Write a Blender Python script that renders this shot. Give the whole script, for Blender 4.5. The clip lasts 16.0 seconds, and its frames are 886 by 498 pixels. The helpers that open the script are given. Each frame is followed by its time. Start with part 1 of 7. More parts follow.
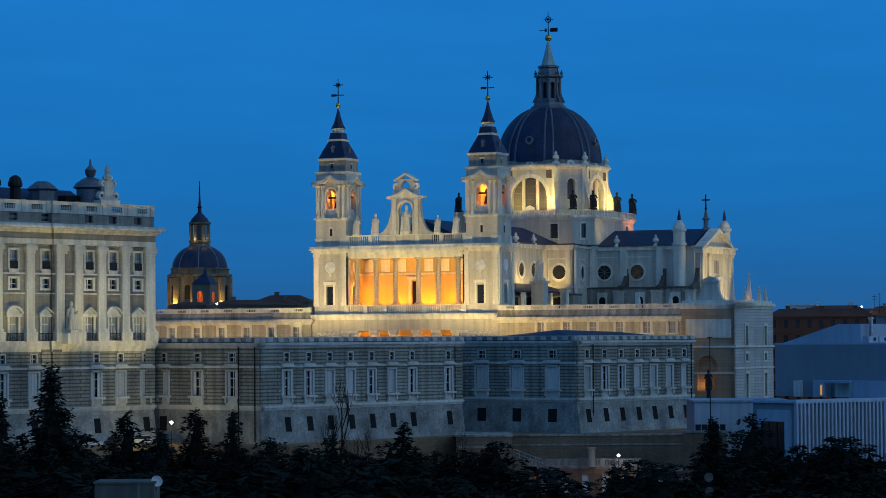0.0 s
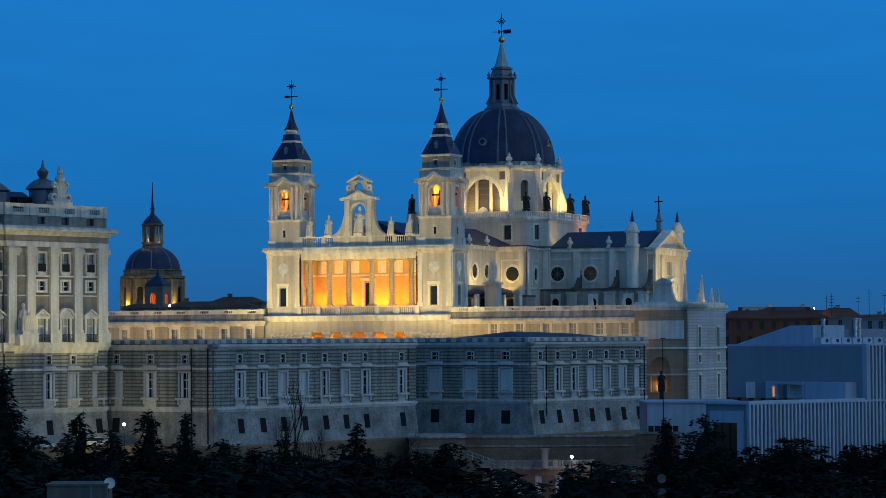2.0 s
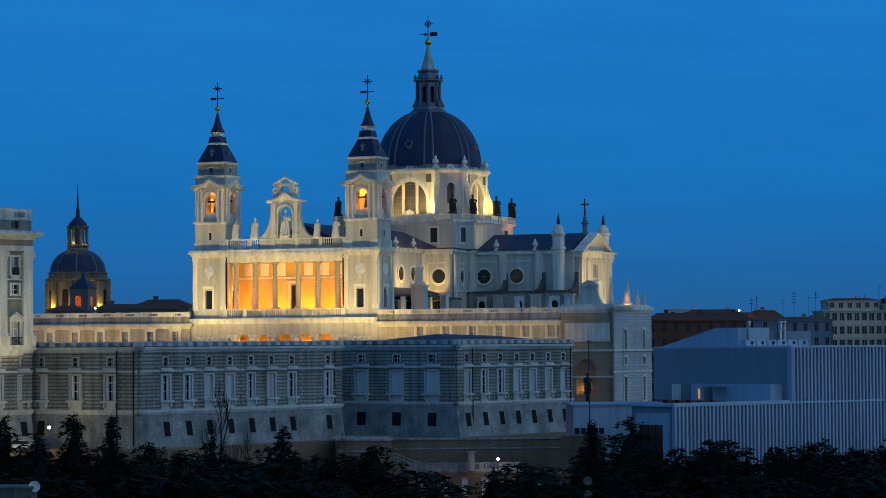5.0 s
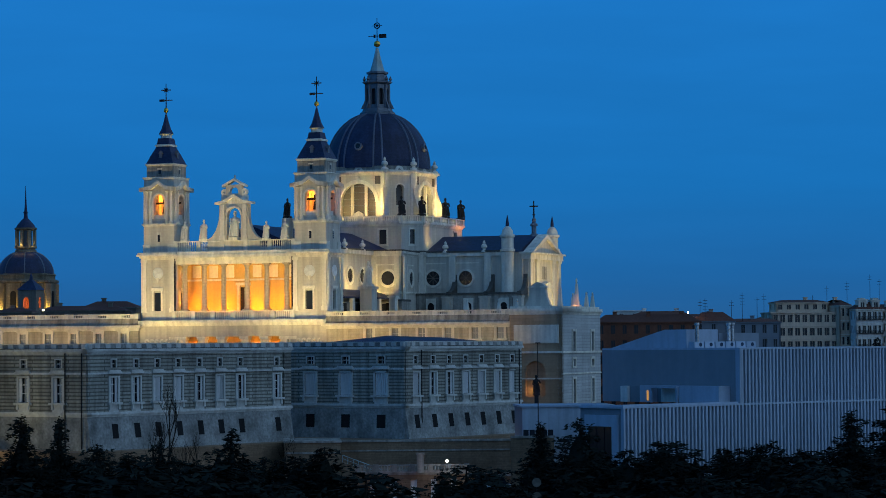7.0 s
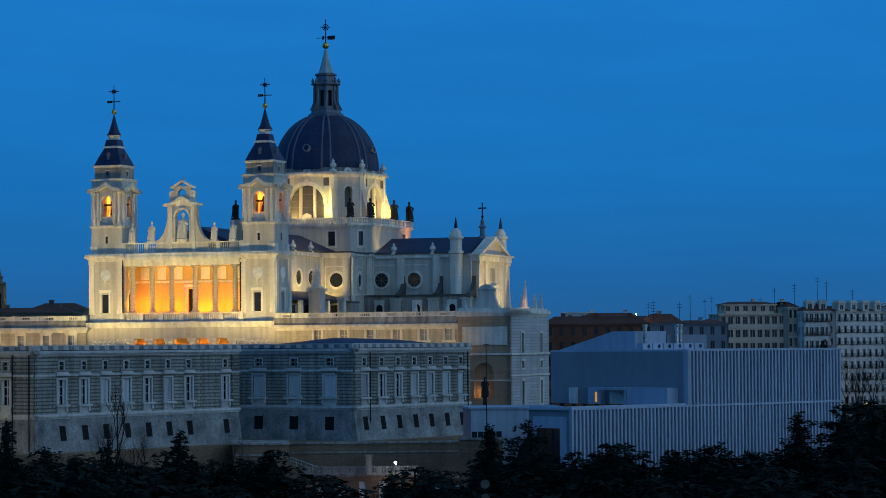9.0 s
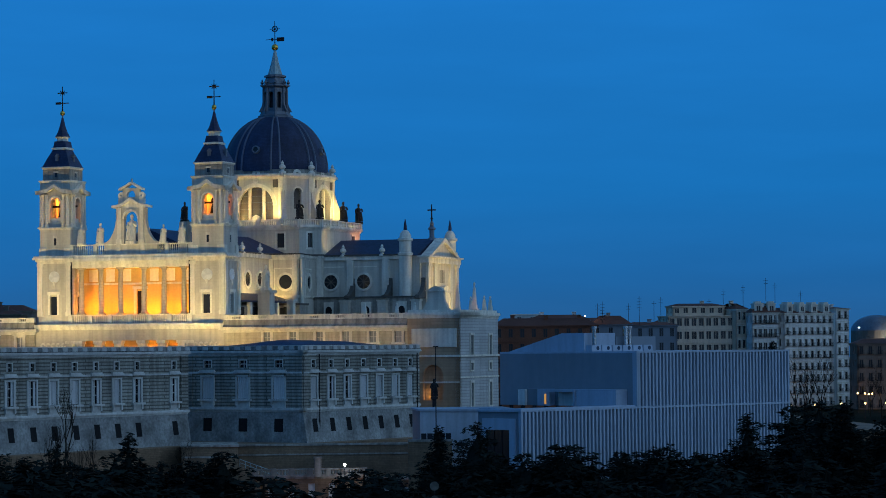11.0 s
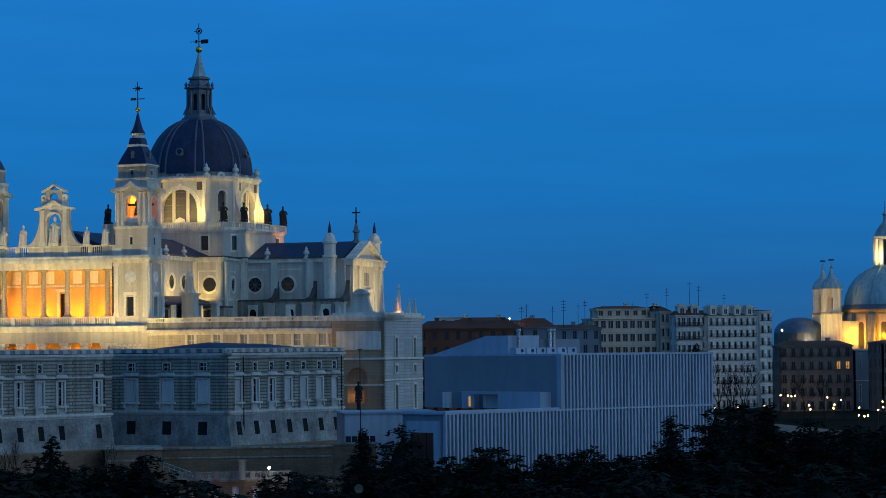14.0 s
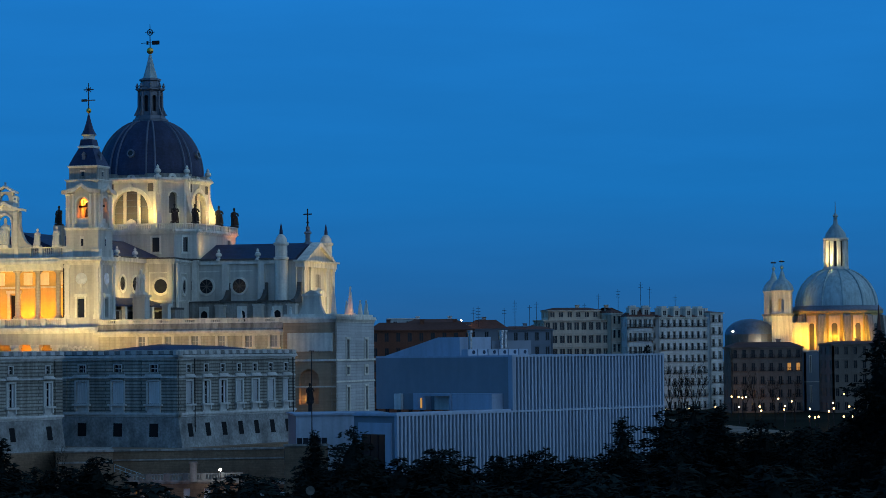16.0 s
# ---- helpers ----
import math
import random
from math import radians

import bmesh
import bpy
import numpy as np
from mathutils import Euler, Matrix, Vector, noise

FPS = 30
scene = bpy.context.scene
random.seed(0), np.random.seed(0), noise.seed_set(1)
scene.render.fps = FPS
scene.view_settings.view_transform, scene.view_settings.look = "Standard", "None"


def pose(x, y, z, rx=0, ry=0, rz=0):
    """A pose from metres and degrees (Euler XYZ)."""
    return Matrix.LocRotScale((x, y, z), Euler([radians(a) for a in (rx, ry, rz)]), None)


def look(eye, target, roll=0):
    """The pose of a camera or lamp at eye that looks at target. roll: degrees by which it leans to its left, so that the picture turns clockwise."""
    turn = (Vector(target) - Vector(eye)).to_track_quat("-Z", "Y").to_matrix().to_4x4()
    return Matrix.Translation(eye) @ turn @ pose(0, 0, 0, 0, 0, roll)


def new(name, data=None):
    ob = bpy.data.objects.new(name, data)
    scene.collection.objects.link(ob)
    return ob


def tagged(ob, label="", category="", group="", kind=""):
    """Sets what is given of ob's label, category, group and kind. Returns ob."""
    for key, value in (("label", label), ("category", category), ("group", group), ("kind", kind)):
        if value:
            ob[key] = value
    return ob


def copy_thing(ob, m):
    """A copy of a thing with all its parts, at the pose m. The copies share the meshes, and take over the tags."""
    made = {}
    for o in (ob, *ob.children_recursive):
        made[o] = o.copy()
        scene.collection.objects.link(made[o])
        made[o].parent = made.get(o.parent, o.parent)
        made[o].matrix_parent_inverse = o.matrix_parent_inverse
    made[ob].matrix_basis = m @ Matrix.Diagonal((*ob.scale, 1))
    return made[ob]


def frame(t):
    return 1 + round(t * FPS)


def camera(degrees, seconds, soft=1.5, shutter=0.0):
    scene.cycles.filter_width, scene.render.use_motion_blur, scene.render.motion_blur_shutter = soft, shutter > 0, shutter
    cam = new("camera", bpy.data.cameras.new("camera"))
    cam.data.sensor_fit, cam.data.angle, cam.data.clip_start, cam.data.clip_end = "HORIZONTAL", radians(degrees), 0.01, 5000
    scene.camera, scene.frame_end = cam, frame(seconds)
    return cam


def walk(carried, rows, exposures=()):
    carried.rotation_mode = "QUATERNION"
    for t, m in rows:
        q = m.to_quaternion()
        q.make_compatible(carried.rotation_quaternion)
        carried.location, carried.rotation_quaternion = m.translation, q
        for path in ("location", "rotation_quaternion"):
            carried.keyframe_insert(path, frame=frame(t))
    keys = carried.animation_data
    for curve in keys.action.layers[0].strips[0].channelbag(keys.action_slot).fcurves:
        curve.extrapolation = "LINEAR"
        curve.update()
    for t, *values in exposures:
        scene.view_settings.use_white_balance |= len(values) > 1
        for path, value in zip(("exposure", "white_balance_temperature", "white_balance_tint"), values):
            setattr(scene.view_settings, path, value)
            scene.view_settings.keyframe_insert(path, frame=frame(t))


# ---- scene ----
LENS = 18.94
cam = camera(LENS, 16.0, soft=0.65)
EYE = 40.0
# seconds, turn to the right, tilt up, roll
ROWS = [
    (0.0, 0.000, 1.941, -0.344),
    (0.5, 0.242, 1.948, -0.350),
    (1.0, 0.501, 1.954, -0.356),
    (1.5, 0.749, 1.961, -0.362),
    (2.0, 1.008, 1.968, -0.369),
    (2.5, 1.255, 1.975, -0.375),
    (3.0, 1.522, 1.982, -0.381),
    (3.5, 1.770, 1.990, -0.387),
    (4.0, 2.049, 1.997, -0.394),
    (6.5, 3.414, 2.036, -0.427),
    (7.0, 3.697, 2.044, -0.434),
    (7.5, 3.957, 2.052, -0.441),
    (8.0, 4.246, 2.060, -0.448),
    (8.5, 4.517, 2.068, -0.456),
    (9.0, 4.808, 2.075, -0.463),
    (11.5, 6.171, 2.114, -0.500),
    (12.0, 6.441, 2.121, -0.508),
    (12.5, 6.697, 2.128, -0.516),
    (13.0, 6.974, 2.136, -0.523),
    (13.5, 7.236, 2.142, -0.531),
    (14.0, 7.533, 2.149, -0.539),
    (14.5, 7.784, 2.156, -0.547),
    (15.0, 8.058, 2.162, -0.556),
    (15.5, 8.308, 2.168, -0.564),
    (16.0, 8.578, 2.174, -0.572),
]
walk(cam, [(t, pose(0, 0, EYE, 90 + tilt, 0, -turn) @ pose(0, 0, 0, 0, 0, roll)) for t, turn, tilt, roll in ROWS])

# ---- sky and lamps ----
world = bpy.data.worlds.new("dusk_sky")
scene.world = world
world.use_nodes = True
wn, wl = world.node_tree.nodes, world.node_tree.links
wn.clear()
w_out = wn.new("ShaderNodeOutputWorld")
w_bg = wn.new("ShaderNodeBackground")
w_tc = wn.new("ShaderNodeTexCoord")
w_sep = wn.new("ShaderNodeSeparateXYZ")
wl.new(w_tc.outputs["Generated"], w_sep.inputs[0])
# height above the horizon: deep blue, brighter overhead
w_ramp = wn.new("ShaderNodeValToRGB")
wl.new(w_sep.outputs["Z"], w_ramp.inputs[0])
stops = [(0.0, (0.022, 0.112, 0.295)), (0.025, (0.014, 0.136, 0.395)), (0.06, (0.010, 0.172, 0.51)),
         (0.13, (0.012, 0.192, 0.59)), (0.35, (0.018, 0.15, 0.43)), (1.0, (0.035, 0.12, 0.28))]
el = w_ramp.color_ramp.elements
while len(el) < len(stops):
    el.new(0.5)
for e_, (p_, c_) in zip(el, stops):
    e_.position, e_.color = p_, (*c_, 1)
# the after-glow in the west, behind the viewer
w_glow = wn.new("ShaderNodeMapRange")
w_dot = wn.new("ShaderNodeVectorMath")
w_dot.operation = "DOT_PRODUCT"
w_dot.inputs[1].default_value = (0.90, -0.43, 0.08)
wl.new(w_tc.outputs["Generated"], w_dot.inputs[0])
wl.new(w_dot.outputs["Value"], w_glow.inputs["Value"])
w_glow.inputs["From Min"].default_value, w_glow.inputs["From Max"].default_value = -0.05, 1.0
w_mix = wn.new("ShaderNodeMix")
w_mix.data_type = "RGBA"
w_mix.inputs["B"].default_value = (0.33, 0.54, 0.83, 1)
wl.new(w_glow.outputs["Result"], w_mix.inputs["Factor"])
wl.new(w_ramp.outputs["Color"], w_mix.inputs["A"])
# faint streaks of cloud
w_map = wn.new("ShaderNodeMapping")
w_map.inputs["Scale"].default_value = (9, 9, 60)
w_noise = wn.new("ShaderNodeTexNoise")
w_noise.inputs["Scale"].default_value, w_noise.inputs["Detail"].default_value = 1.3, 4
wl.new(w_tc.outputs["Generated"], w_map.inputs[0])
wl.new(w_map.outputs[0], w_noise.inputs["Vector"])
w_cl = wn.new("ShaderNodeMapRange")
w_cl.inputs["From Min"].default_value, w_cl.inputs["From Max"].default_value = 0.35, 0.75
w_cl.inputs["To Min"].default_value, w_cl.inputs["To Max"].default_value = 0.97, 1.05
wl.new(w_noise.outputs["Fac"], w_cl.inputs["Value"])
w_mul = wn.new("ShaderNodeVectorMath")
w_mul.operation = "SCALE"
wl.new(w_mix.outputs["Result"], w_mul.inputs[0])
wl.new(w_cl.outputs[0], w_mul.inputs["Scale"])
wl.new(w_mul.outputs[0], w_bg.inputs["Color"])
w_bg.inputs["Strength"].default_value = 0.95
wl.new(w_bg.outputs[0], w_out.inputs[0])


def local(fr, x, y, z):
    X, Y, a = fr
    c, s = math.cos(radians(a)), math.sin(radians(a))
    return (X + x * c - y * s, Y + x * s + y * c, z)


# plan frames: origin and turn of each building line
CATH = (-8.03, 560.00, -25)
PAL = (-49.63, 455.00, 50)
WING = (-30.54, 442.00, 50)
WING_N = (-30.54, 442.00, -40)
ARM = (24.24, 485.00, 50)
ARM_N = (24.24, 485.00, -40)
MUS = (52.99, 400.00, 38)
BAS = (354.57, 1160.00, -20)
FAR = (-82.48, 900.00, -20)


def flood(fr, at, to, watts, colour, cone=70, size=0.4, blend=0.6):
    lamp = bpy.data.lights.new("floodlight", "SPOT")
    lamp.energy, lamp.color, lamp.spot_size, lamp.spot_blend, lamp.shadow_soft_size = watts, colour, radians(cone), blend, size
    ob = new("floodlight", lamp)
    ob.matrix_world = look(local(fr, *at), local(fr, *to))
    return ob


def bulb(at, watts, colour, size=0.3):
    lamp = bpy.data.lights.new("lamp_light", "POINT")
    lamp.energy, lamp.color, lamp.shadow_soft_size = watts, colour, size
    ob = new("lamp_light", lamp)
    ob.location = at
    return ob


WARM, CREAM, AMBER = (1.0, 0.69, 0.21), (1.0, 0.765, 0.285), (1.0, 0.31, 0.012)
# floodlights of the cathedral front, low on the forecourt
for x in (-25, -12, 12, 24):
    flood(CATH, (x, -21, 35), (x * 0.72, 0, 61), 18000 if abs(x) > 20 else 14500, CREAM, 74)
# podium wash, warm, from its foot
for x in (-56, -44, -32, -14, 2, 18):
    flood(CATH, (x, -13, 31), (x, 0, 43), 4300 if x < -20 else 3300, (1.0, 0.63, 0.18), 125)
for x, p in ((27, 2600), (38, 1500), (49, 1200), (59, 900)):
    flood(CATH, (x, -9, 38), (x + 1, 0, 43.5), p, (1.0, 0.64, 0.17), 120)
# niche of the corner pavilion
bulb(local(CATH, 67.4, -2.6, 30.4), 45, (1.0, 0.5, 0.1), 0.2)
flood(CATH, (64, -16, 28), (67, -3, 36), 170, (1.0, 0.6, 0.2), 90)
# small lamps behind the terrace balustrade of the dome
for x, y in ((-8, 64.6), (-1, 64.4), (6, 64.4), (12.5, 66), (14.6, 71), (15, 78), (15, 86)):
    bulb(local(CATH, x, y, 69.3), 190, WARM, 0.2)
# loggia and arcade uplights
for x in (-10, -4, 3.5, 9.5):
    bulb(local(CATH, x, 2.9, 48.1), 1250, AMBER, 0.2)
    bulb(local(CATH, x, 2.2, 40.2), 200, AMBER, 0.2)
# belfries
for x in (-17.65, 17.65):
    bulb(local(CATH, x + 1.6, 5.9, 67.4), 1300, (1.0, 0.24, 0.018), 0.15)
    bulb(local(CATH, x - 1.4, 5.9, 71.4), 500, (1.0, 0.24, 0.018), 0.15)
# dome terrace, sides that show
for x, y, tx, ty in ((-6, 63.6, -2, 68), (6, 63.6, 3, 68), (15.6, 73.5, 11, 77), (15.6, 85, 11, 81)):
    flood(CATH, (x, y, 70.3), (tx, ty, 80), 3300, WARM, 140)
# transept front, and orange bulbs added for the crossing wall and obelisk
flood(CATH, (58, 70, 46), (41, 79, 56), 15000, WARM, 75)
bulb(local(CATH, 18.6, 89, 66.4), 260, (1.0, 0.35, 0.1), 0.2)
bulb(local(CATH, 72.6, 11, 47.2), 170, (1.0, 0.35, 0.1), 0.2)
flood(CATH, (6, 55, 63), (6, 64, 66), 1500, WARM, 140)
flood(CATH, (19.5, 68, 64), (15, 74, 66), 300, WARM, 140)
# chapel beside the nave
for x, y, tx, ty, p in ((15.5, 16, 10.5, 18, 1500), (15.5, 26, 10.5, 29, 1800), (15.5, 36, 10.5, 40, 1800), (14, 45.6, 12.5, 50, 900)):
    flood(CATH, (x, y, 51.6), (tx, ty, 57), p, WARM, 140)
for y in (20, 30, 42):
    bulb(local(CATH, 18.2, y, 47.4), 260, WARM, 0.2)
# palace front
for x in (-8, -24, -40, -64):
    flood(PAL, (x, -17, 25), (x, 0, 57), 12200, (1.0, 0.77, 0.28), 66)
# extra unseen floods, added in place of the palace lamps' spill on the granite
flood(WING_N, (-12, -22, 24), (-12, 0, 33), 2500, (1.0, 0.82, 0.36), 110)
for x in (-4, -20):
    flood(PAL, (x, -18, 24), (x, 0, 34), 800, (1.0, 0.78, 0.32), 100)
# far churches: lamps at the foot of the drum between the buttresses, and small ones on the roofs
for deg in (-57, -30, 0, 30):
    bulb(local(BAS, 25.5 * math.sin(radians(deg)), -25.5 * math.cos(radians(deg)), 44), 5000, (1.0, 0.47, 0.015), 0.5)
flood(BAS, (-30, -36, 44), (-26, -14, 58), 14000, (1.0, 0.66, 0.14), 70)
flood(BAS, (-3, -9, 78), (0, 0, 84), 5200, (1.0, 0.80, 0.34), 120)
bulb(local(BAS, -23.36, -14, 58), 260, (1.0, 0.45, 0.05), 0.3)
for deg in (-70, -25, 20, 62):
    bulb(local(FAR, 12.2 * math.sin(radians(deg)), -12.4 * math.cos(radians(deg)), 52.5), 1500, (1.0, 0.62, 0.10), 0.3)
flood(FAR, (-14, -40, 48), (-2, -9, 57), 9000, (1.0, 0.66, 0.18), 60)
for deg in (-60, 0, 60):
    bulb(local(FAR, 4.0 * math.sin(radians(deg)), -4.0 * math.cos(radians(deg)), 74.2), 70, WARM, 0.2)
bulb(local(FAR, 13.67, -25, 54.23), 1500, (1.0, 0.2, 0.04), 0.2)

# ---- materials ----
def principled(name, rough=0.85, metal=0.0):
    m = bpy.data.materials.new(name)
    m.use_nodes = True
    b = m.node_tree.nodes["Principled BSDF"]
    b.inputs["Roughness"].default_value, b.inputs["Metallic"].default_value = rough, metal
    return m, m.node_tree.nodes, m.node_tree.links, b


def weathered(name, colour, rough=0.85, metal=0.0, var=0.25, grain=2.2, blot=0.12, bump=0.25, courses=0.0, streak=0.12, tone=0.2, joint=0.45, length=2.4, gloss=0.3, gap=0.09, patch=0.12):
    """A surface with blotches, grain, rain streaks, a tone for each piece and, where wanted, stone courses."""
    m, n, l, b = principled(name, rough, metal)
    b.inputs["Specular IOR Level"].default_value = gloss
    tc = n.new("ShaderNodeTexCoord")
    big, small, rain = n.new("ShaderNodeTexNoise"), n.new("ShaderNodeTexNoise"), n.new("ShaderNodeTexNoise")
    big.inputs["Scale"].default_value, big.inputs["Detail"].default_value = blot, 6
    small.inputs["Scale"].default_value, small.inputs["Detail"].default_value = grain, 5
    mp = n.new("ShaderNodeMapping")
    mp.inputs["Scale"].default_value = (0.9, 0.9, 0.07)
    l.new(tc.outputs["Object"], mp.inputs[0])
    l.new(mp.outputs[0], rain.inputs["Vector"])
    rain.inputs["Scale"].default_value, rain.inputs["Detail"].default_value = 1.0, 4
    l.new(tc.outputs["Object"], big.inputs["Vector"])
    l.new(tc.outputs["Object"], small.inputs["Vector"])
    info = n.new("ShaderNodeObjectInfo")

    def rng(sock, lo, hi, a=0.3, z=0.7):
        r = n.new("ShaderNodeMapRange")
        r.inputs["From Min"].default_value, r.inputs["From Max"].default_value = a, z
        r.inputs["To Min"].default_value, r.inputs["To Max"].default_value = lo, hi
        l.new(sock, r.inputs["Value"])
        return r.outputs[0]

    def times(a, c):
        q = n.new("ShaderNodeMath")
        q.operation = "MULTIPLY"
        l.new(a, q.inputs[0])
        l.new(c, q.inputs[1])
        return q.outputs[0]
    f = times(rng(big.outputs["Fac"], 1 - var, 1 + var), rng(small.outputs["Fac"], 1 - var * 0.6, 1 + var * 0.6))
    f = times(f, rng(rain.outputs["Fac"], 1 - streak, 1 + streak * 0.4, 0.35, 0.6))
    f = times(f, rng(info.outputs["Random"], 1 - tone / 2, 1 + tone / 2, 0, 1))
    height = small.outputs["Fac"]
    if courses:
        sep = n.new("ShaderNodeSeparateXYZ")
        l.new(tc.outputs["Object"], sep.inputs[0])
        add = n.new("ShaderNodeMath")
        l.new(sep.outputs["X"], add.inputs[0])
        l.new(sep.outputs["Y"], add.inputs[1])
        com = n.new("ShaderNodeCombineXYZ")
        l.new(add.outputs[0], com.inputs["X"])
        l.new(sep.outputs["Z"], com.inputs["Y"])
        br = n.new("ShaderNodeTexBrick")
        br.inputs["Scale"].default_value = 1.0
        br.inputs["Brick Width"].default_value, br.inputs["Row Height"].default_value = courses * length, courses
        br.inputs["Mortar Size"].default_value, br.inputs["Mortar Smooth"].default_value = courses * gap, 0.3
        br.inputs["Color1"].default_value, br.inputs["Color2"].default_value = (1 - patch,) * 3 + (1,), (1 + patch * 0.8,) * 3 + (1,)
        br.inputs["Mortar"].default_value = (joint, joint, joint, 1)
        l.new(com.outputs[0], br.inputs["Vector"])
        f = times(f, br.outputs["Color"])
        height = br.outputs["Color"]
    sc = n.new("ShaderNodeVectorMath")
    sc.operation = "SCALE"
    sc.inputs[0].default_value = colour
    l.new(f, sc.inputs["Scale"])
    l.new(sc.outputs[0], b.inputs["Base Color"])
    bp = n.new("ShaderNodeBump")
    bp.inputs["Strength"].default_value, bp.inputs["Distance"].default_value = bump, 0.12
    l.new(height, bp.inputs["Height"])
    l.new(bp.outputs[0], b.inputs["Normal"])
    return m


def glowing(name, colour, strength):
    m, n, l, b = principled(name, 0.5)
    b.inputs["Base Color"].default_value = (*colour, 1)
    b.inputs["Emission Color"].default_value = (*colour, 1)
    b.inputs["Emission Strength"].default_value = strength
    return m


LIME = weathered("pale_limestone", (0.54, 0.51, 0.44), courses=0.55, joint=0.95, var=0.09, streak=0.16, tone=0.1, bump=0.06, patch=0.03)
LIME_TRIM = weathered("limestone_trim", (0.70, 0.67, 0.58), var=0.14, streak=0.2, tone=0.12)
# darker limestone: worn ledges, and walls with shade put into their colour
LIME_DARK = weathered("shaded_weathered_limestone", (0.30, 0.285, 0.25), var=0.25, streak=0.4)
GRANITE = weathered("grey_granite_courses", (0.295, 0.298, 0.26), courses=0.6, joint=0.42, var=0.3, streak=0.3, bump=0.9, length=14, gap=0.2)
GRANITE_PLAIN = weathered("smooth_granite", (0.26, 0.27, 0.26), var=0.45, streak=0.12, blot=0.25)
GRANITE_TRIM = weathered("granite_trim", (0.55, 0.56, 0.53), var=0.18, streak=0.15)
PAL_WALL = weathered("palace_wall_stone", (0.25, 0.24, 0.21), courses=0.6, joint=0.9, var=0.15, streak=0.18)
PAL_TRIM = weathered("palace_white_stone", (0.60, 0.59, 0.53), var=0.15, streak=0.22, tone=0.12)
SLATE = weathered("blue_slate", (0.022, 0.036, 0.088), rough=0.55, courses=0.35, joint=0.75, var=0.25, streak=0.2, bump=0.3)
LEAD = weathered("lead_sheet", (0.16, 0.18, 0.21), rough=0.45, metal=0.5, var=0.2)
LEAD_PALE = weathered("pale_lead_sheet", (0.33, 0.45, 0.46), rough=0.5, metal=0.2, var=0.15, streak=0.2)
IRON = weathered("dark_iron", (0.02, 0.02, 0.022), rough=0.6, metal=0.3)
BRONZE = weathered("dark_bronze", (0.025, 0.022, 0.02), rough=0.55, metal=0.3)
GOLD = weathered("gilded_copper", (0.85, 0.50, 0.10), rough=0.3, metal=1.0, var=0.1)
GLASS = weathered("dark_window_glass", (0.02, 0.024, 0.03), rough=0.15, var=0.1, bump=0.0, gloss=0.5)
SHUTTER = weathered("white_shutters", (0.66, 0.68, 0.68), var=0.1, tone=0.3)
PLASTER = weathered("grey_render", (0.21, 0.245, 0.28), var=0.05, streak=0.04, grain=0.8, bump=0.05)
CONCRETE = weathered("pale_concrete", (0.37, 0.455, 0.555), var=0.07, streak=0.1, bump=0.1)
BRICK = weathered("red_brick", (0.22, 0.085, 0.05), courses=0.12, var=0.2)
OCHRE = weathered("ochre_retaining_wall", (0.22, 0.15, 0.095), courses=0.3, joint=0.75, var=0.3, streak=0.1, length=6)
TILE_ROOF = weathered("clay_roof_tiles", (0.12, 0.05, 0.035), var=0.3)
BEIGE = weathered("beige_render", (0.66, 0.51, 0.38), var=0.12)
WHITE_R = weathered("white_render", (0.76, 0.74, 0.70), var=0.12)
BROWN_R = weathered("brown_render", (0.20, 0.165, 0.13), var=0.2)
NEEDLE = weathered("dark_conifer_needles", (0.021, 0.028, 0.024), rough=1.0, gloss=0.02, var=0.4, tone=0.5)
BARK = weathered("dark_bark", (0.03, 0.025, 0.02), rough=1.0, gloss=0.05)
EARTH = weathered("dark_grass_and_earth", (0.014, 0.017, 0.011), rough=1.0, gloss=0.02, blot=0.03, var=0.4, streak=0.0)
ASPHALT = weathered("asphalt", (0.05, 0.05, 0.052), rough=0.9, streak=0.0)
DARK = weathered("dark_opening", (0.018, 0.019, 0.021), rough=0.9, gloss=0.1)
PALE_COURSES = weathered("pale_coursed_stone", (0.48, 0.49, 0.48), courses=0.6, joint=0.68, var=0.14, length=14)
# near-black stone for dark accents on the cathedral flank and drum
STONE_BLACK = weathered("blackish_stone", (0.10, 0.095, 0.085), var=0.25)
ROSY = weathered("rosy_render", (0.40, 0.29, 0.19), courses=0.6, joint=0.85, var=0.12, length=8)
RIB = weathered("dark_lead_rib", (0.11, 0.135, 0.19), rough=0.5, var=0.15)
# near-black blue with the shade of deep gaps put into the colour
SHADE = weathered("dark_blue_shade", (0.035, 0.06, 0.10), var=0.1)
# warm ochre base colour for the loggia walls and the basilica drum
WARM_PLASTER = weathered("warm_ochre_plaster", (0.55, 0.39, 0.15), var=0.1, streak=0.08, bump=0.05)
OLD_STONE = weathered("old_brown_stone", (0.21, 0.175, 0.12), courses=0.5, joint=0.8, var=0.25, streak=0.35)
LEADED = weathered("leaded_window_glass", (0.085, 0.08, 0.068), rough=0.3, var=0.3, tone=0.3, grain=4.0, bump=0.1, gloss=0.5)
HUT_GREY = weathered("dull_grey_render", (0.115, 0.115, 0.10), var=0.12, streak=0.3)
STEEL = weathered("bright_flue_steel", (0.55, 0.56, 0.57), rough=0.25, metal=0.9, var=0.15, streak=0.3)
CURTAIN = weathered("curtained_window_glass", (0.30, 0.32, 0.33), rough=0.3, var=0.15, tone=0.5, bump=0.0, gloss=0.5)
BLUE_R = weathered("pale_blue_grey_render", (0.40, 0.46, 0.52), var=0.08, streak=0.15)
PODIUM_STONE = weathered("dull_podium_stone", (0.43, 0.40, 0.32), courses=0.6, joint=0.88, var=0.12, streak=0.25, bump=0.1, patch=0.04)
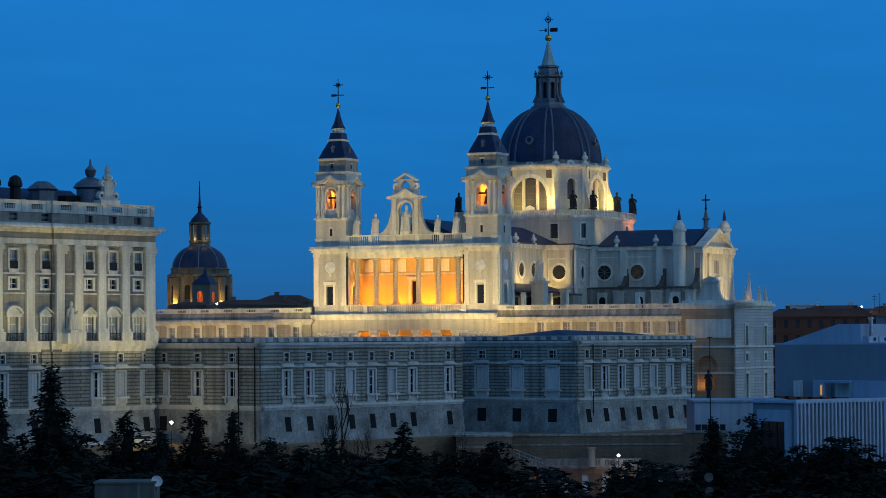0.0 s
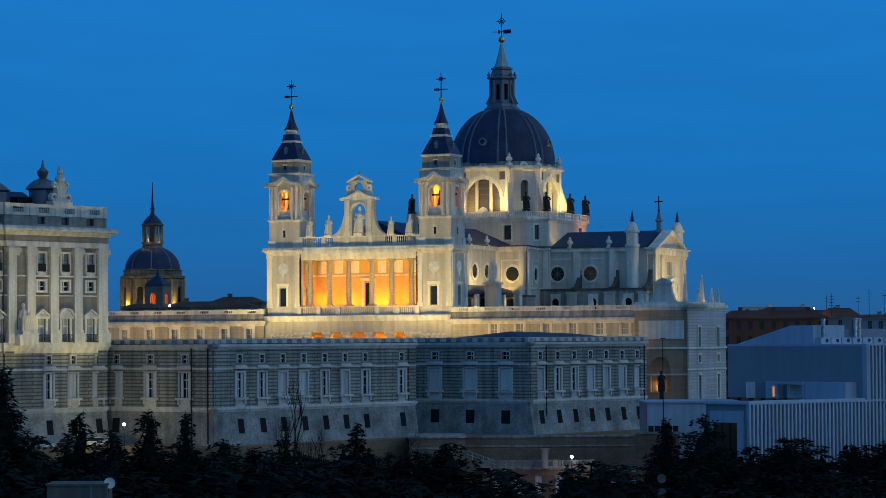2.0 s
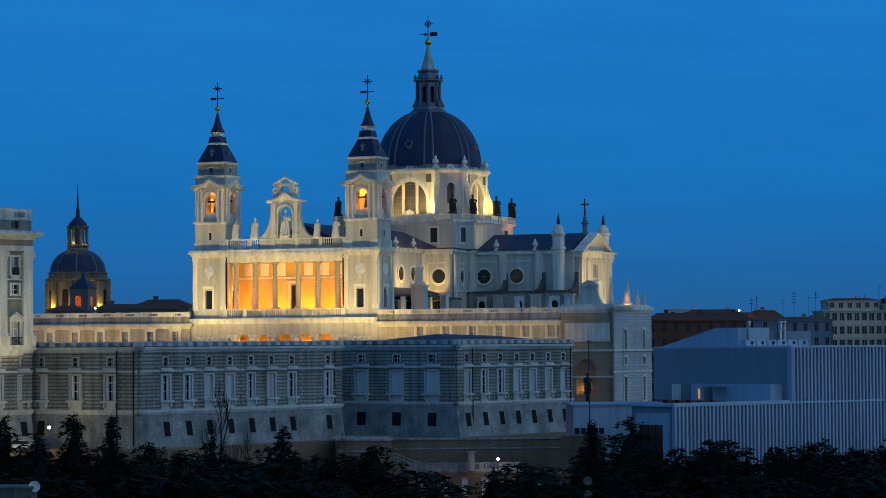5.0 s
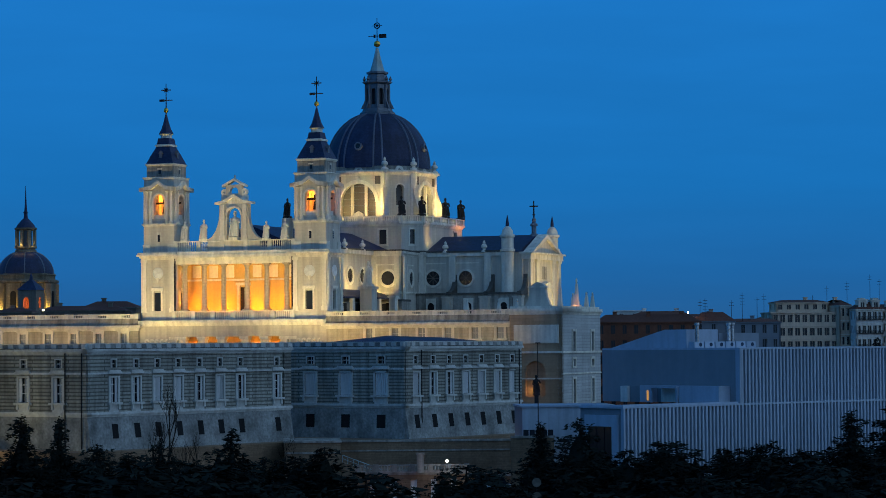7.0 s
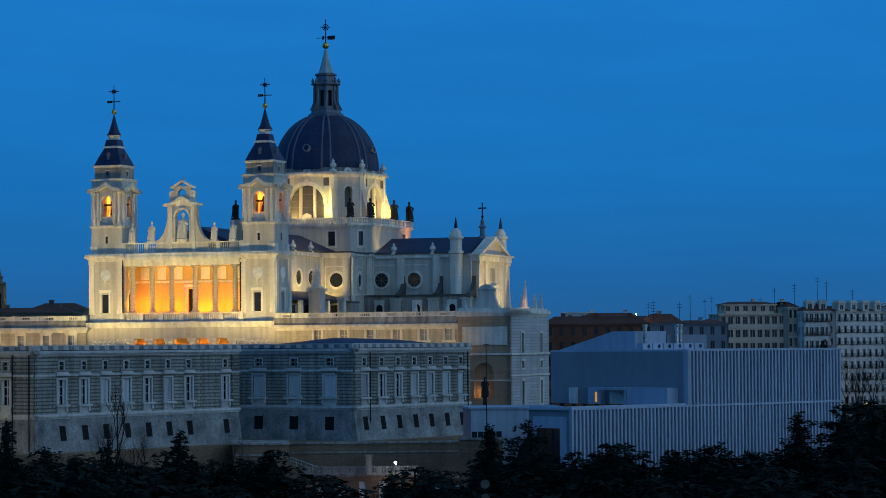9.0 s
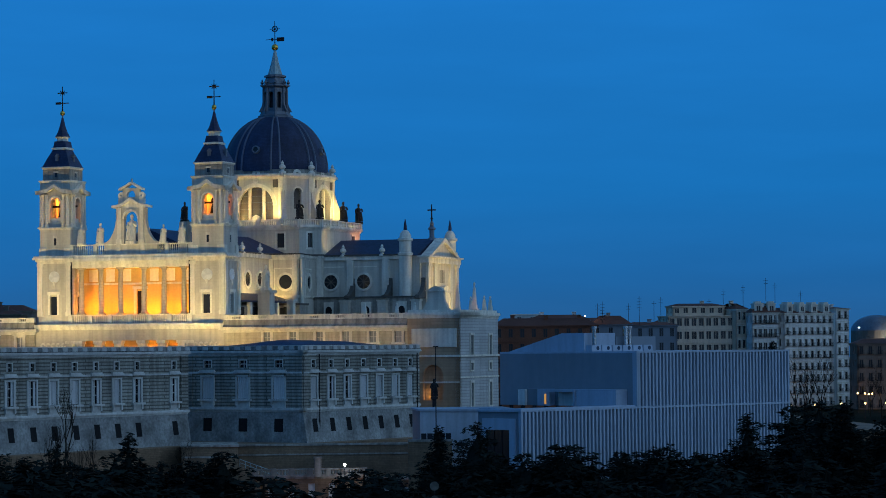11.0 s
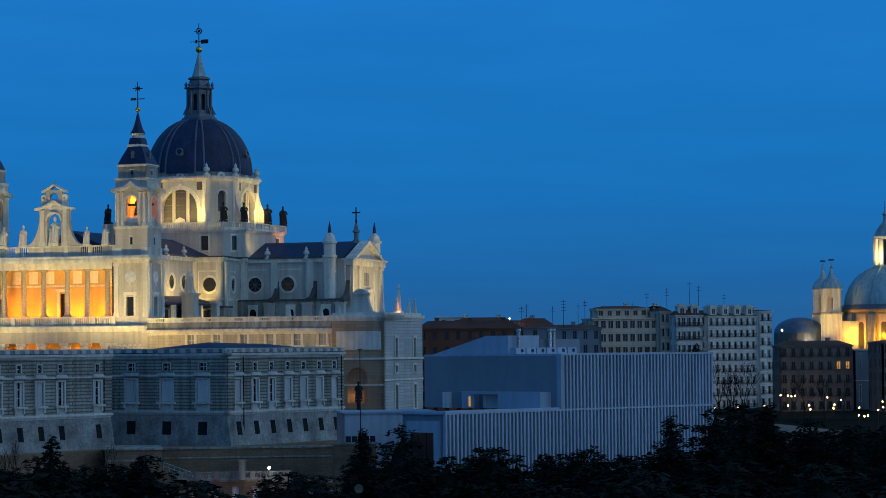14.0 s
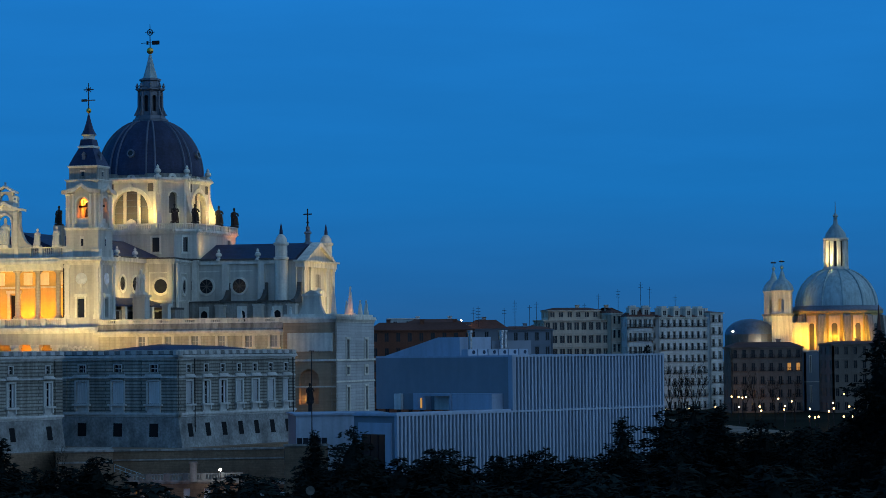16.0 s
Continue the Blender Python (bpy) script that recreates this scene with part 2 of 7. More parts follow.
LAMP_WARM = glowing("lit_street_lamp", (1.0, 0.60, 0.22), 7)
LAMP_WHITE = glowing("lit_white_lamp", (1.0, 0.95, 0.85), 9)
ROSE_LIT = glowing("amber_stained_glass", (0.45, 0.22, 0.07), 0.22)
WINDOW_LIT = glowing("lit_window", (1.0, 0.45, 0.10), 0.5)


# ---- mesh tools ----
class Shape:
    """Collects corners and faces of one mesh."""

    def __init__(self):
        self.v, self.f = [], []

    def add(self, pts, faces):
        k = len(self.v)
        self.v += [tuple(p) for p in pts]
        self.f += [tuple(i + k for i in q) for q in faces]
        return self

    def box(self, x0, x1, y0, y1, z0, z1, top=0.0):
        """A block; top draws its upper edges inwards."""
        t = top
        return self.add([(x0, y0, z0), (x1, y0, z0), (x1, y1, z0), (x0, y1, z0), (x0 + t, y0 + t, z1), (x1 - t, y0 + t, z1), (x1 - t, y1 - t, z1), (x0 + t, y1 - t, z1)],
                        [(3, 2, 1, 0), (4, 5, 6, 7), (0, 1, 5, 4), (1, 2, 6, 5), (2, 3, 7, 6), (3, 0, 4, 7)])

    def slab(self, outline, y0, y1):
        """An upright slab: an outline in x and z, from y0 to y1."""
        n = len(outline)
        return self.add([(x, y0, z) for x, z in outline] + [(x, y1, z) for x, z in outline],
                        [tuple(range(n)), tuple(range(2 * n - 1, n - 1, -1))] + [(i, i + n, (i + 1) % n + n, (i + 1) % n) for i in range(n)])

    def slab_x(self, outline, x0, x1):
        n = len(outline)
        return self.add([(x0, y, z) for y, z in outline] + [(x1, y, z) for y, z in outline],
                        [tuple(range(n - 1, -1, -1)), tuple(range(n, 2 * n))] + [(i, (i + 1) % n, (i + 1) % n + n, i + n) for i in range(n)])

    def plan(self, outline, z0, z1, scale=1.0, cx=0.0, cy=0.0):
        """A block on an outline in x and y; scale draws its top in towards cx, cy."""
        n = len(outline)
        return self.add([(x, y, z0) for x, y in outline] + [(cx + (x - cx) * scale, cy + (y - cy) * scale, z1) for x, y in outline],
                        [tuple(range(n - 1, -1, -1)), tuple(range(n, 2 * n))] + [(i, (i + 1) % n, (i + 1) % n + n, i + n) for i in range(n)])

    def turned(self, profile, n=16, cx=0.0, cy=0.0, turn=0.0, caps=True):
        """A turned body: radius and height, from below."""
        k, m = len(self.v), len(profile)
        for r, z in profile:
            for i in range(n):
                a = 2 * math.pi * (i + turn) / n
                self.v.append((cx + r * math.cos(a), cy + r * math.sin(a), z))
        for j in range(m - 1):
            for i in range(n):
                self.f.append((k + j * n + i, k + j * n + (i + 1) % n, k + (j + 1) * n + (i + 1) % n, k + (j + 1) * n + i))
        if caps:
            self.f.append(tuple(k + i for i in range(n - 1, -1, -1)))
            self.f.append(tuple(k + (m - 1) * n + i for i in range(n)))
        return self

    def beam(self, a, b, r0, r1=None, n=6):
        a, b = Vector(a), Vector(b)
        r1 = r0 if r1 is None else r1
        q = (b - a).to_track_quat("Z", "Y")
        pts = [a + q @ Vector((r0 * math.cos(2 * math.pi * i / n), r0 * math.sin(2 * math.pi * i / n), 0)) for i in range(n)]
        pts += [b + q @ Vector((r1 * math.cos(2 * math.pi * i / n), r1 * math.sin(2 * math.pi * i / n), 0)) for i in range(n)]
        return self.add(pts, [tuple(range(n - 1, -1, -1)), tuple(range(n, 2 * n))] + [(i, (i + 1) % n, (i + 1) % n + n, i + n) for i in range(n)])

    def move(self, start, x=0, y=0, z=0, turn=0.0):
        """Turns and shifts the corners from number start on."""
        c, s = math.cos(radians(turn)), math.sin(radians(turn))
        for i in range(start, len(self.v)):
            a, b, d = self.v[i]
            self.v[i] = (x + a * c - b * s, y + a * s + b * c, z + d)
        return self

    def data(self, name, material, smooth=False):
        me = bpy.data.meshes.new(name)
        me.from_pydata(self.v, [], self.f)
        me.materials.append(material)
        if smooth:
            me.shade_smooth()
            me.set_sharp_from_angle(angle=radians(40))
        me.update()
        return me


def part(name, shape, material, parent=None, label="", at=(0, 0, 0), turn=0.0, smooth=False):
    """One mesh object under a thing or a part. shape: a Shape or mesh data made before."""
    me = shape.data(name, material, smooth) if isinstance(shape, Shape) else shape
    ob = new(name, me)
    ob.parent = parent
    ob.location, ob.rotation_euler = at, (0, 0, radians(turn))
    if label:
        ob["label"] = label
    return ob


def thing(name, fr, label, category, group="", kind="", z=0.0):
    ob = new(name)
    ob.matrix_basis = pose(fr[0], fr[1], z, 0, 0, fr[2])
    return tagged(ob, label, category, group, kind)


def spot(x, y, a=0.0):
    return (x, y, a)


def pierced(x0, x1, z0, z1, y0, y1, holes):
    """A wall along x with openings that go right through: (xa, xb, za, zb)."""
    s = Shape()
    xs = sorted({x0, x1, *[h[0] for h in holes], *[h[1] for h in holes]})
    for xa, xb in zip(xs, xs[1:]):
        cuts = sorted((h[2], h[3]) for h in holes if h[0] < (xa + xb) / 2 < h[1])
        z = z0
        for za, zb in cuts:
            if za > z:
                s.box(xa, xb, y0, y1, z, za)
            z = zb
        if z < z1:
            s.box(xa, xb, y0, y1, z, z1)
    return s


MADE = {}


def once(key, make, name, material, smooth=False):
    if key not in MADE:
        MADE[key] = make().data(name, material, smooth)
    return MADE[key]


def cornice(x0, x1, y, depth, z0, z1, out):
    """A stepped moulding along x on a wall face at y (the wall lies behind it)."""
    s, h = Shape(), (z1 - z0) / 4
    for i, k in enumerate((0.25, 0.5, 1.0, 0.85)):
        s.box(x0 - out * k, x1 + out * k, y - out * k, y + depth, z0 + h * i, z0 + h * (i + 1))
    return s


def ring(cx, cz, r0, r1, y0, y1, n=24, a0=0.0, a1=360.0):
    """A flat ring or arch in x and z."""
    s = Shape()
    for i in range(n):
        a, b = radians(a0 + (a1 - a0) * i / n), radians(a0 + (a1 - a0) * (i + 1) / n)
        s.slab([(cx + r * math.cos(q), cz + r * math.sin(q)) for r, q in ((r0, a), (r1, a), (r1, b), (r0, b))], y0, y1)
    return s


def arched(x0, x1, z0, z1, cx, half, spring, sill, y0, y1, n=12):
    """A wall from x0 to x1 with one round-headed opening."""
    s = Shape()
    s.box(x0, cx - half, y0, y1, z0, z1).box(cx + half, x1, y0, y1, z0, z1)
    if sill > z0:
        s.box(cx - half, cx + half, y0, y1, z0, sill)
    for i in range(n):
        a, b = math.pi * i / n, math.pi * (i + 1) / n
        xa, za, xb, zb = cx + half * math.cos(a), spring + half * math.sin(a), cx + half * math.cos(b), spring + half * math.sin(b)
        s.slab([(xa, za), (xa, z1), (xb, z1), (xb, zb)], y0, y1)
    return s


def statue_shape(h, s=None):
    """A plain standing form, made of turned and tapered masses."""
    s = s or Shape()
    s.box(-h * 0.17, h * 0.17, -h * 0.17, h * 0.17, 0, h * 0.1)
    s.turned([(h * 0.13, h * 0.08), (h * 0.105, h * 0.22), (h * 0.105, h * 0.4), (h * 0.085, h * 0.54), (h * 0.115, h * 0.68), (h * 0.1, h * 0.76), (h * 0.04, h * 0.82)], 9)
    rnd = random.Random(int(h * 10))
    for i in range(8, len(s.v)):
        x, y, z = s.v[i]
        k = 1 + rnd.uniform(-0.2, 0.2)
        s.v[i] = (x * k, y * k * 0.85, z)
    s.turned([(0.03 * h, h * 0.8), (h * 0.05, h * 0.86), (h * 0.062, h * 0.92), (h * 0.045, h * 0.98), (h * 0.01, h)], 8)
    s.beam((h * 0.12, 0, h * 0.74), (h * 0.19, -h * 0.08, h * 0.59), h * 0.045, h * 0.036).beam((h * 0.19, -h * 0.08, h * 0.59), (h * 0.13, -h * 0.17, h * 0.7), h * 0.036, h * 0.028)
    s.beam((-h * 0.12, 0, h * 0.74), (-h * 0.17, -h * 0.03, h * 0.55), h * 0.045, h * 0.036).beam((-h * 0.17, -h * 0.03, h * 0.55), (-h * 0.08, -h * 0.15, h * 0.5), h * 0.036, h * 0.028)
    # folds of the cloak
    for k in range(5):
        x = h * (-0.13 + 0.065 * k)
        s.beam((x * 0.8, -h * 0.09, h * 0.6), (x * 1.15, -h * 0.13, h * 0.12), h * 0.03, h * 0.045, 5)
    s.slab([(-h * 0.13, h * 0.1), (h * 0.11, h * 0.1), (h * 0.12, h * 0.45), (h * 0.1, h * 0.76), (-h * 0.1, h * 0.76), (-h * 0.14, h * 0.45)], h * 0.03, h * 0.1)
    return s


def statue(fr, x, y, z, h, material, label, turn=0.0, category="statue"):
    me = once(("statue", round(h, 1), material.name), lambda: statue_shape(round(h, 1)), "statue", material, True)
    ob = new("statue", me)
    lx, ly, lz = local(fr, x, y, z)
    ob.matrix_basis = pose(lx, ly, lz, 0, 0, fr[2] + turn)
    return tagged(ob, label, category)


def balustrade(parent, x0, x1, y, z0, z1, material, step=0.45, depth=0.5, pier=6.0, turn=0, at=(0, 0, 0)):
    """Pedestals, rail and little posts along x."""
    n = max(1, round((x1 - x0) / pier))
    rail = Shape().box(x0, x1, y, y + depth, z1 - 0.22, z1).box(x0, x1, y, y + depth, z0, z0 + 0.2)
    part("rail", rail, material, parent, at=at, turn=turn)
    for i in range(n + 1):
        x = x0 + (x1 - x0) * i / n
        part("pedestal", once(("ped", round(z1 - z0, 2), material.name), lambda: Shape().box(-0.45, 0.45, -0.08, depth + 0.08, 0, z1 - z0 + 0.06), "pedestal", material), None, parent,
             at=(at[0] + x * math.cos(radians(turn)) - y * math.sin(radians(turn)), at[1] + x * math.sin(radians(turn)) + y * math.cos(radians(turn)), z0), turn=turn)
    s, x = Shape(), x0 + step
    while x < x1:
        s.turned([(0.09, z0 + 0.2), (0.16, z0 + 0.4), (0.08, z1 - 0.4), (0.1, z1 - 0.22)], 6, x, y + depth / 2, caps=False)
        x += step
    tagged(part("balustrade_infill", s, material, parent, at=at, turn=turn), kind="stuff")


def grille_parapet(parent, x0, x1, y, z0, z1, material, pitch=4.6, wide=1.7, depth=0.5, at=(0, 0, 0)):
    """A solid parapet with a coping, and a small stone grille let into each bay."""
    n = max(1, round((x1 - x0) / pitch))
    mids = [x0 + (x1 - x0) * (i + 0.5) / n for i in range(n)]
    h = z1 - z0
    part("parapet_wall", pierced(x0, x1, z0, z1 - 0.2, y, y + depth, [(x - wide / 2, x + wide / 2, z0 + 0.25 * h, z1 - 0.3 * h) for x in mids]), material, parent, at=at)
    part("coping", Shape().box(x0, x1, y - 0.12, y + depth + 0.12, z1 - 0.2, z1), material, parent, at=at)

    def bars():
        g = Shape()
        for k in range(5):
            x = -wide / 2 + wide * (k + 0.5) / 5
            g.turned([(0.07, 0.25 * h), (0.13, 0.4 * h), (0.07, 0.7 * h)], 6, x, depth / 2, caps=False)
        return g
    for x in mids:
        part("grille", once(("grille", wide, round(h, 2), material.name), bars, "grille", material), None, parent, at=(at[0] + x, at[1] + y, z0))
    for i in range(n + 1):
        x = min(max(x0 + (x1 - x0) * i / n, x0 + 0.45), x1 - 0.45)
        part("pedestal", once(("gpd", round(h, 2), material.name), lambda: Shape().box(-0.45, 0.45, -0.1, depth + 0.1, 0, h + 0.06), "pedestal", material), None, parent, at=(at[0] + x, at[1] + y, z0))


def finial(parent, x, y, z, h, material):
    me = once(("finial", round(h, 1), material.name), lambda: Shape().turned([(0.3 * h, 0), (0.3 * h, 0.12 * h), (0.14 * h, 0.2 * h), (0.12 * h, 0.3 * h), (0.27 * h, 0.42 * h), (0.24 * h, 0.6 * h), (0.1 * h, 0.7 * h), (0.13 * h, 0.8 * h), (0.02 * h, h)], 10), "finial", material, True)
    return part("finial", me, None, parent, at=(x, y, z))

# ---- ground ----
def ground_height(x, y):
    pts = [(-400, 38), (12, 38.4), (50, 33), (120, 6), (200, 3), (375, 8), (520, 10), (600, 15), (700, 20), (900, 20), (5000, 14)]
    for (a, za), (b, zb) in zip(pts, pts[1:]):
        if y <= b:
            return za + (zb - za) * max(0.0, (y - a) / (b - a))
    return pts[-1][1]


gs = Shape()
gxs = [-3000, -1200, -500, -250] + [-200 + 20 * i for i in range(31)] + [480, 700, 1200, 3000]
gys = [-1500, -400, 0, 12, 30, 50, 80, 120, 160, 200, 240, 280, 320, 350, 375, 410, 450, 520, 560, 600, 650, 700, 900, 1300, 2200, 4900]
for gy in gys:
    for gx in gxs:
        gs.v.append((gx, gy, ground_height(gx, gy)))
for j in range(len(gys) - 1):
    for i in range(len(gxs) - 1):
        k = j * len(gxs) + i
        gs.f.append((k, k + 1, k + 1 + len(gxs), k + len(gxs)))
tagged(part("ground", gs, EARTH), "dark grass and earth of a wooded hillside at dusk", "ground", kind="structure")
wpt = lambda fr, x, y: local(fr, x, y, 0)[:2]
terrace_plan = [wpt(PAL, -120, -9), wpt(PAL, -14, -9), wpt(WING_N, -13, -7), wpt(WING, -5, -5), wpt(WING, 58, -5), wpt(ARM, -4, -5), wpt(ARM, 42, -5), (150, 520), (150, 700), (-200, 700), (-200, 400)]
tagged(part("terrace", Shape().plan(terrace_plan, 2, 22.7), OCHRE), "brownish retaining walls and terrace under the palace", "terrace", kind="structure")

# ---- cathedral ----
TH = 7.7          # side of a tower
TOWER_E = 17.65   # tower axes to either side of the middle
Z_FLOOR = 47.10
Z_ARCH = 57.23
Z_TOP = 59.85
Z_POD = 44.95
cathedral = thing("cathedral", CATH, "floodlit pale limestone cathedral with blue slate dome and twin bell towers", "cathedral")


def bell_tower(e, lit=True):
    """One bell tower on its own part, square, with belfry arches, slate spire, gilt ball and iron cross."""
    h = TH / 2
    t = new("bell_tower")
    t.parent, t.location = cathedral, (e, h, 0)
    z1, z2, z3, z4, z5 = Z_TOP, 66.03, 73.53, 75.47, 78.86
    # lower stage: walls with door and clock on the sides that show
    for a in (0, 90, 180, 270):
        part("wall", pierced(-h, h - 0.9, Z_POD, z1 - 1.2, -h, -h + 0.9, [(-1.1, 0.6, Z_FLOOR + 0.3, Z_FLOOR + 4.2)]), LIME, t, turn=a)
        part("door", Shape().box(-1.1, 0.6, -h + 0.5, -h + 0.7, Z_FLOOR + 0.3, Z_FLOOR + 4.2), GLASS, t, "dark tall doorway", turn=a)
        fr = Shape().box(-1.5, -1.1, -h - 0.15, -h + 0.1, Z_FLOOR + 0.3, Z_FLOOR + 4.6).box(0.6, 1.0, -h - 0.15, -h + 0.1, Z_FLOOR + 0.3, Z_FLOOR + 4.6)
        fr.box(-1.7, 1.2, -h - 0.3, -h + 0.1, Z_FLOOR + 4.6, Z_FLOOR + 5.2)
        part("door_frame", fr, LIME_TRIM, t, turn=a)
        part("clock", Shape().turned([(1.25, -0.15), (1.25, 0.1), (1.05, 0.18), (1.0, 0.1)], 20), SHUTTER, t, "round white clock face").matrix_basis = pose(0, 0, 0, 0, 0, a) @ pose(-0.1, -h, Z_FLOOR + 8.3, 90, 0, 0)
        part("pendant", Shape().slab([(-0.5, Z_FLOOR + 7.3), (0.3, Z_FLOOR + 7.3), (-0.1, Z_FLOOR + 6.2)], -h - 0.2, -h + 0.05), LIME_TRIM, t, turn=a)
        for x in (-h + 0.55, h - 0.55):
            p = Shape().box(x - 0.5, x + 0.5, -h - 0.3, -h + 0.1, Z_FLOOR + 0.9, z1 - 2.2)
            p.box(x - 0.65, x + 0.65, -h - 0.3, -h + 0.1, Z_FLOOR, Z_FLOOR + 0.9).box(x - 0.68, x + 0.68, -h - 0.35, -h + 0.1, z1 - 2.2, z1 - 1.6)
            part("pilaster", p, LIME_TRIM, t, turn=a)
    part("entablature", cornice(-h, h, -h, TH, z1 - 1.6, z1, 0.95), LIME_TRIM, t)
    # plain stage
    w = h - 0.25
    part("stage_wall", Shape().box(-w, w, -w, w, z1, z2 - 0.5), LIME, t)
    for a in (0, 90, 180, 270):
        for x in (-w + 0.7, w - 0.7):
            part("pedestal", Shape().box(x - 0.75, x + 0.75, -w - 0.2, -w + 0.1, z1, z1 + 1.7), LIME_TRIM, t, turn=a)
        part("slit_window", Shape().box(-0.25, 0.25, -w - 0.03, -w + 0.1, z1 + 2.3, z1 + 3.8), GLASS, t, turn=a)
        part("slit_hood", Shape().box(-0.4, 0.4, -w - 0.15, -w + 0.1, z1 + 3.8, z1 + 4.3), LIME_TRIM, t, turn=a)
    part("string_course", cornice(-w, w, -w, 2 * w, z2 - 0.6, z2, 0.4), LIME_TRIM, t)
    # belfry: four arched walls
    w = h - 0.4
    for a in (0, 90, 180, 270):
        part("belfry_wall", arched(-w, w - 1.1, z2, z3 + 0.4, 0, 1.25, z3 - 2.5, z2 + 1.0, -w, -w + 1.1), LIME, t, turn=a)
        part("arch_trim", ring(0, z3 - 2.5, 1.25, 1.6, -w - 0.15, -w + 0.1, 10, 0, 180).box(-1.6, -1.25, -w - 0.15, -w + 0.1, z2 + 1.0, z3 - 2.5).box(1.25, 1.6, -w - 0.15, -w + 0.1, z2 + 1.0, z3 - 2.5), LIME_TRIM, t, turn=a)
        for x in (-w + 0.5, -1.95, 1.95, w - 0.5):
            p = Shape().turned([(0.42, z2), (0.42, z2 + 0.5), (0.32, z2 + 0.6), (0.28, z3 - 1.0), (0.42, z3 - 0.6)], 10, x, -w - 0.2)
            part("half_column", p, LIME_TRIM, t, turn=a)
        part("belfry_rail", Shape().box(-1.25, 1.25, -w + 0.3, -w + 0.5, z2 + 1.0, z2 + 1.9), LIME_TRIM, t, turn=a)
        # raking pediment that breaks the cornice
        ov, zt = w + 0.9, z3 + 2.1
        part("pediment", Shape().slab([(-ov, z3 - 0.6), (-1.6, z3 - 0.2), (0, z3 + 0.9), (1.6, z3 - 0.2), (ov, z3 - 0.6), (ov, z3 + 0.15), (1.5, z3 + 0.6), (0, zt - 0.4), (-1.5, z3 + 0.6), (-ov, z3 + 0.15)], -w - 0.9, -w + 0.4), LIME_TRIM, t, turn=a)
    for a in (180, 270):
        part("belfry_panel", Shape().box(-1.3, 1.3, -w + 0.6, -w + 0.8, z2 + 1.0, z3 - 1.1), LIME, t, turn=a)
    part("belfry_floor", Shape().box(-w + 0.2, w - 0.2, -w + 0.2, w - 0.2, z2 + 0.3, z2 + 0.6), LIME, t)
    part("bell", Shape().turned([(1.02, z2 + 2.3), (0.86, z2 + 2.6), (0.68, z2 + 3.6), (0.5, z2 + 4.2), (0.1, z2 + 4.4)], 16), BRONZE, t, smooth=True)
    part("bell_yoke", Shape().slab([(-0.75, z2 + 4.4), (0.75, z2 + 4.4), (0.6, z2 + 5.2), (0.25, z2 + 5.6), (-0.25, z2 + 5.6), (-0.6, z2 + 5.2)], -0.25, 0.25), BRONZE, t, "dark wooden bell yoke")
    part("bell_beam", Shape().box(-w, w, -0.16, 0.16, z2 + 4.3, z2 + 4.7), IRON, t)
    part("belfry_ceiling", Shape().box(-w + 0.1, w - 0.1, -w + 0.1, w - 0.1, z3 + 0.1, z3 + 0.35), LIME, t)
    # attic
    part("attic_base", Shape().box(-w - 0.1, w + 0.1, -w - 0.1, w + 0.1, z3 + 0.4, z4), LIME, t)
    part("attic_ledge", cornice(-w - 0.1, w + 0.1, -w - 0.1, 2 * w + 0.2, z4, z4 + 0.5, 0.25), LIME_TRIM, t)
    w2 = w - 0.35
    part("attic", Shape().box(-w2, w2, -w2, w2, z4 + 0.5, z5 - 0.4), LIME_DARK, t)
    for a in (0, 90, 180, 270):
        part("attic_opening", Shape().box(-0.3, 0.3, -w2 - 0.02, -w2 + 0.1, z4 + 1.2, z4 + 2.1), GLASS, t, turn=a)
        part("attic_frame", Shape().box(-0.55, 0.55, -w2 - 0.12, -w2 + 0.1, z4 + 2.1, z4 + 2.4), LIME_TRIM, t, turn=a)
    part("attic_cornice", cornice(-w2, w2, -w2, 2 * w2, z5 - 0.5, z5, 0.35), LIME_TRIM, t)
    # slate spire in three steps
    q = 2 ** 0.5
    k0, k1, k2, k3, k4, k5, k6 = z5, 80.68, 82.61, 83.10, 84.43, 85.40, 89.53
    part("spire_roof", Shape().turned([((w2 + 0.1) * q, k0), (2.45 * q, k1), (1.55 * q, k2)], 4, turn=0.5), SLATE, t)
    part("spire_band", Shape().turned([(1.75 * q, k2), (1.75 * q, k2 + 0.35), (1.5 * q, k3)], 4, turn=0.5), LIME_TRIM, t)
    part("spire_step", Shape().turned([(1.5 * q, k3), (1.28 * q, k4)], 4, turn=0.5), SLATE, t)
    part("spire_lantern", Shape().turned([(1.2, k4), (1.2, k5 - 0.3), (1.55, k5 - 0.1), (1.55, k5)], 8, turn=0.5), LIME_TRIM, t)
    part("spire_tip", Shape().turned([(1.6, k5), (1.05, k5 + 1.0), (0.55, k5 + 2.6), (0.2, k6)], 8, turn=0.5), SLATE, t)
    for a in (0, 90, 180, 270):
        d = Shape().box(-0.35, 0.35, -2.75, -1.7, k1 - 0.6, k1 + 0.4).slab([(-0.5, k1 + 0.4), (0.5, k1 + 0.4), (0, k1 + 1.0)], -2.85, -1.7)
        part("dormer", d, LEAD, t, turn=a)
    ball = part("gilt_ball", Shape().turned([(0.5 * math.sin(math.pi * i / 8) + 0.02, k6 + 0.95 - 0.55 * math.cos(math.pi * i / 8)) for i in range(9)], 12), GOLD, t, "shiny gilded ball", smooth=True)
    part("ball_stem", Shape().beam((0, 0, k6 - 0.3), (0, 0, k6 + 0.6), 0.2, 0.15), LEAD, t)
    zc = k6 + 1.4
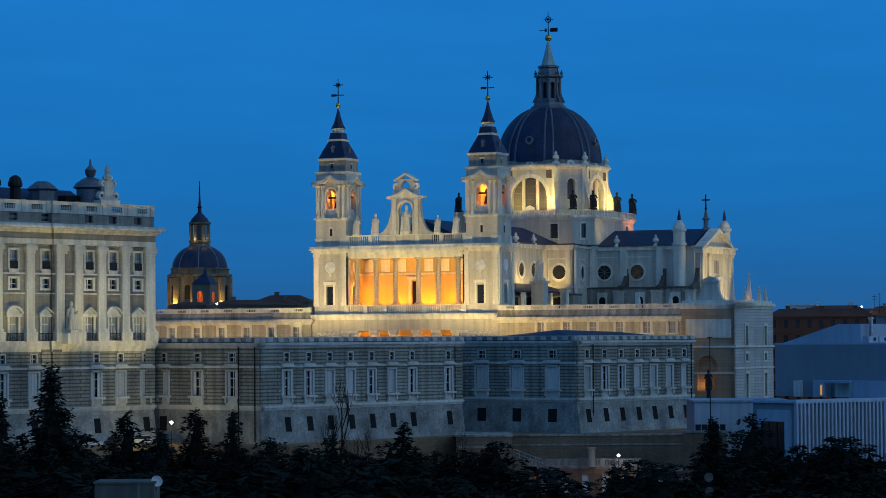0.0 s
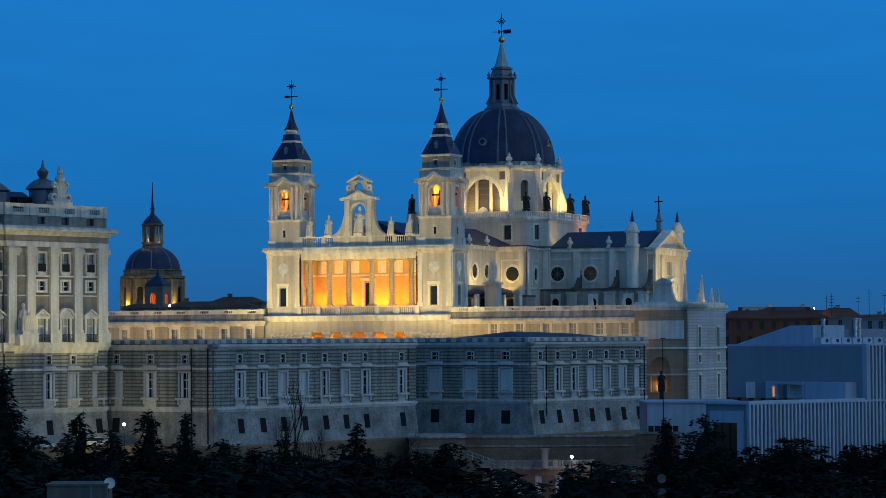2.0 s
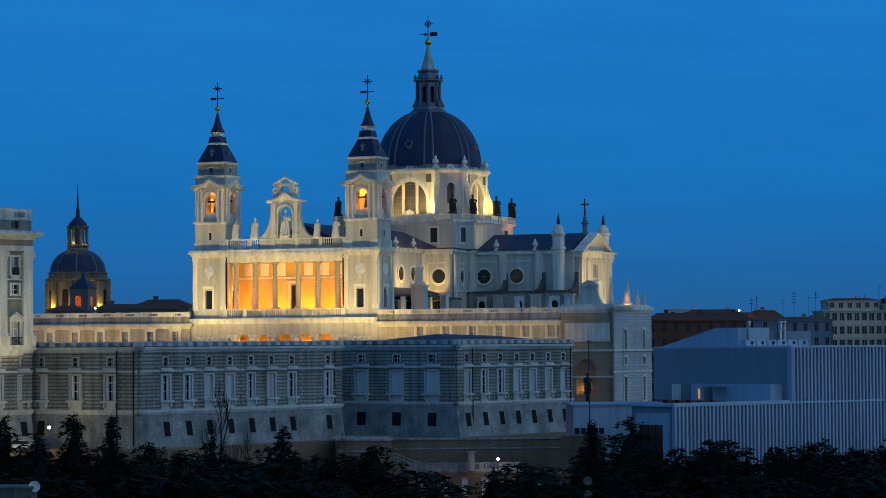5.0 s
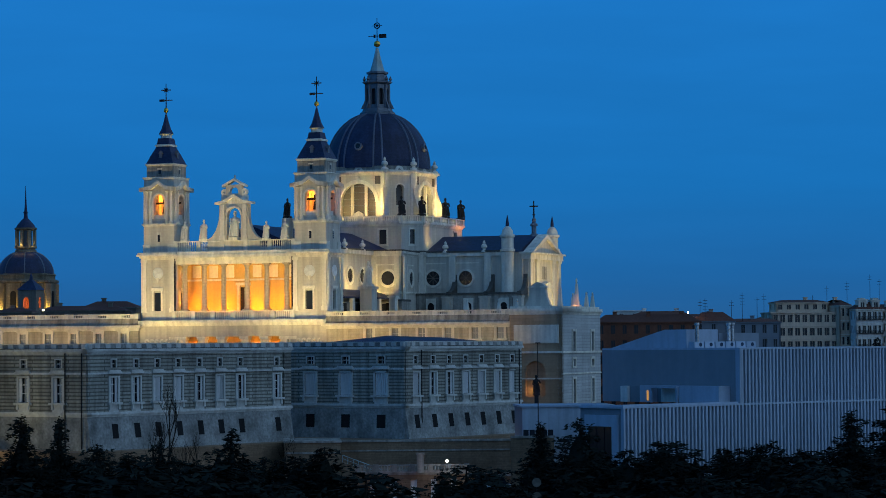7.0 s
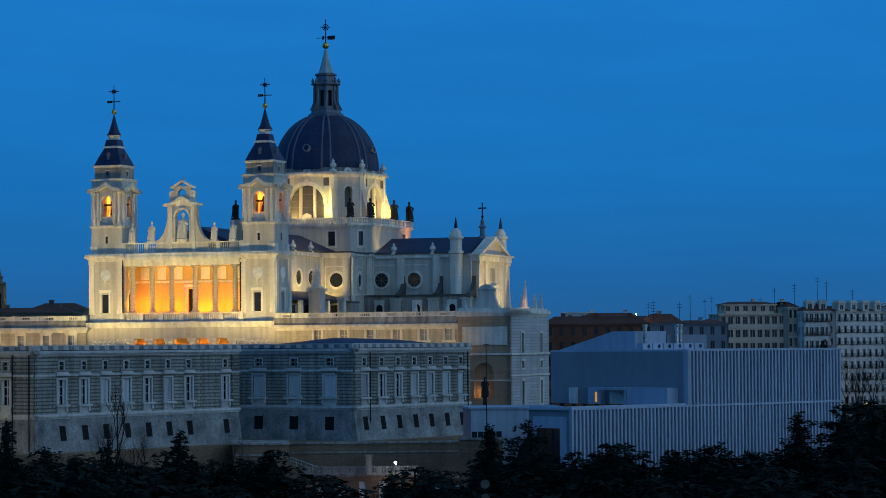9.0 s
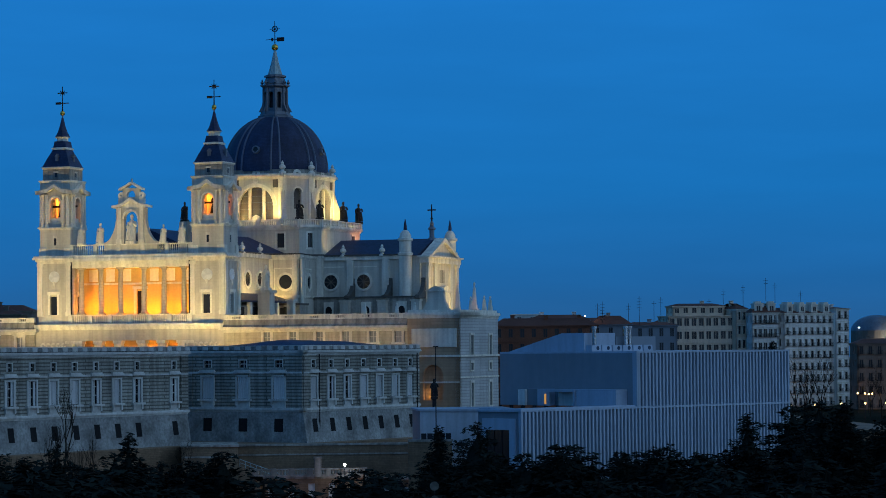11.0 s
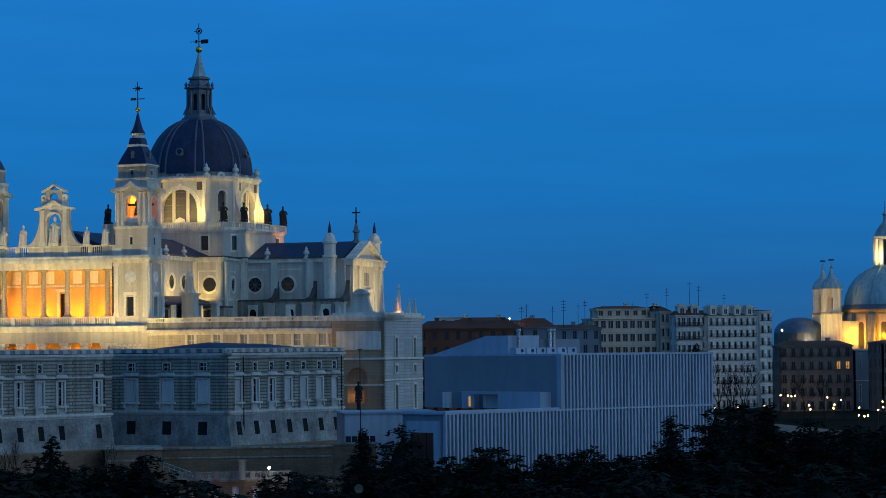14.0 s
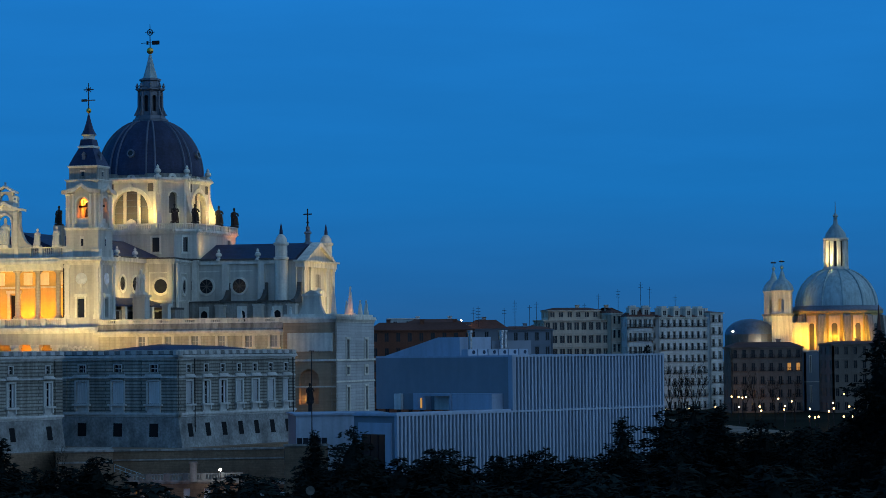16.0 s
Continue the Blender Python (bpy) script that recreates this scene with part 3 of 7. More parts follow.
    c = Shape().beam((0, 0, zc), (0, 0, zc + 5.3), 0.14, 0.09)
    c.beam((-1.1, 0, zc + 3.9), (1.1, 0, zc + 3.9), 0.12).beam((-1.5, 0, zc + 1.7), (1.5, 0, zc + 1.7), 0.11)
    c.box(-1.6, -0.4, -0.06, 0.06, zc + 1.45, zc + 1.95)
    for sx in (-1, 1):
        c.beam((sx * 0.5, 0, zc + 3.4), (0, 0, zc + 4.4), 0.08).beam((sx * 0.5, 0, zc + 4.4), (0, 0, zc + 3.4), 0.08)
    part("weather_cross", c, IRON, t, "dark iron cross with weather vane")
    return t


bell_tower(-TOWER_E)
bell_tower(TOWER_E)

# dark upright line at each tower's inner edge, built as a thin rod
for sx in (-1, 1):
    part("downpipe", Shape().beam((sx * (TOWER_E - TH / 2 - 0.15), -0.2, 36), (sx * (TOWER_E - TH / 2 - 0.15), -0.2, Z_TOP - 1.4), 0.17), IRON, cathedral, "thin dark upright line beside the tower")

# loggia between the towers
IN = TOWER_E - TH / 2
part("loggia_back_wall", pierced(-IN, IN, Z_POD, Z_TOP - 1, 5.0, 5.8, [(-0.9, 0.9, Z_FLOOR, Z_FLOOR + 5.2)]), WARM_PLASTER, cathedral)
part("portal", Shape().box(-0.9, 0.9, 5.5, 5.7, Z_FLOOR, Z_FLOOR + 5.2), BRONZE, cathedral, "tall dark doorway")
part("portal_frame", Shape().box(-1.5, -0.9, 4.7, 5.1, Z_FLOOR, Z_FLOOR + 5.6).box(0.9, 1.5, 4.7, 5.1, Z_FLOOR, Z_FLOOR + 5.6).box(-1.7, 1.7, 4.6, 5.1, Z_FLOOR + 5.6, Z_FLOOR + 6.2), LIME_TRIM, cathedral)
part("loggia_band", Shape().box(-IN, IN, 4.8, 5.1, Z_FLOOR + 6.6, Z_FLOOR + 7.0), LIME_TRIM, cathedral)
for x in (-11, -7, -3.2, 3.2, 7, 11):
    part("wall_panel", Shape().box(-1.0, 1.0, -0.12, 0.1, 0, 2.6, 0.0), LIME_TRIM, cathedral, at=(x, 5.0, Z_FLOOR + 7.3))
part("loggia_floor", Shape().box(-IN, IN, 0.3, 5.0, Z_POD, Z_FLOOR), LIME, cathedral)
part("loggia_ceiling", Shape().box(-IN, IN, 0.6, 5.0, Z_TOP - 2.0, Z_TOP - 1.4), WARM_PLASTER, cathedral)
COLS = [-11.85, -7.27, -2.73, 2.70, 7.30, 11.88]
for x in COLS:
    c = Shape().box(-0.75, 0.75, -0.75, 0.75, 0, 0.5).turned([(0.68, 0.5), (0.7, 0.75), (0.56, 0.95), (0.56, 4.0), (0.47, Z_ARCH - Z_FLOOR - 0.8), (0.52, Z_ARCH - Z_FLOOR - 0.7), (0.7, Z_ARCH - Z_FLOOR - 0.3)], 14)
    c.box(-0.72, 0.72, -0.72, 0.72, Z_ARCH - Z_FLOOR - 0.3, Z_ARCH - Z_FLOOR)
    part("column", once("loggia_col", lambda: c, "column", PODIUM_STONE, True), None, cathedral, "dull grey-brown stone column", at=(x, 1.0, Z_FLOOR))
part("entablature", cornice(-IN, IN, 0.2, 5.6, Z_ARCH, Z_TOP, 0.9), LIME_TRIM, cathedral)
balustrade(cathedral, -IN, IN, -0.4, Z_POD + 0.4, Z_FLOOR + 0.2, LIME_TRIM, pier=4.4)
balustrade(cathedral, -IN, IN, 0.2, Z_TOP, 62.12, LIME_TRIM, pier=5.6)
part("attic_wall", Shape().box(-6, 6, 0.3, 1.2, Z_TOP, 62.12), LIME, cathedral)
# gable with niche over the middle
zb, zs, zt = 62.14, 69.67, 73.85
gab = Shape()
prof = []
for i in range(9):
    a = math.pi / 2 * i / 8
    prof.append((3.3 + 3.1 * (1 - math.sin(a)), zb + 0.3 + (zs - zb - 1.2) * (1 - math.cos(a))))
for sx in (-1, 1):
    k = [(sx * x, z) for x, z in prof] + [(sx * 1.6, zs - 0.9), (sx * 1.6, zb)] + [(sx * 6.4, zb)]
    gab.slab(k if sx < 0 else k[::-1], 0.3, 1.5)
part("gable_wing", gab, LIME, cathedral)
part("gable_head", arched(-3.4, 3.4, zs - 2.6, zs, 0, 1.6, zs - 2.3, zs - 2.6, 0.3, 1.5), LIME, cathedral)
part("gable_cornice", Shape().slab([(-4.3, zs), (-2.2, zs + 0.3), (0, zs + 1.5), (2.2, zs + 0.3), (4.3, zs), (4.3, zs + 0.5), (2.2, zs + 0.9), (0, zs + 2.2), (-2.2, zs + 0.9), (-4.3, zs + 0.5)], -0.1, 1.9).slab([(-3.4, zs - 0.1), (3.4, zs - 0.1), (2.2, zs + 0.5), (0, zs + 1.7), (-2.2, zs + 0.5)], 0.35, 1.5), LIME_TRIM, cathedral)
for sx in (-1, 1):
    part("gable_pilaster", Shape().box(sx * 2.6 - 0.45, sx * 2.6 + 0.45, 0.05, 0.4, zb, zs).box(sx * 2.6 - 0.6, sx * 2.6 + 0.6, -0.1, 0.4, zb, zb + 1.0), LIME_TRIM, cathedral)
part("niche_trim", ring(0, zs - 2.3, 1.6, 2.0, 0.1, 0.35, 10, 0, 180), LIME_TRIM, cathedral)
part("crest_arch", arched(-1.9, 1.9, zs + 1.5, zt, 0, 1.0, zt - 1.5, zs + 2.3, 0.4, 1.4), LIME, cathedral)
part("crest_cap", Shape().slab([(-2.7, zt - 0.5), (-1.6, zt), (0, zt + 0.9), (1.6, zt), (2.7, zt - 0.5), (2.7, zt - 0.1), (1.6, zt + 0.45), (0, zt + 1.3), (-1.6, zt + 0.45), (-2.7, zt - 0.1)], 0.1, 1.7).box(-0.15, 0.15, 0.8, 1.1, zt + 1.2, zt + 2.0), LIME_TRIM, cathedral)
for sx in (-1, 1):
    part("crest_scroll", ring(sx * 2.3, zs + 2.6, 0.25, 0.75, 0.5, 1.3, 10).box(sx * 2.3 - 0.7, sx * 2.3 + 0.7, 0.5, 1.3, zs + 0.9, zs + 2.0), LIME_TRIM, cathedral)
statue(CATH, 9.83, 6, 66.77, 4.2, BRONZE, "dark bronze statue on a slim roof pedestal")
part("roof_pedestal", Shape().box(-0.9, 0.9, -0.9, 0.9, Z_TOP - 0.5, 66.77), LIME, cathedral, at=(9.83, 6, 0))
for x, h in ((-11.53, 4.4), (-7.09, 4.6), (7.49, 4.0), (11.80, 4.4)):
    statue(CATH, x, 0.5, 62.12 - 0.05, h, LIME_TRIM, "pale stone statue on the cathedral facade parapet")
statue(CATH, 0, 0.9, zb, 6.2, LIME_TRIM, "pale stone statue standing in the gable niche")
# lower storey: arcade under the loggia
part("podium_ledge", cornice(-TOWER_E - 4, TOWER_E + 4, -1.0, 2, Z_POD - 0.8, Z_POD + 0.4, 0.4), LIME_TRIM, cathedral)
part("lower_back_wall", Shape().box(-IN, IN, 3.4, 4.0, 23, Z_POD - 0.8), WARM_PLASTER, cathedral)
for x in [-IN, *COLS, IN]:
    part("lower_pier", Shape().box(-0.8, 0.8, -0.6, 0.9, 23, 41.26).box(-1.0, 1.0, -0.8, 1.0, 41.26, 41.86), LIME_TRIM, cathedral, at=(x, 0, 0))
part("lower_lintel", Shape().box(-IN - 1, IN + 1, -0.8, 1.2, 41.86, Z_POD - 0.7), LIME, cathedral)
for xa, xb in zip(COLS, COLS[1:]):
    part("arcade_door", Shape().box(-0.75, 0.75, 3.3, 3.45, 36, 41.2), BRONZE, cathedral, "dark square doorway behind the arcade", at=((xa + xb) / 2 + 0.8, 0, 0))
    part("capital", Shape().turned([(0.75, 40.2), (0.7, 40.4), (0.95, 41.0), (1.05, 41.3)], 14, xa, -0.1), LIME_TRIM, cathedral, smooth=True)
for sx in (-1, 1):
    for k in range(5):
        part("relief", ring(0, 0, 0.25, 0.6, -0.12, 0.1, 12, 20 * k, 20 * k + 270), LIME_TRIM, cathedral, "carved scrollwork", at=(sx * TOWER_E - 2.4 + 1.2 * k, -0.75, 40.9))
    part("lower_wall", Shape().box(sx * TOWER_E - 4.2, sx * TOWER_E + 4.2, -0.7, 7, 23, Z_POD), LIME, cathedral)

# crossing, drum and dome
BC = 79.17     # the dome's axis behind the facade
def octagon(a, b, cy=0.0):
    return [(a, -b), (b, -a), (b, a), (a, b), (-a, b), (-b, a), (-b, -a), (-a, -b)]


def oct_sides(a, b):
    """Middle, half length and turn of the eight sides, from the facade side round."""
    k = octagon(a, b)
    out = []
    for i in range(8):
        p, q = Vector(k[i - 1]), Vector(k[i])
        d = q - p
        out.append(((p + q) / 2, d.length / 2, math.degrees(math.atan2(d.y, d.x))))
    return out


Z_TER = 68.24
Z_EAVE = 60.93
Z_DRUM = 79.82
Z_DOME = 81.71
crossing = new("crossing")
crossing.parent, crossing.location = cathedral, (0, BC, 0)
CA, CB_ = 12.6, 16.5
part("crossing_core", Shape().plan(octagon(CA - 0.9, CB_ - 0.9), 23, Z_TER), LIME, crossing)
for mid, half, turn in oct_sides(CA, CB_):
    zlow, zr = Z_EAVE, (Z_EAVE + Z_TER) / 2
    big = half > 5
    at = (mid.x, mid.y, 0)
    ww = 0.95 if big else 0.6
    part("upper_wall", pierced(-half, half, Z_EAVE, Z_TER, 0, 0.9, [(-ww + (8 if big else 0), ww + (8 if big else 0), zr - 1.4, zr + 1.9)]), LIME, crossing, at=at, turn=turn)
    x = 8 if big else 0
    part("upper_window", Shape().box(x - ww, x + ww, 0.5, 0.7, zr - 1.4, zr + 1.9), GLASS, crossing, at=at, turn=turn)
    part("window_frame", Shape().box(x - ww - 0.35, x - ww, -0.12, 0.1, zr - 1.7, zr + 2.3).box(x + ww, x + ww + 0.35, -0.12, 0.1, zr - 1.7, zr + 2.3).box(x - ww - 0.35, x + ww + 0.35, -0.15, 0.1, zr + 1.9, zr + 2.3).box(x - ww - 0.5, x + ww + 0.5, -0.2, 0.1, zr - 1.9, zr - 1.6), LIME_TRIM, crossing, at=at, turn=turn)
    part("base_course", Shape().box(-half, half, -0.18, 0.02, 23, 51.2), LIME_DARK, crossing, "darker stone base", at=at, turn=turn)
    part("lower_wall", Shape().box(-half, half, 0, 0.9, 23, Z_EAVE), LIME, crossing, at=at, turn=turn)
    for sx in (-1, 1):
        part("pilaster", Shape().box(sx * (half - 0.7) - 0.6, sx * (half - 0.7) + 0.6, -0.25, 0.1, 23, Z_EAVE - 0.8), LIME_TRIM, crossing, at=at, turn=turn)
    part("eaves_cornice", cornice(-half, half, 0, 0.9, Z_EAVE - 0.9, Z_EAVE + 0.3, 0.6), LIME_TRIM, crossing, at=at, turn=turn)
    # thin dark line added along the eaves, shaped as a gutter
    part("gutter", Shape().box(-half, half, -0.7, -0.05, Z_EAVE + 0.3, Z_EAVE + 0.62), STONE_BLACK, crossing, "dark gutter strip along the eaves", at=at, turn=turn)
    part("terrace_cornice", cornice(-half, half, 0, 0.9, Z_TER - 0.9, Z_TER, 0.6), LIME_TRIM, crossing, at=at, turn=turn)
    balustrade(crossing, -half, half, -0.4, Z_TER, Z_TER + 1.5, LIME_TRIM, pier=5.0, turn=turn, at=at)
    # round window of the lower wall
    rx, zr = (6.5 if big else 0.0), 55.31
    part("round_window", Shape().turned([(1.75, -0.05), (1.75, 0.06)], 24), GLASS, crossing, "dark round window").matrix_basis = pose(mid.x, mid.y, 0, 0, 0, turn) @ pose(rx, 0, zr, 90, 0, 0)
    part("round_frame", ring(rx, zr, 1.75, 2.3, -0.3, 0.1), LIME_TRIM, crossing, at=at, turn=turn)
    part("panel", Shape().box(rx - 3.2, rx + 3.2 if big else rx + 1, -0.1, 0.05, zr - 3.6, zr - 3.2), LIME_TRIM, crossing, at=at, turn=turn)
part("terrace", Shape().plan(octagon(CA, CB_), Z_TER - 0.2, Z_TER), LIME_DARK, crossing)
# drum
DA, DB = 6.8, 12.1
part("drum_core", Shape().plan(octagon(DA - 1.6, DB - 1.6), Z_TER, Z_DOME), LIME, crossing)
for mid, half, turn in oct_sides(DA, DB):
    big = half > 5
    at = (mid.x, mid.y, 0)
    spring = Z_TER + 5.0 if big else Z_DRUM - 3.4
    op = 4.4 if big else 0.95
    part("drum_wall", arched(-half, half, Z_TER, Z_DRUM, 0, op, spring, Z_TER + (1.6 if big else 4.2), 0, 1.4, 20), LIME, crossing, at=at, turn=turn)
    part("arch_trim", ring(0, spring, op, op + (0.9 if big else 0.3), -0.3, 0.2, 20, 0, 180), LIME_TRIM, crossing, at=at, turn=turn)
    part("drum_window", Shape().box(-op, op, 1.0, 1.2, Z_TER + 1.6, min(Z_DRUM, spring + op)), LEADED, crossing, "large leaded arched window", at=at, turn=turn)
    if big:
        for x in (-1.75, 1.75):
            part("mullion", Shape().box(x - 0.3, x + 0.3, 0.4, 1.05, Z_TER + 1.6, spring + 4.2), LIME_TRIM, crossing, at=at, turn=turn)
        for k in range(5):
            part("glazing_bar", Shape().box(-op, op, 0.85, 1.02, -0.05, 0.05), LEAD, crossing, at=(mid.x, mid.y, Z_TER + 2.8 + k * 1.5), turn=turn)
        part("sill", Shape().box(-op - 0.4, op + 0.4, -0.25, 1.2, Z_TER + 1.2, Z_TER + 1.6).slab([(-1.2, Z_TER + 1.6), (1.2, Z_TER + 1.6), (1.0, Z_TER + 2.4), (0, Z_TER + 2.9), (-1.0, Z_TER + 2.4)], -0.1, 0.6), LIME_TRIM, crossing, at=at, turn=turn)
        part("cartouche", Shape().turned([(0.55, -0.1), (0.55, 0.35), (0.3, 0.5)], 12), LIME_TRIM, crossing).matrix_basis = pose(mid.x, mid.y, 0, 0, 0, turn) @ pose(0, 0, Z_DRUM - 0.9, 90, 0, 0)
        for sx in (-1, 1):
            part("spandrel", Shape().box(sx * 5.2 - 0.9, sx * 5.2 + 0.9, -0.08, 0.05, Z_DRUM - 2.4, Z_DRUM - 0.5), STONE_BLACK, crossing, at=at, turn=turn)
    for sx in (-1, 1):
        part("drum_pilaster", Shape().box(sx * (half - 0.5) - 0.5, sx * (half - 0.5) + 0.5, -0.3, 0.1, Z_TER, Z_DRUM), LIME_TRIM, crossing, at=at, turn=turn)
    part("drum_cornice", cornice(-half, half, 0, 1.4, Z_DRUM - 0.3, Z_DRUM + 0.9, 0.8), LIME_TRIM, crossing, at=at, turn=turn)
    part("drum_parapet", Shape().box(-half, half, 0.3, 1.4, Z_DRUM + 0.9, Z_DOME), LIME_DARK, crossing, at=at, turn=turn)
    part("lunette", ring(0, Z_DRUM + 0.9, 0.4, 1.0, 0.1, 0.6, 10, 0, 180), LIME_TRIM, crossing, at=at, turn=turn)
for x, y in octagon(DA, DB):
    d = Vector((x, y, 0)).normalized()
    b = Shape()
    pr = []
    for i in range(9):
        a = math.pi / 2 * i / 8
        pr.append((6.4 * (1 - math.sin(a)) ** 0.85, Z_TER + (Z_DRUM - Z_TER - 1.2) * (1 - math.cos(a))))
    b.slab([(-1.0, Z_TER)] + pr + [(-1.0, Z_DRUM - 1.2)], -0.55, 0.55)
    part("scroll_buttress", b, LIME, crossing, at=(x, y, 0), turn=math.degrees(math.atan2(d.y, d.x)))
    finial(crossing, x * 0.98, y * 0.98, Z_DRUM + 0.9, 3.0, LIME_TRIM)
# dome shell: slightly pointed, with lead ribs and round dormers
Z_LAN = 94.80
RD = 12.3
def dome_r(f):
    return RD * math.cos(math.asin(min(1.0, f * 0.965))) ** 0.94
dprof = [(dome_r(i / 20), Z_DOME + (Z_LAN - Z_DOME) * i / 20) for i in range(21)]
part("dome", Shape().turned([(RD, Z_DOME - 0.3)] + dprof, 64), SLATE, crossing, "blue-grey slate dome", smooth=True)
for i in range(8):
    for off in (-0.085, 0.085):
        a = math.pi / 8 + i * math.pi / 4 + off * 1.0
        rb = Shape()
        for (r0, z0), (r1, z1) in zip(dprof, dprof[1:]):
            rb.beam(((r0 + 0.05) * math.cos(a), (r0 + 0.05) * math.sin(a), z0), ((r1 + 0.05) * math.cos(a), (r1 + 0.05) * math.sin(a), z1), 0.26, 0.26, 5)
        part("dome_rib", rb, RIB, crossing, "raised dark lead rib")
    if i % 2:
        continue
    a = i * 45
    m = pose(0, 0, 0, 0, 0, a) @ pose(0, -dome_r(0.33) - 0.25, Z_DOME + (Z_LAN - Z_DOME) * 0.36, 76, 0, 0)
    part("oculus", Shape().turned([(0.95, -1.0), (0.95, 0.3), (0.66, 0.36), (0.6, 0.1)], 16), LEAD, crossing, "round framed oculus dormer").matrix_basis = m
    part("oculus_glass", Shape().turned([(0.62, 0.1), (0.62, 0.16)], 16), GLASS, crossing).matrix_basis = m
# lantern
y_l = [96.15, 102.36, 104.26, 105.07, 110.75]
part("lantern_base", Shape().turned([(4.2, Z_LAN - 0.3), (4.2, Z_LAN + 0.4), (3.7, Z_LAN + 0.6), (3.4, y_l[0])], 8, turn=0.5), LEAD, crossing)
for i in range(8):
    part("lantern_window", arched(-1.02, 1.02, y_l[0], y_l[1] - 0.5, 0, 0.55, y_l[1] - 2.0, y_l[0] + 0.9, 0, 0.5, 8), LEAD, crossing, at=(2.5 * math.sin(radians(i * 45)), -2.5 * math.cos(radians(i * 45)), 0), turn=i * 45)
    a = math.pi / 8 + i * math.pi / 4
    part("lantern_post", Shape().turned([(0.32, y_l[0]), (0.28, y_l[1] - 0.5)], 8).slab([(0, y_l[0]), (1.2, y_l[0]), (0.5, y_l[0] + 1.4), (0, y_l[0] + 3.0)], -0.15, 0.15), LEAD, crossing, at=(2.75 * math.cos(a), 2.75 * math.sin(a), 0), turn=math.degrees(a))
    finial(crossing, 3.1 * math.cos(a), 3.1 * math.sin(a), y_l[1], 1.6, LEAD)
part("lantern_core", Shape().turned([(1.5, y_l[0]), (1.5, y_l[1])], 8, turn=0.5), GLASS, crossing)
part("lantern_cornice", Shape().turned([(2.8, y_l[1] - 0.5), (3.4, y_l[1] - 0.1), (3.4, y_l[1] + 0.2), (2.5, y_l[1] + 0.5), (2.2, y_l[2]), (2.6, y_l[2] + 0.2), (2.6, y_l[3] - 0.2), (2.0, y_l[3])], 8, turn=0.5), LEAD, crossing)
part("lantern_spire", Shape().turned([(1.75, y_l[3]), (1.0, y_l[3] + 2.6), (0.3, y_l[4])], 8, turn=0.5), LEAD_PALE, crossing, "pale pointed lantern spire")
part("gilt_ball", Shape().turned([(0.78 * math.sin(math.pi * i / 8) + 0.02, y_l[4] + 0.9 - 0.8 * math.cos(math.pi * i / 8)) for i in range(9)], 14), GOLD, crossing, "shiny gilded ball", smooth=True)
zc = y_l[4] + 1.6
c = Shape().beam((0, 0, zc), (0, 0, zc + 5.6), 0.13, 0.09).beam((-2.3, 0, zc + 1.2), (2.3, 0, zc + 1.2), 0.08)
c.box(0.5, 2.4, -0.05, 0.05, zc + 0.7, zc + 1.65).box(-0.9, -0.4, -0.05, 0.05, zc + 0.8, zc + 1.6)
for a in range(0, 360, 45):
    L = 1.3 if a % 90 == 0 else 0.8
    c.beam((0, 0, zc + 3.7), (L * math.cos(radians(a)), 0, zc + 3.7 + L * math.sin(radians(a))), 0.09, 0.07)
rr = ring(0, zc + 3.7, 0.62, 0.78, -0.07, 0.07, 16)
c.add(rr.v, rr.f)
part("weather_cross", c, IRON, crossing, "dark iron cross with weather vane")
for (x, y), s in zip([(-4, -CB_ + 0.3), (CA, -CB_ + 0.3), (CB_ - 0.3, -CA), (CB_ - 0.3, 2.5), (CB_ - 0.3, CA)], (4.6, 4.6, 4.6, 4.9, 4.9)):
    statue(CATH, x, BC + y, Z_TER + 1.4, s, BRONZE, "dark bronze statue on the dome terrace balustrade", turn=40)

# nave
nave = new("nave")
nave.parent = cathedral
NW = 10.5
part("nave_wall", Shape().box(-NW, NW, 8, BC - CB_ + 0.2, 23, Z_EAVE), LIME, nave)
part("nave_roof", Shape().slab([(-NW - 0.6, Z_EAVE), (NW + 0.6, Z_EAVE), (0, Z_EAVE + 4.8)], 7.8, BC - CB_ + 0.4), SLATE, nave)
part("nave_cornice", Shape().box(NW, NW + 0.7, 8, BC - CB_, Z_EAVE - 0.8, Z_EAVE + 0.1), LIME_TRIM, nave)
part("gutter", Shape().box(NW + 0.05, NW + 0.85, 8, BC - CB_, Z_EAVE + 0.1, Z_EAVE + 0.42), STONE_BLACK, nave, "dark gutter strip along the eaves")
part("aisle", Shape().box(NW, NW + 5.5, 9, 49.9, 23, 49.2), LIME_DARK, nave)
part("aisle_roof", Shape().slab([(NW, 52.2), (NW, 51.9), (NW + 6.2, 50.0), (NW + 6.2, 50.4)][::-1], 9, 49.9), SLATE, nave, "dark lean-to aisle roof")
for k in range(5):
    part("aisle_opening", Shape().box(NW + 5.45, NW + 5.54, -1.3, 1.3, 46.0, 49.0), DARK, nave, "dark opening under the aisle roof", at=(0, 14 + 7.5 * k, 0))
    part("aisle_pier", Shape().box(NW + 5.4, NW + 6.2, -0.55, 0.55, 23, 50.1), LIME_TRIM, nave, at=(0, 17.6 + 7.5 * k, 0))
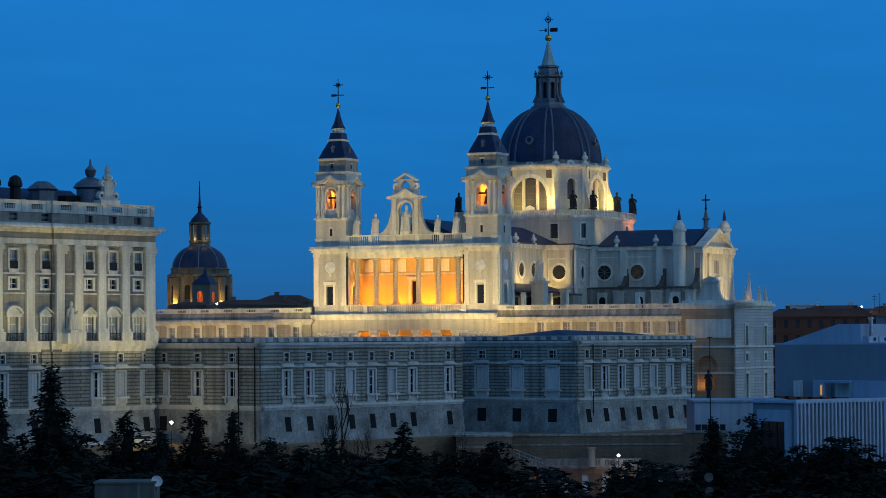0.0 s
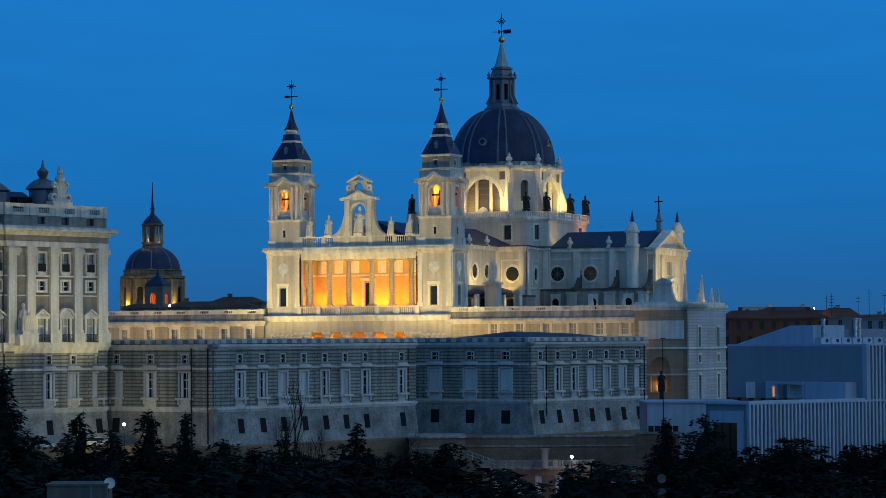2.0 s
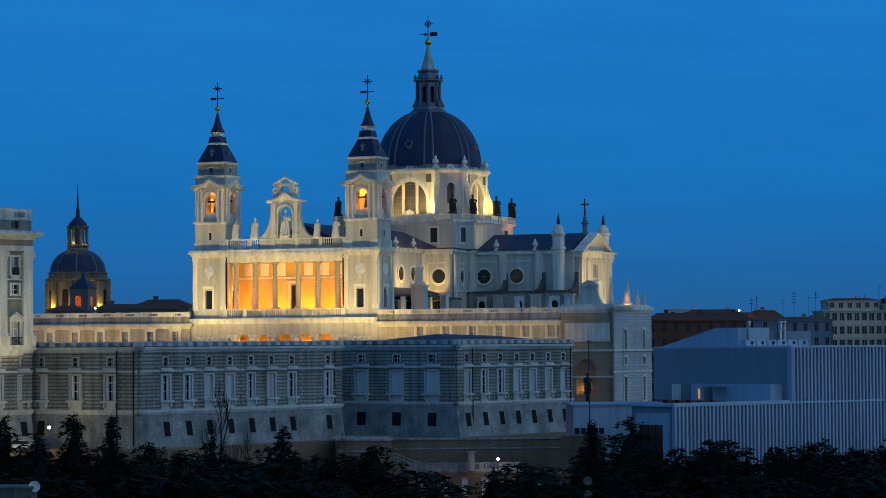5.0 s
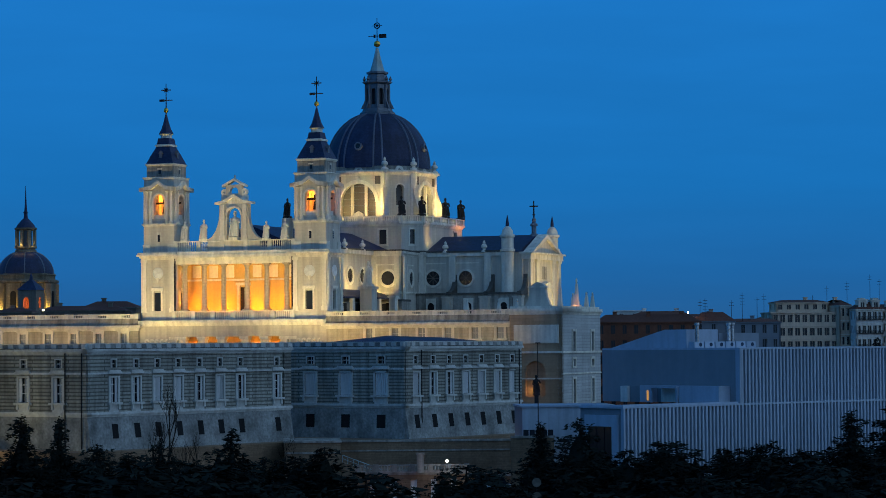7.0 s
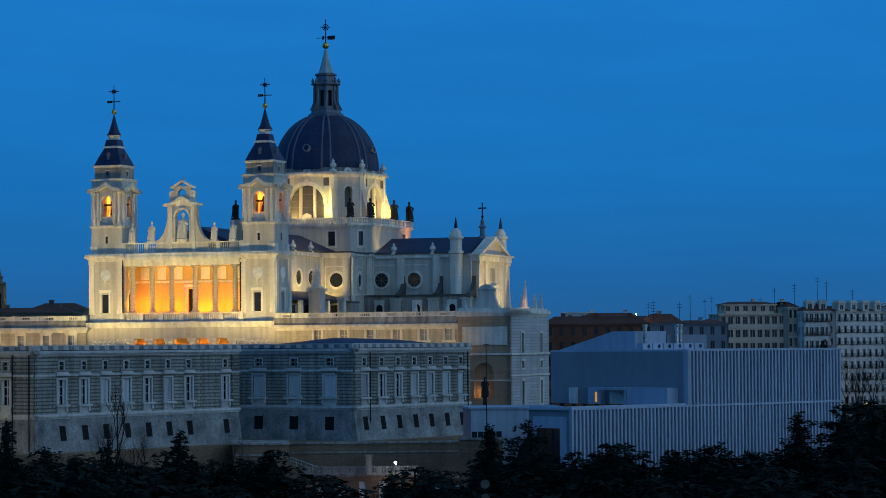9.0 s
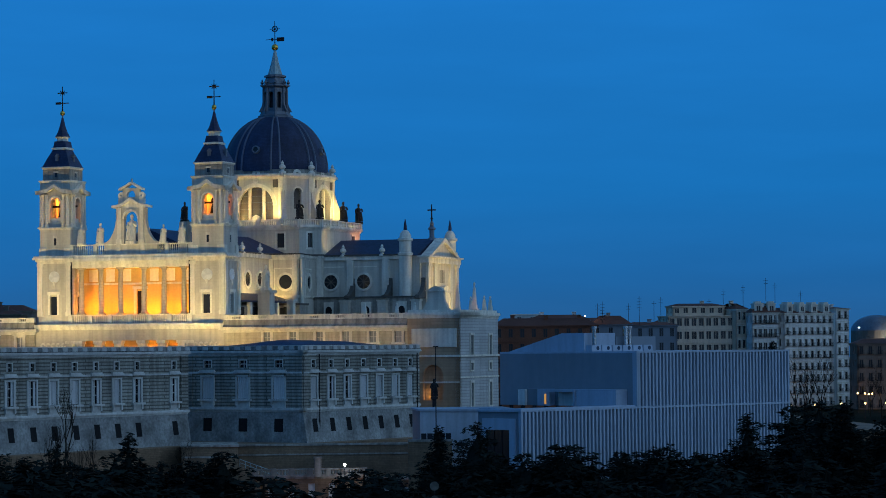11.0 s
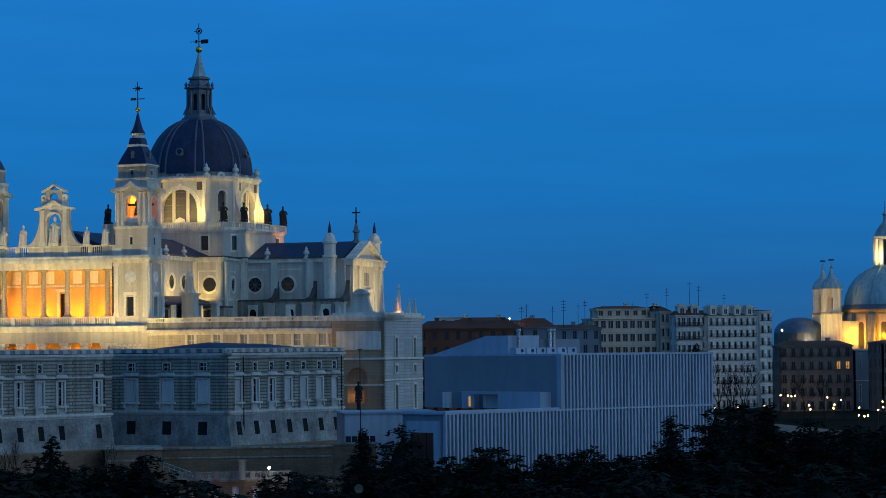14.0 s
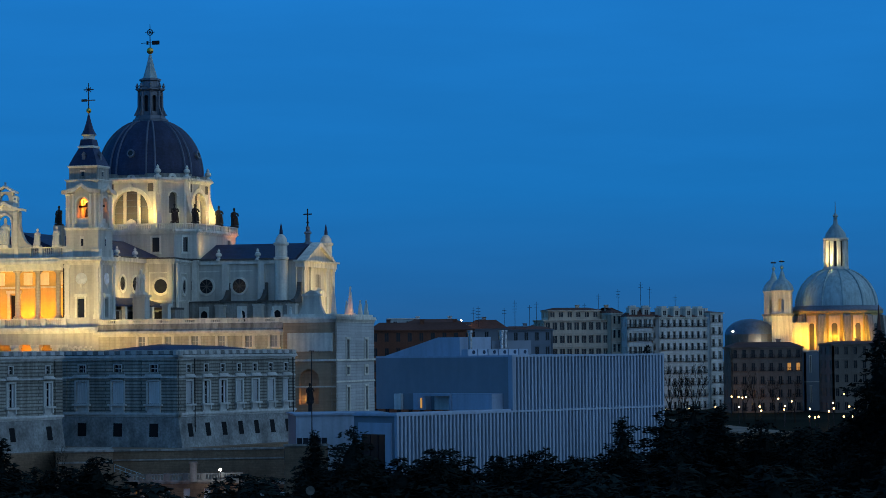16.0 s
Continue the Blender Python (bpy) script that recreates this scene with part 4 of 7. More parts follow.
for k in range(2):
    y = 33 + k * 7.0
    part("round_window", Shape().turned([(1.6, -0.05), (1.6, 0.06)], 20), GLASS, nave).matrix_basis = pose(NW, y + 4.3, Z_EAVE - 5.6, 90, 0, 90)
    part("round_frame", ring(0, 0, 1.6, 2.1, -0.3, 0.1, 20), LIME_TRIM, nave, at=(NW, y + 4.3, Z_EAVE - 5.6), turn=90)
for u in (0, 1):
    finial(nave, NW + 0.3, 34 + 10 * u, Z_EAVE, 2.6, LIME_TRIM)
# corner chapel between nave and transept, with round windows
KX0, KX1, KX2 = 7.29, 17.67, 15.38
chapel = new("corner_chapel")
chapel.parent = cathedral
part("chapel_wall", Shape().plan([(KX0 - 6, 50), (KX1, 50), (KX2, 67), (KX2, 68.4), (KX0 - 6, 68.4)], 23, Z_EAVE - 0.3), LIME, chapel)
kd = math.degrees(math.atan2(17, KX2 - KX1))
kl = math.hypot(17, KX2 - KX1)
part("chapel_cornice", cornice(KX0 - 6, KX1, 50, 2, Z_EAVE - 1.0, Z_EAVE + 0.1, 0.5), LIME_TRIM, chapel)
part("chapel_cornice", cornice(0, kl, 0, 1, Z_EAVE - 1.0, Z_EAVE + 0.1, 0.5), LIME_TRIM, chapel, at=(KX1, 50, 0), turn=kd)
part("gutter", Shape().box(KX0 - 6, KX1 + 0.4, 49.45, 50.2, Z_EAVE + 0.1, Z_EAVE + 0.42), STONE_BLACK, chapel, "dark gutter strip along the eaves")
part("gutter", Shape().box(0, kl, -0.55, 0.2, Z_EAVE + 0.1, Z_EAVE + 0.42), STONE_BLACK, chapel, "dark gutter strip along the eaves", at=(KX1, 50, 0), turn=kd)
part("lower_roof", Shape().box(KX0 - 4, KX1 + 2.4, 44.6, 49.95, 49.53, 50.0), STONE_BLACK, chapel, "dark lead-covered low roof")
for px in (7.2, 10.4, 13.0, 16.6):
    part("lower_opening", Shape().box(px - 0.95, px + 0.95, 44.94, 45.05, 46.4, 49.2), DARK, chapel, "dark opening under the low roof")
part("chapel_band", cornice(KX0 - 6, KX1, 50, 1, 51.34, 51.85, 0.25), LIME_TRIM, chapel)
part("chapel_band", cornice(0, kl, 0, 1, 51.34, 51.85, 0.25), LIME_TRIM, chapel, at=(KX1, 50, 0), turn=kd)
for px, py, pt in ((14.50, 50, 0), (KX1 + (KX2 - KX1) * 0.5, 58.5, kd)):
    zr = 54.90
    part("round_window", Shape().turned([(1.6, -0.05), (1.6, 0.08)], 24), GLASS, chapel, "dark round window").matrix_basis = pose(px, py, zr, 90, 0, pt) if pt == 0 else pose(px, py, zr, 0, 0, pt) @ pose(0, 0, 0, 90, 0, 0)
    part("round_frame", ring(0, 0, 1.6, 2.15, -0.3, 0.1), LIME_TRIM, chapel, at=(px, py, zr), turn=pt)
    part("panel_border", Shape().box(-2.9, -2.6, -0.12, 0.05, -3.0, 3.2).box(2.6, 2.9, -0.12, 0.05, -3.0, 3.2).box(-2.6, 2.6, -0.12, 0.05, 2.9, 3.2), LIME_TRIM, chapel, at=(px, py, zr), turn=pt)
for px, py, pt in ((KX1 - 0.9, 50, 0), (KX1 + 0.3, 50.9, kd), (KX2 - 0.3, 66.2, kd), (11.05, 50, 0)):
    part("pilaster", Shape().box(-0.6, 0.6, -0.35, 0.1, 23, Z_EAVE - 1.0), LIME_TRIM, chapel, at=(px, py, 0), turn=pt)
# scroll buttress and low lit piers on the terrace
for px in (8.87, 14.76, 18.98, 19.10):
    part("terrace_pier", Shape().box(-0.7, 0.7, -0.7, 0.7, 23, 50.34).box(-0.95, 0.95, -0.95, 0.95, 50.34, 50.72), LIME_TRIM, chapel, at=(px, 42, 0))
part("terrace_ledge", Shape().box(5.35, 19.93, 45, 50, 23, 49.53), LIME_DARK, chapel)
part("scroll_buttress", Shape().slab([(0, 50.05), (4.6, 50.05), (3.0, 52.59), (2.2, 56.40), (2.0, 59.19), (0, 59.19)], 44, 46), LIME, chapel, at=(7.10, 0, 0))

# transept arm
TB = BC - 11.5
TE = 36.45
arm = new("transept")
arm.parent = cathedral
part("transept_wall", Shape().box(12, TE + 4, TB, BC + 11.5, 23, Z_EAVE), LIME, arm)
part("transept_roof", Shape().slab_x([(TB - 0.7, Z_EAVE), (BC + 12.2, Z_EAVE), (BC, 65.18)], 12, TE + 3.4), SLATE, arm, "dark slate roof")
part("transept_cornice", Shape().box(13, TE + 2, TB - 0.6, TB, Z_EAVE - 0.8, Z_EAVE + 0.1), LIME_TRIM, arm)
part("gutter", Shape().box(13, TE + 0.2, TB - 0.85, TB - 0.05, Z_EAVE + 0.1, Z_EAVE + 0.45), STONE_BLACK, arm, "dark gutter strip along the eaves")
z_r = 55.13
for u in (18.50, 26.58):
    part("round_window", Shape().turned([(1.65, -0.05), (1.65, 0.06)], 24), GLASS if u < 28 else ROSE_LIT, arm, "round traceried window").matrix_basis = pose(u, TB, z_r, 90, 0, 0)
    for a in range(0, 180, 45):
        part("tracery", Shape().beam((-1.6 * math.cos(radians(a)), 0, -1.6 * math.sin(radians(a))), (1.6 * math.cos(radians(a)), 0, 1.6 * math.sin(radians(a))), 0.09, 0.09, 4), STONE_BLACK, arm, at=(u, TB - 0.1, z_r))
    part("round_frame", ring(u, z_r, 1.65, 2.15, TB - 0.3, TB + 0.1), LIME_TRIM, arm)
    part("panel_border", Shape().box(u - 3.2, u + 3.2, TB - 0.1, TB + 0.05, z_r - 4.6, z_r - 4.2).box(u - 3.2, u + 3.2, TB - 0.1, TB + 0.05, z_r + 3.3, z_r + 3.6), LIME_TRIM, arm)
for u in (15.70, 23.39, 32.10):
    part("pilaster", Shape().box(u - 0.8, u + 0.8, TB - 0.6, TB + 0.1, 23, Z_EAVE - 0.8), LIME_TRIM, arm)
for u in (21.64, 31.20):
    finial(arm, u, TB - 0.2, Z_EAVE, 2.8, LIME_TRIM)
for u in (23.96, 33.13, 41.24):
    curve = [(TB - 4.3 * (1 - math.cos(radians(a))), z_r + 0.3 - 3.6 * math.sin(radians(a))) for a in range(0, 91, 10)]
    # buttress in a much darker colour than the wall
    part("scroll_buttress", Shape().slab_x([(TB + 0.1, z_r + 0.7)] + [(TB - 0.35, z_r + 0.7)] + [(y - 0.35, z) for y, z in curve] + [(TB - 4.6, z_r - 4.0), (TB + 0.1, z_r - 4.0)], u - 0.5, u + 0.5), STONE_BLACK, arm, "blackish curved scroll buttress")
    part("buttress_pier", Shape().box(u - 1.0, u + 1.0, TB - 6.0, TB - 4.4, 23, z_r - 4.7).box(u - 1.2, u + 1.2, TB - 6.2, TB - 4.2, z_r - 4.7, z_r - 4.35), LIME, arm)
# aisle wall in darker stone, its shade under the ledge painted in
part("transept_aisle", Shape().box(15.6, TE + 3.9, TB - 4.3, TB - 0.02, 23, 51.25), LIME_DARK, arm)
part("aisle_coping", Shape().box(15.6, TE + 3.9, TB - 4.75, TB - 0.02, 51.25, 51.62), STONE_BLACK, arm, "dark lead coping over the aisle")
for u in (19.6, 28.8, 37.4):
    part("aisle_doorway", arched(u - 1.2, u + 1.2, 46, 50.4, u, 0.8, 48.6, 46.1, TB - 4.5, TB - 4.28, 8), LIME_TRIM, arm)
    part("doorway_shadow", Shape().box(u - 0.8, u + 0.8, TB - 4.36, TB - 4.31, 46.1, 49.4), DARK, arm, "dark arched doorway")
# end front: corner turret, pilasters, pediment, lit side
XE = TE + 4
Z_GB, Z_GA = 60.16, 64.55
part("front_wall", Shape().box(XE, XE + 1.2, BC - 11, BC + 11, 23, Z_GB), LIME, arm)
for k, yy in enumerate((-10, -5.5, 5.5, 10)):
    part("front_pilaster", Shape().box(XE + 1.2, XE + 1.7, BC + yy - 0.8, BC + yy + 0.8, 23, Z_GB - 1.6).box(XE + 1.2, XE + 1.9, BC + yy - 1.0, BC + yy + 1.0, Z_GB - 1.6, Z_GB - 0.9), LIME_TRIM, arm)
part("front_entablature", Shape().box(XE - 0.2, XE + 2.0, BC - 11.6, BC + 11.6, Z_GB - 0.9, Z_GB + 0.3).box(XE - 0.5, XE + 2.5, BC - 12.2, BC + 12.2, Z_GB + 0.3, Z_GB + 0.7), LIME_TRIM, arm)
part("pediment", Shape().slab_x([(BC - 9, Z_GB + 0.7), (BC + 9, Z_GB + 0.7), (BC, Z_GA)], XE, XE + 1.4), LIME, arm)
part("raking_cornice", Shape().slab_x([(BC - 10.5, Z_GB + 0.7), (BC - 9, Z_GB + 0.7), (BC, Z_GA - 0.2), (BC, Z_GA + 0.7)], XE - 0.3, XE + 2.2).slab_x([(BC + 9, Z_GB + 0.7), (BC + 10.5, Z_GB + 0.7), (BC, Z_GA + 0.7), (BC, Z_GA - 0.2)], XE - 0.3, XE + 2.2), LIME_TRIM, arm)
part("aedicule", Shape().box(XE + 1.2, XE + 2.0, BC - 3, BC + 3, Z_GB - 13, Z_GB - 7.6).slab_x([(BC - 3.6, Z_GB - 7.6), (BC + 3.6, Z_GB - 7.6), (BC + 2, Z_GB - 6.5), (BC, Z_GB - 6), (BC - 2, Z_GB - 6.5)], XE + 1.2, XE + 2.4), LIME_TRIM, arm)
part("front_window", Shape().box(XE + 1.21, XE + 1.3, BC - 1.6, BC + 1.6, Z_GB - 5.4, Z_GB - 2.4), LIME_DARK, arm)
for uu, yy, zt in ((TE + 0.6, TB - 0.6, 65.05), (XE - 0.5, BC + 11, 65.72)):
    part("turret", Shape().turned([(1.5, 23), (1.5, zt - 4.2), (1.75, zt - 4.0), (1.75, zt - 3.5), (1.4, zt - 3.4), (1.4, zt - 0.9), (1.75, zt - 0.7), (1.75, zt - 0.2), (1.35, zt - 0.1), (1.25, zt + 0.7), (0.8, zt + 1.4), (0.4, zt + 1.7), (0.1, zt + 1.75)], 14, uu, yy), LIME_TRIM, arm, smooth=True)
    part("turret_cap", Shape().turned([(0.3, zt + 1.6), (0.42, zt + 1.9), (0.38, zt + 2.6), (0.05, zt + 4.3)], 10, uu, yy), SLATE, arm)
sp = XE - 1.2
part("spirelet", Shape().turned([(1.3, Z_GA - 1.0), (1.1, Z_GA + 0.6), (0.6, Z_GA + 1.0), (0.6, Z_GA + 2.6), (0.95, Z_GA + 2.8), (0.9, Z_GA + 3.1), (0.45, Z_GA + 3.5), (0.5, Z_GA + 4.2), (0.15, Z_GA + 4.7)], 8, sp, BC), LEAD, arm)
c = Shape().beam((sp, BC, Z_GA + 4.5), (sp, BC, Z_GA + 8.6), 0.2, 0.14).beam((sp - 1.0, BC, Z_GA + 7.3), (sp + 1.0, BC, Z_GA + 7.3), 0.17)
c.turned([(0.05, Z_GA + 5.0), (0.4, Z_GA + 5.3), (0.05, Z_GA + 5.7)], 8, sp, BC)
part("iron_cross", c, IRON, arm)

# ---- podium wings of the cathedral ----
podium = thing("podium_building", CATH, "long limestone terrace building under the cathedral with balustrade and pedimented windows", "building")
PY = -1.2
PTOP = 45.35
def podium_window(x, z0, z1, parent):
    w = part("window", once("podwin", lambda: Shape().box(-1.3, -0.75, -0.25, 0.1, 0, 2.3).box(0.75, 1.3, -0.25, 0.1, 0, 2.3).box(-1.3, 1.3, -0.25, 0.1, 2.3, 2.7).slab([(-1.6, 2.7), (1.6, 2.7), (1.4, 3.0), (0, 3.45), (-1.4, 3.0)], -0.45, 0.1).box(-1.45, 1.45, -0.35, 0.1, -0.35, 0), "window", LIME_TRIM), None, parent, at=(x, PY, z0))
    part("pane", once("podpane", lambda: Shape().box(-0.75, 0.75, 0.4, 0.5, 0, 2.3), "pane", CURTAIN), None, w)
    part("glazing_bar", once("podbar", lambda: Shape().box(-0.06, 0.06, 0.3, 0.42, 0, 2.3).box(-0.75, 0.75, 0.3, 0.42, 1.1, 1.2), "glazing_bar", SHUTTER), None, w)


x_l, x_r = -62.38, 62.08
right_x = [31.47, 37.23, 43.07, 48.85, 54.70, 60.14]
left_x = [-56.19, -49.90, -43.67, -37.49, -31.37, -25.31]
zw = 40.99
part("wall", pierced(TOWER_E + 4.2, x_r, 23, PTOP, PY, PY + 0.8, [(x - 0.75, x + 0.75, zw, zw + 2.3) for x in right_x]), PODIUM_STONE, podium)
part("wall", pierced(x_l, -TOWER_E - 4.2, 23, PTOP, PY, PY + 0.8, [(x - 0.75, x + 0.75, zw - 0.6, zw + 1.7) for x in left_x]), PODIUM_STONE, podium)
for x in right_x:
    podium_window(x, zw, zw + 2.3, podium)
for x in left_x:
    podium_window(x, zw - 0.6, zw + 1.7, podium)
for a, b, dep in ((TOWER_E + 4.2, x_r, 10), (x_l, -TOWER_E - 4.2, 10)):
    part("ledge", cornice(a, b, PY, 0.8, PTOP - 2.1, PTOP - 0.95, 0.85), LIME_TRIM, podium)
    # darker sloping band between cornice and parapet
    part("weathering", Shape().slab_x([(PY - 0.74, PTOP - 0.95), (PY + 0.1, PTOP - 0.95), (PY + 0.1, PTOP + 0.5), (PY - 0.12, PTOP + 0.5), (PY - 0.3, PTOP - 0.6)], a, b), LIME_DARK, podium, "dark sloping ledge")
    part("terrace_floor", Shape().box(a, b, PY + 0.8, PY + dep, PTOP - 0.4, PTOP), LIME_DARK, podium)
    part("rear_wall", Shape().box(a, b, PY + dep, PY + dep + 0.8, 23, PTOP), LIME, podium)
    grille_parapet(podium, a, b, PY - 0.05, PTOP + 0.5, PTOP + 1.5, LIME_TRIM, pitch=6.0, wide=2.1)
part("terrace_court", Shape().box(TOWER_E + 4, x_r, PY + 10.8, 20, 23, PTOP - 0.2).box(-30, 46, 20, BC + 28, 23, PTOP - 0.2), LIME_DARK, podium)

corner_block = thing("corner_pavilion", CATH, "limestone and ochre corner pavilion with large blank plaque and niche", "building")
CY = -3.0
c0, c1 = 62.73, 73.75
c2 = 21.89
zt_, zs1 = 46.89, 38.36
part("front_wall", arched(c0, c1, 23, zt_ - 1.2, 68.10, 2.1, 34.31, 29.37, CY, CY + 1.0, 14), ROSY, corner_block)
part("niche_back", Shape().box(c0 + 0.1, c1 - 0.1, CY + 1.0, CY + 1.6, 23, zt_ - 1.3), ROSY, corner_block)
part("plaque", Shape().box(63.67, 73.15, CY - 0.25, CY + 0.05, 39.93, 43.64).box(64.03, 72.80, CY - 0.32, CY + 0.05, 40.15, 43.41), LIME_TRIM, corner_block, "large blank pale plaque")
part("string_course", Shape().box(c0, c1, CY - 0.3, CY + 0.05, zs1 - 0.4, zs1).box(c0, c1, CY - 0.15, CY + 0.05, zs1 - 5.6, zs1 - 5.3), LIME_TRIM, corner_block)
part("crown", cornice(c0, c1, CY, 12, zt_ - 1.2, zt_, 0.45), LIME_TRIM, corner_block)
SW = [((c2 - CY) * 0.3 - 0.8, (c2 - CY) * 0.3 + 0.8), ((c2 - CY) * 0.78 - 0.8, (c2 - CY) * 0.78 + 0.8)]
sd = [(a, b, z0, z1) for a, b in SW for z0, z1 in ((zt_ - 8.6, zt_ - 4.6), (zt_ - 11.6, zt_ - 10.2), (zt_ - 19, zt_ - 14.2))]
part("side_wall", pierced(0, c2 - CY, 23, zt_ - 1.2, 0, 0.9, sd), PALE_COURSES, corner_block, at=(c1, CY, 0), turn=90)
for a, b, z0, z1 in sd:
    w = part("window", Shape().box(a - 0.45, a, -0.2, 0.1, z0, z1).box(b, b + 0.45, -0.2, 0.1, z0, z1).box(a - 0.45, b + 0.45, -0.25, 0.1, z1, z1 + 0.5).box(a - 0.4, b + 0.4, -0.2, 0.1, z0 - 0.3, z0), LIME_TRIM, corner_block, at=(c1, CY, 0), turn=90)
    part("pane", Shape().box(a, b, 0.4, 0.5, z0, z1), GLASS, w)
part("side_crown", cornice(0, c2 - CY, 0, 1, zt_ - 1.2, zt_, 0.45), LIME_TRIM, corner_block, at=(c1, CY, 0), turn=90)
part("side_band", Shape().box(0, c2 - CY, -0.3, 0.05, zs1 - 0.4, zs1).box(0, c2 - CY, -0.2, 0.05, zt_ - 13.2, zt_ - 12.9), LIME_TRIM, corner_block, at=(c1, CY, 0), turn=90)
part("roof_slab", Shape().box(c0, c1 - 0.9, CY + 1, c2, zt_ - 1.6, zt_ - 1.2), LIME_DARK, corner_block)
part("parapet", Shape().box(c0, c1, CY + 0.2, CY + 0.8, zt_, zt_ + 0.5).box(c1 - 0.8, c1 - 0.2, CY, c2, zt_, zt_ + 0.5), LIME_TRIM, corner_block)
# curved gable on the pavilion roof
gx, gz = 67.69, zt_
pr = [(-5.2, gz), (-3.8, gz + 1.0), (-2.9, gz + 2.6), (-2.4, gz + 4.4), (-2.6, gz + 5.2), (-1.5, gz + 5.9), (0, gz + 6.3), (1.5, gz + 5.9), (2.6, gz + 5.2), (2.4, gz + 4.4), (2.9, gz + 2.6), (3.8, gz + 1.0), (5.2, gz)]
part("curved_gable", Shape().slab([(gx + x * 0.66, gz + (z - gz) * 0.85) for x, z in pr][::-1], 0, 1.2), LIME, corner_block)
part("gable_cap", Shape().box(gx - 2.0, gx + 2.0, -0.3, 1.4, gz + 4.25, gz + 4.55), LIME_TRIM, corner_block)
for u, yy, zb_, hh in ((51.73, 2, PTOP - 0.3, 4.0), (58.68, 2, PTOP - 0.3, 4.0), (62.54, 2, PTOP - 0.3, 4.0), (65.10, 30, PTOP - 0.3, 5.6), (67.67, 14, PTOP - 0.3, 8.4), (71.6, 13, zt_ - 1.2, 7.6), (72.4, 17, zt_ - 1.2, 4.8), (72.6, 20.4, zt_ - 1.2, 4.8)):
    o = part("obelisk", Shape().box(-0.65, 0.65, -0.65, 0.65, 0, hh * 0.22).box(-0.8, 0.8, -0.8, 0.8, hh * 0.22, hh * 0.27).box(-0.5, 0.5, -0.5, 0.5, hh * 0.27, hh * 0.36), LIME_TRIM, corner_block, "slim stone obelisk with ball", at=(u, yy, zb_))
    part("needle", Shape().turned([(0.62, hh * 0.36), (0.3, hh * 0.82), (0.1, hh * 0.88)], 4, turn=0.5).turned([(0.05, hh * 0.86), (0.24, hh * 0.91), (0.22, hh * 0.95), (0.03, hh)], 8), LIME_TRIM, o)
statue(CATH, 18.12, 30, 52.59, 5.6, LIME_TRIM, "pale stone statue on a tall pedestal beside the nave")
ped = thing("statue_pedestal", CATH, "tall square limestone pedestal on the cathedral terrace", "pedestal")
part("shaft", Shape().box(-1.4, 1.4, -1.4, 1.4, PTOP - 0.2, 52.59 - 0.5), LIME, ped, at=(18.12, 30, 0))
part("cap", Shape().box(-1.8, 1.8, -1.8, 1.8, 52.59 - 0.5, 52.59), LIME_TRIM, ped, at=(18.12, 30, 0))

# ---- granite wings ----
ZG = {"attic0": 36.45, "attic1": 37.76, "win0": 30.63, "win1": 34.76, "s1": 35.32,
      "s2": 28.75, "low0": 24.62, "low1": 27.06, "top": 38.89, "par": 40.49}


def granite_window(parent, x, ww, at, turn, style):
    h = ZG["win1"] - ZG["win0"]
    a = (at[0] + x * math.cos(radians(turn)), at[1] + x * math.sin(radians(turn)), ZG["win0"])
    sur = lambda: Shape().box(-ww - 0.35, -ww, -0.2, 0.1, 0, h + 0.3).box(ww, ww + 0.35, -0.2, 0.1, 0, h + 0.3).box(-ww - 0.35, ww + 0.35, -0.2, 0.1, h, h + 0.3).box(-ww - 0.6, ww + 0.6, -0.5, 0.1, h + 0.7, h + 1.05).box(-ww - 0.4, ww + 0.4, -0.4, 0.1, h + 1.05, h + 1.3)
    w = part("window", once(("gw", ww), sur, "window", GRANITE_TRIM), None, parent, at=a, turn=turn)
    part("sill", once(("gs", ww), lambda: Shape().box(-ww - 0.7, ww + 0.7, -0.6, 0.1, -0.35, 0).box(-ww - 0.3, -ww + 0.1, -0.4, 0.1, -1.2, -0.35).box(ww - 0.1, ww + 0.3, -0.4, 0.1, -1.2, -0.35), "sill", GRANITE_TRIM), None, w)
    part("pane", once(("gp", ww), lambda: Shape().box(-ww, ww, 0.42, 0.5, 0, h), "pane", GLASS), None, w)
    if style == "shut":
        def leaf():
            s = Shape()
            for i in range(6):
                s.box(-ww + 0.04 + i * ww / 3, -ww - 0.05 + (i + 1) * ww / 3, 0.12, 0.25, 0.05, h - 0.05)
            return s.box(-ww, ww, 0.2, 0.3, 0.05, h - 0.05)
        part("shutter", once(("gsh", ww), leaf, "shutter", SHUTTER), None, w, "closed white slatted shutters")
    else:
        for sx in (-1, 1):
            part("shutter", once(("gop", ww, sx), lambda: Shape().box(sx * ww * 0.72 - ww * 0.26, sx * ww * 0.72 + ww * 0.26, 0.1, 0.22, 0.05, h - 0.05), "shutter", SHUTTER), None, w)
        part("casement", once(("gca", ww), lambda: Shape().box(-0.06, 0.06, 0.3, 0.41, 0, h).box(-ww * 0.5, ww * 0.5, 0.3, 0.41, h * 0.7, h * 0.74).box(-ww * 0.5, ww * 0.5, 0.3, 0.41, h * 0.35, h * 0.38), "casement", SHUTTER), None, w)


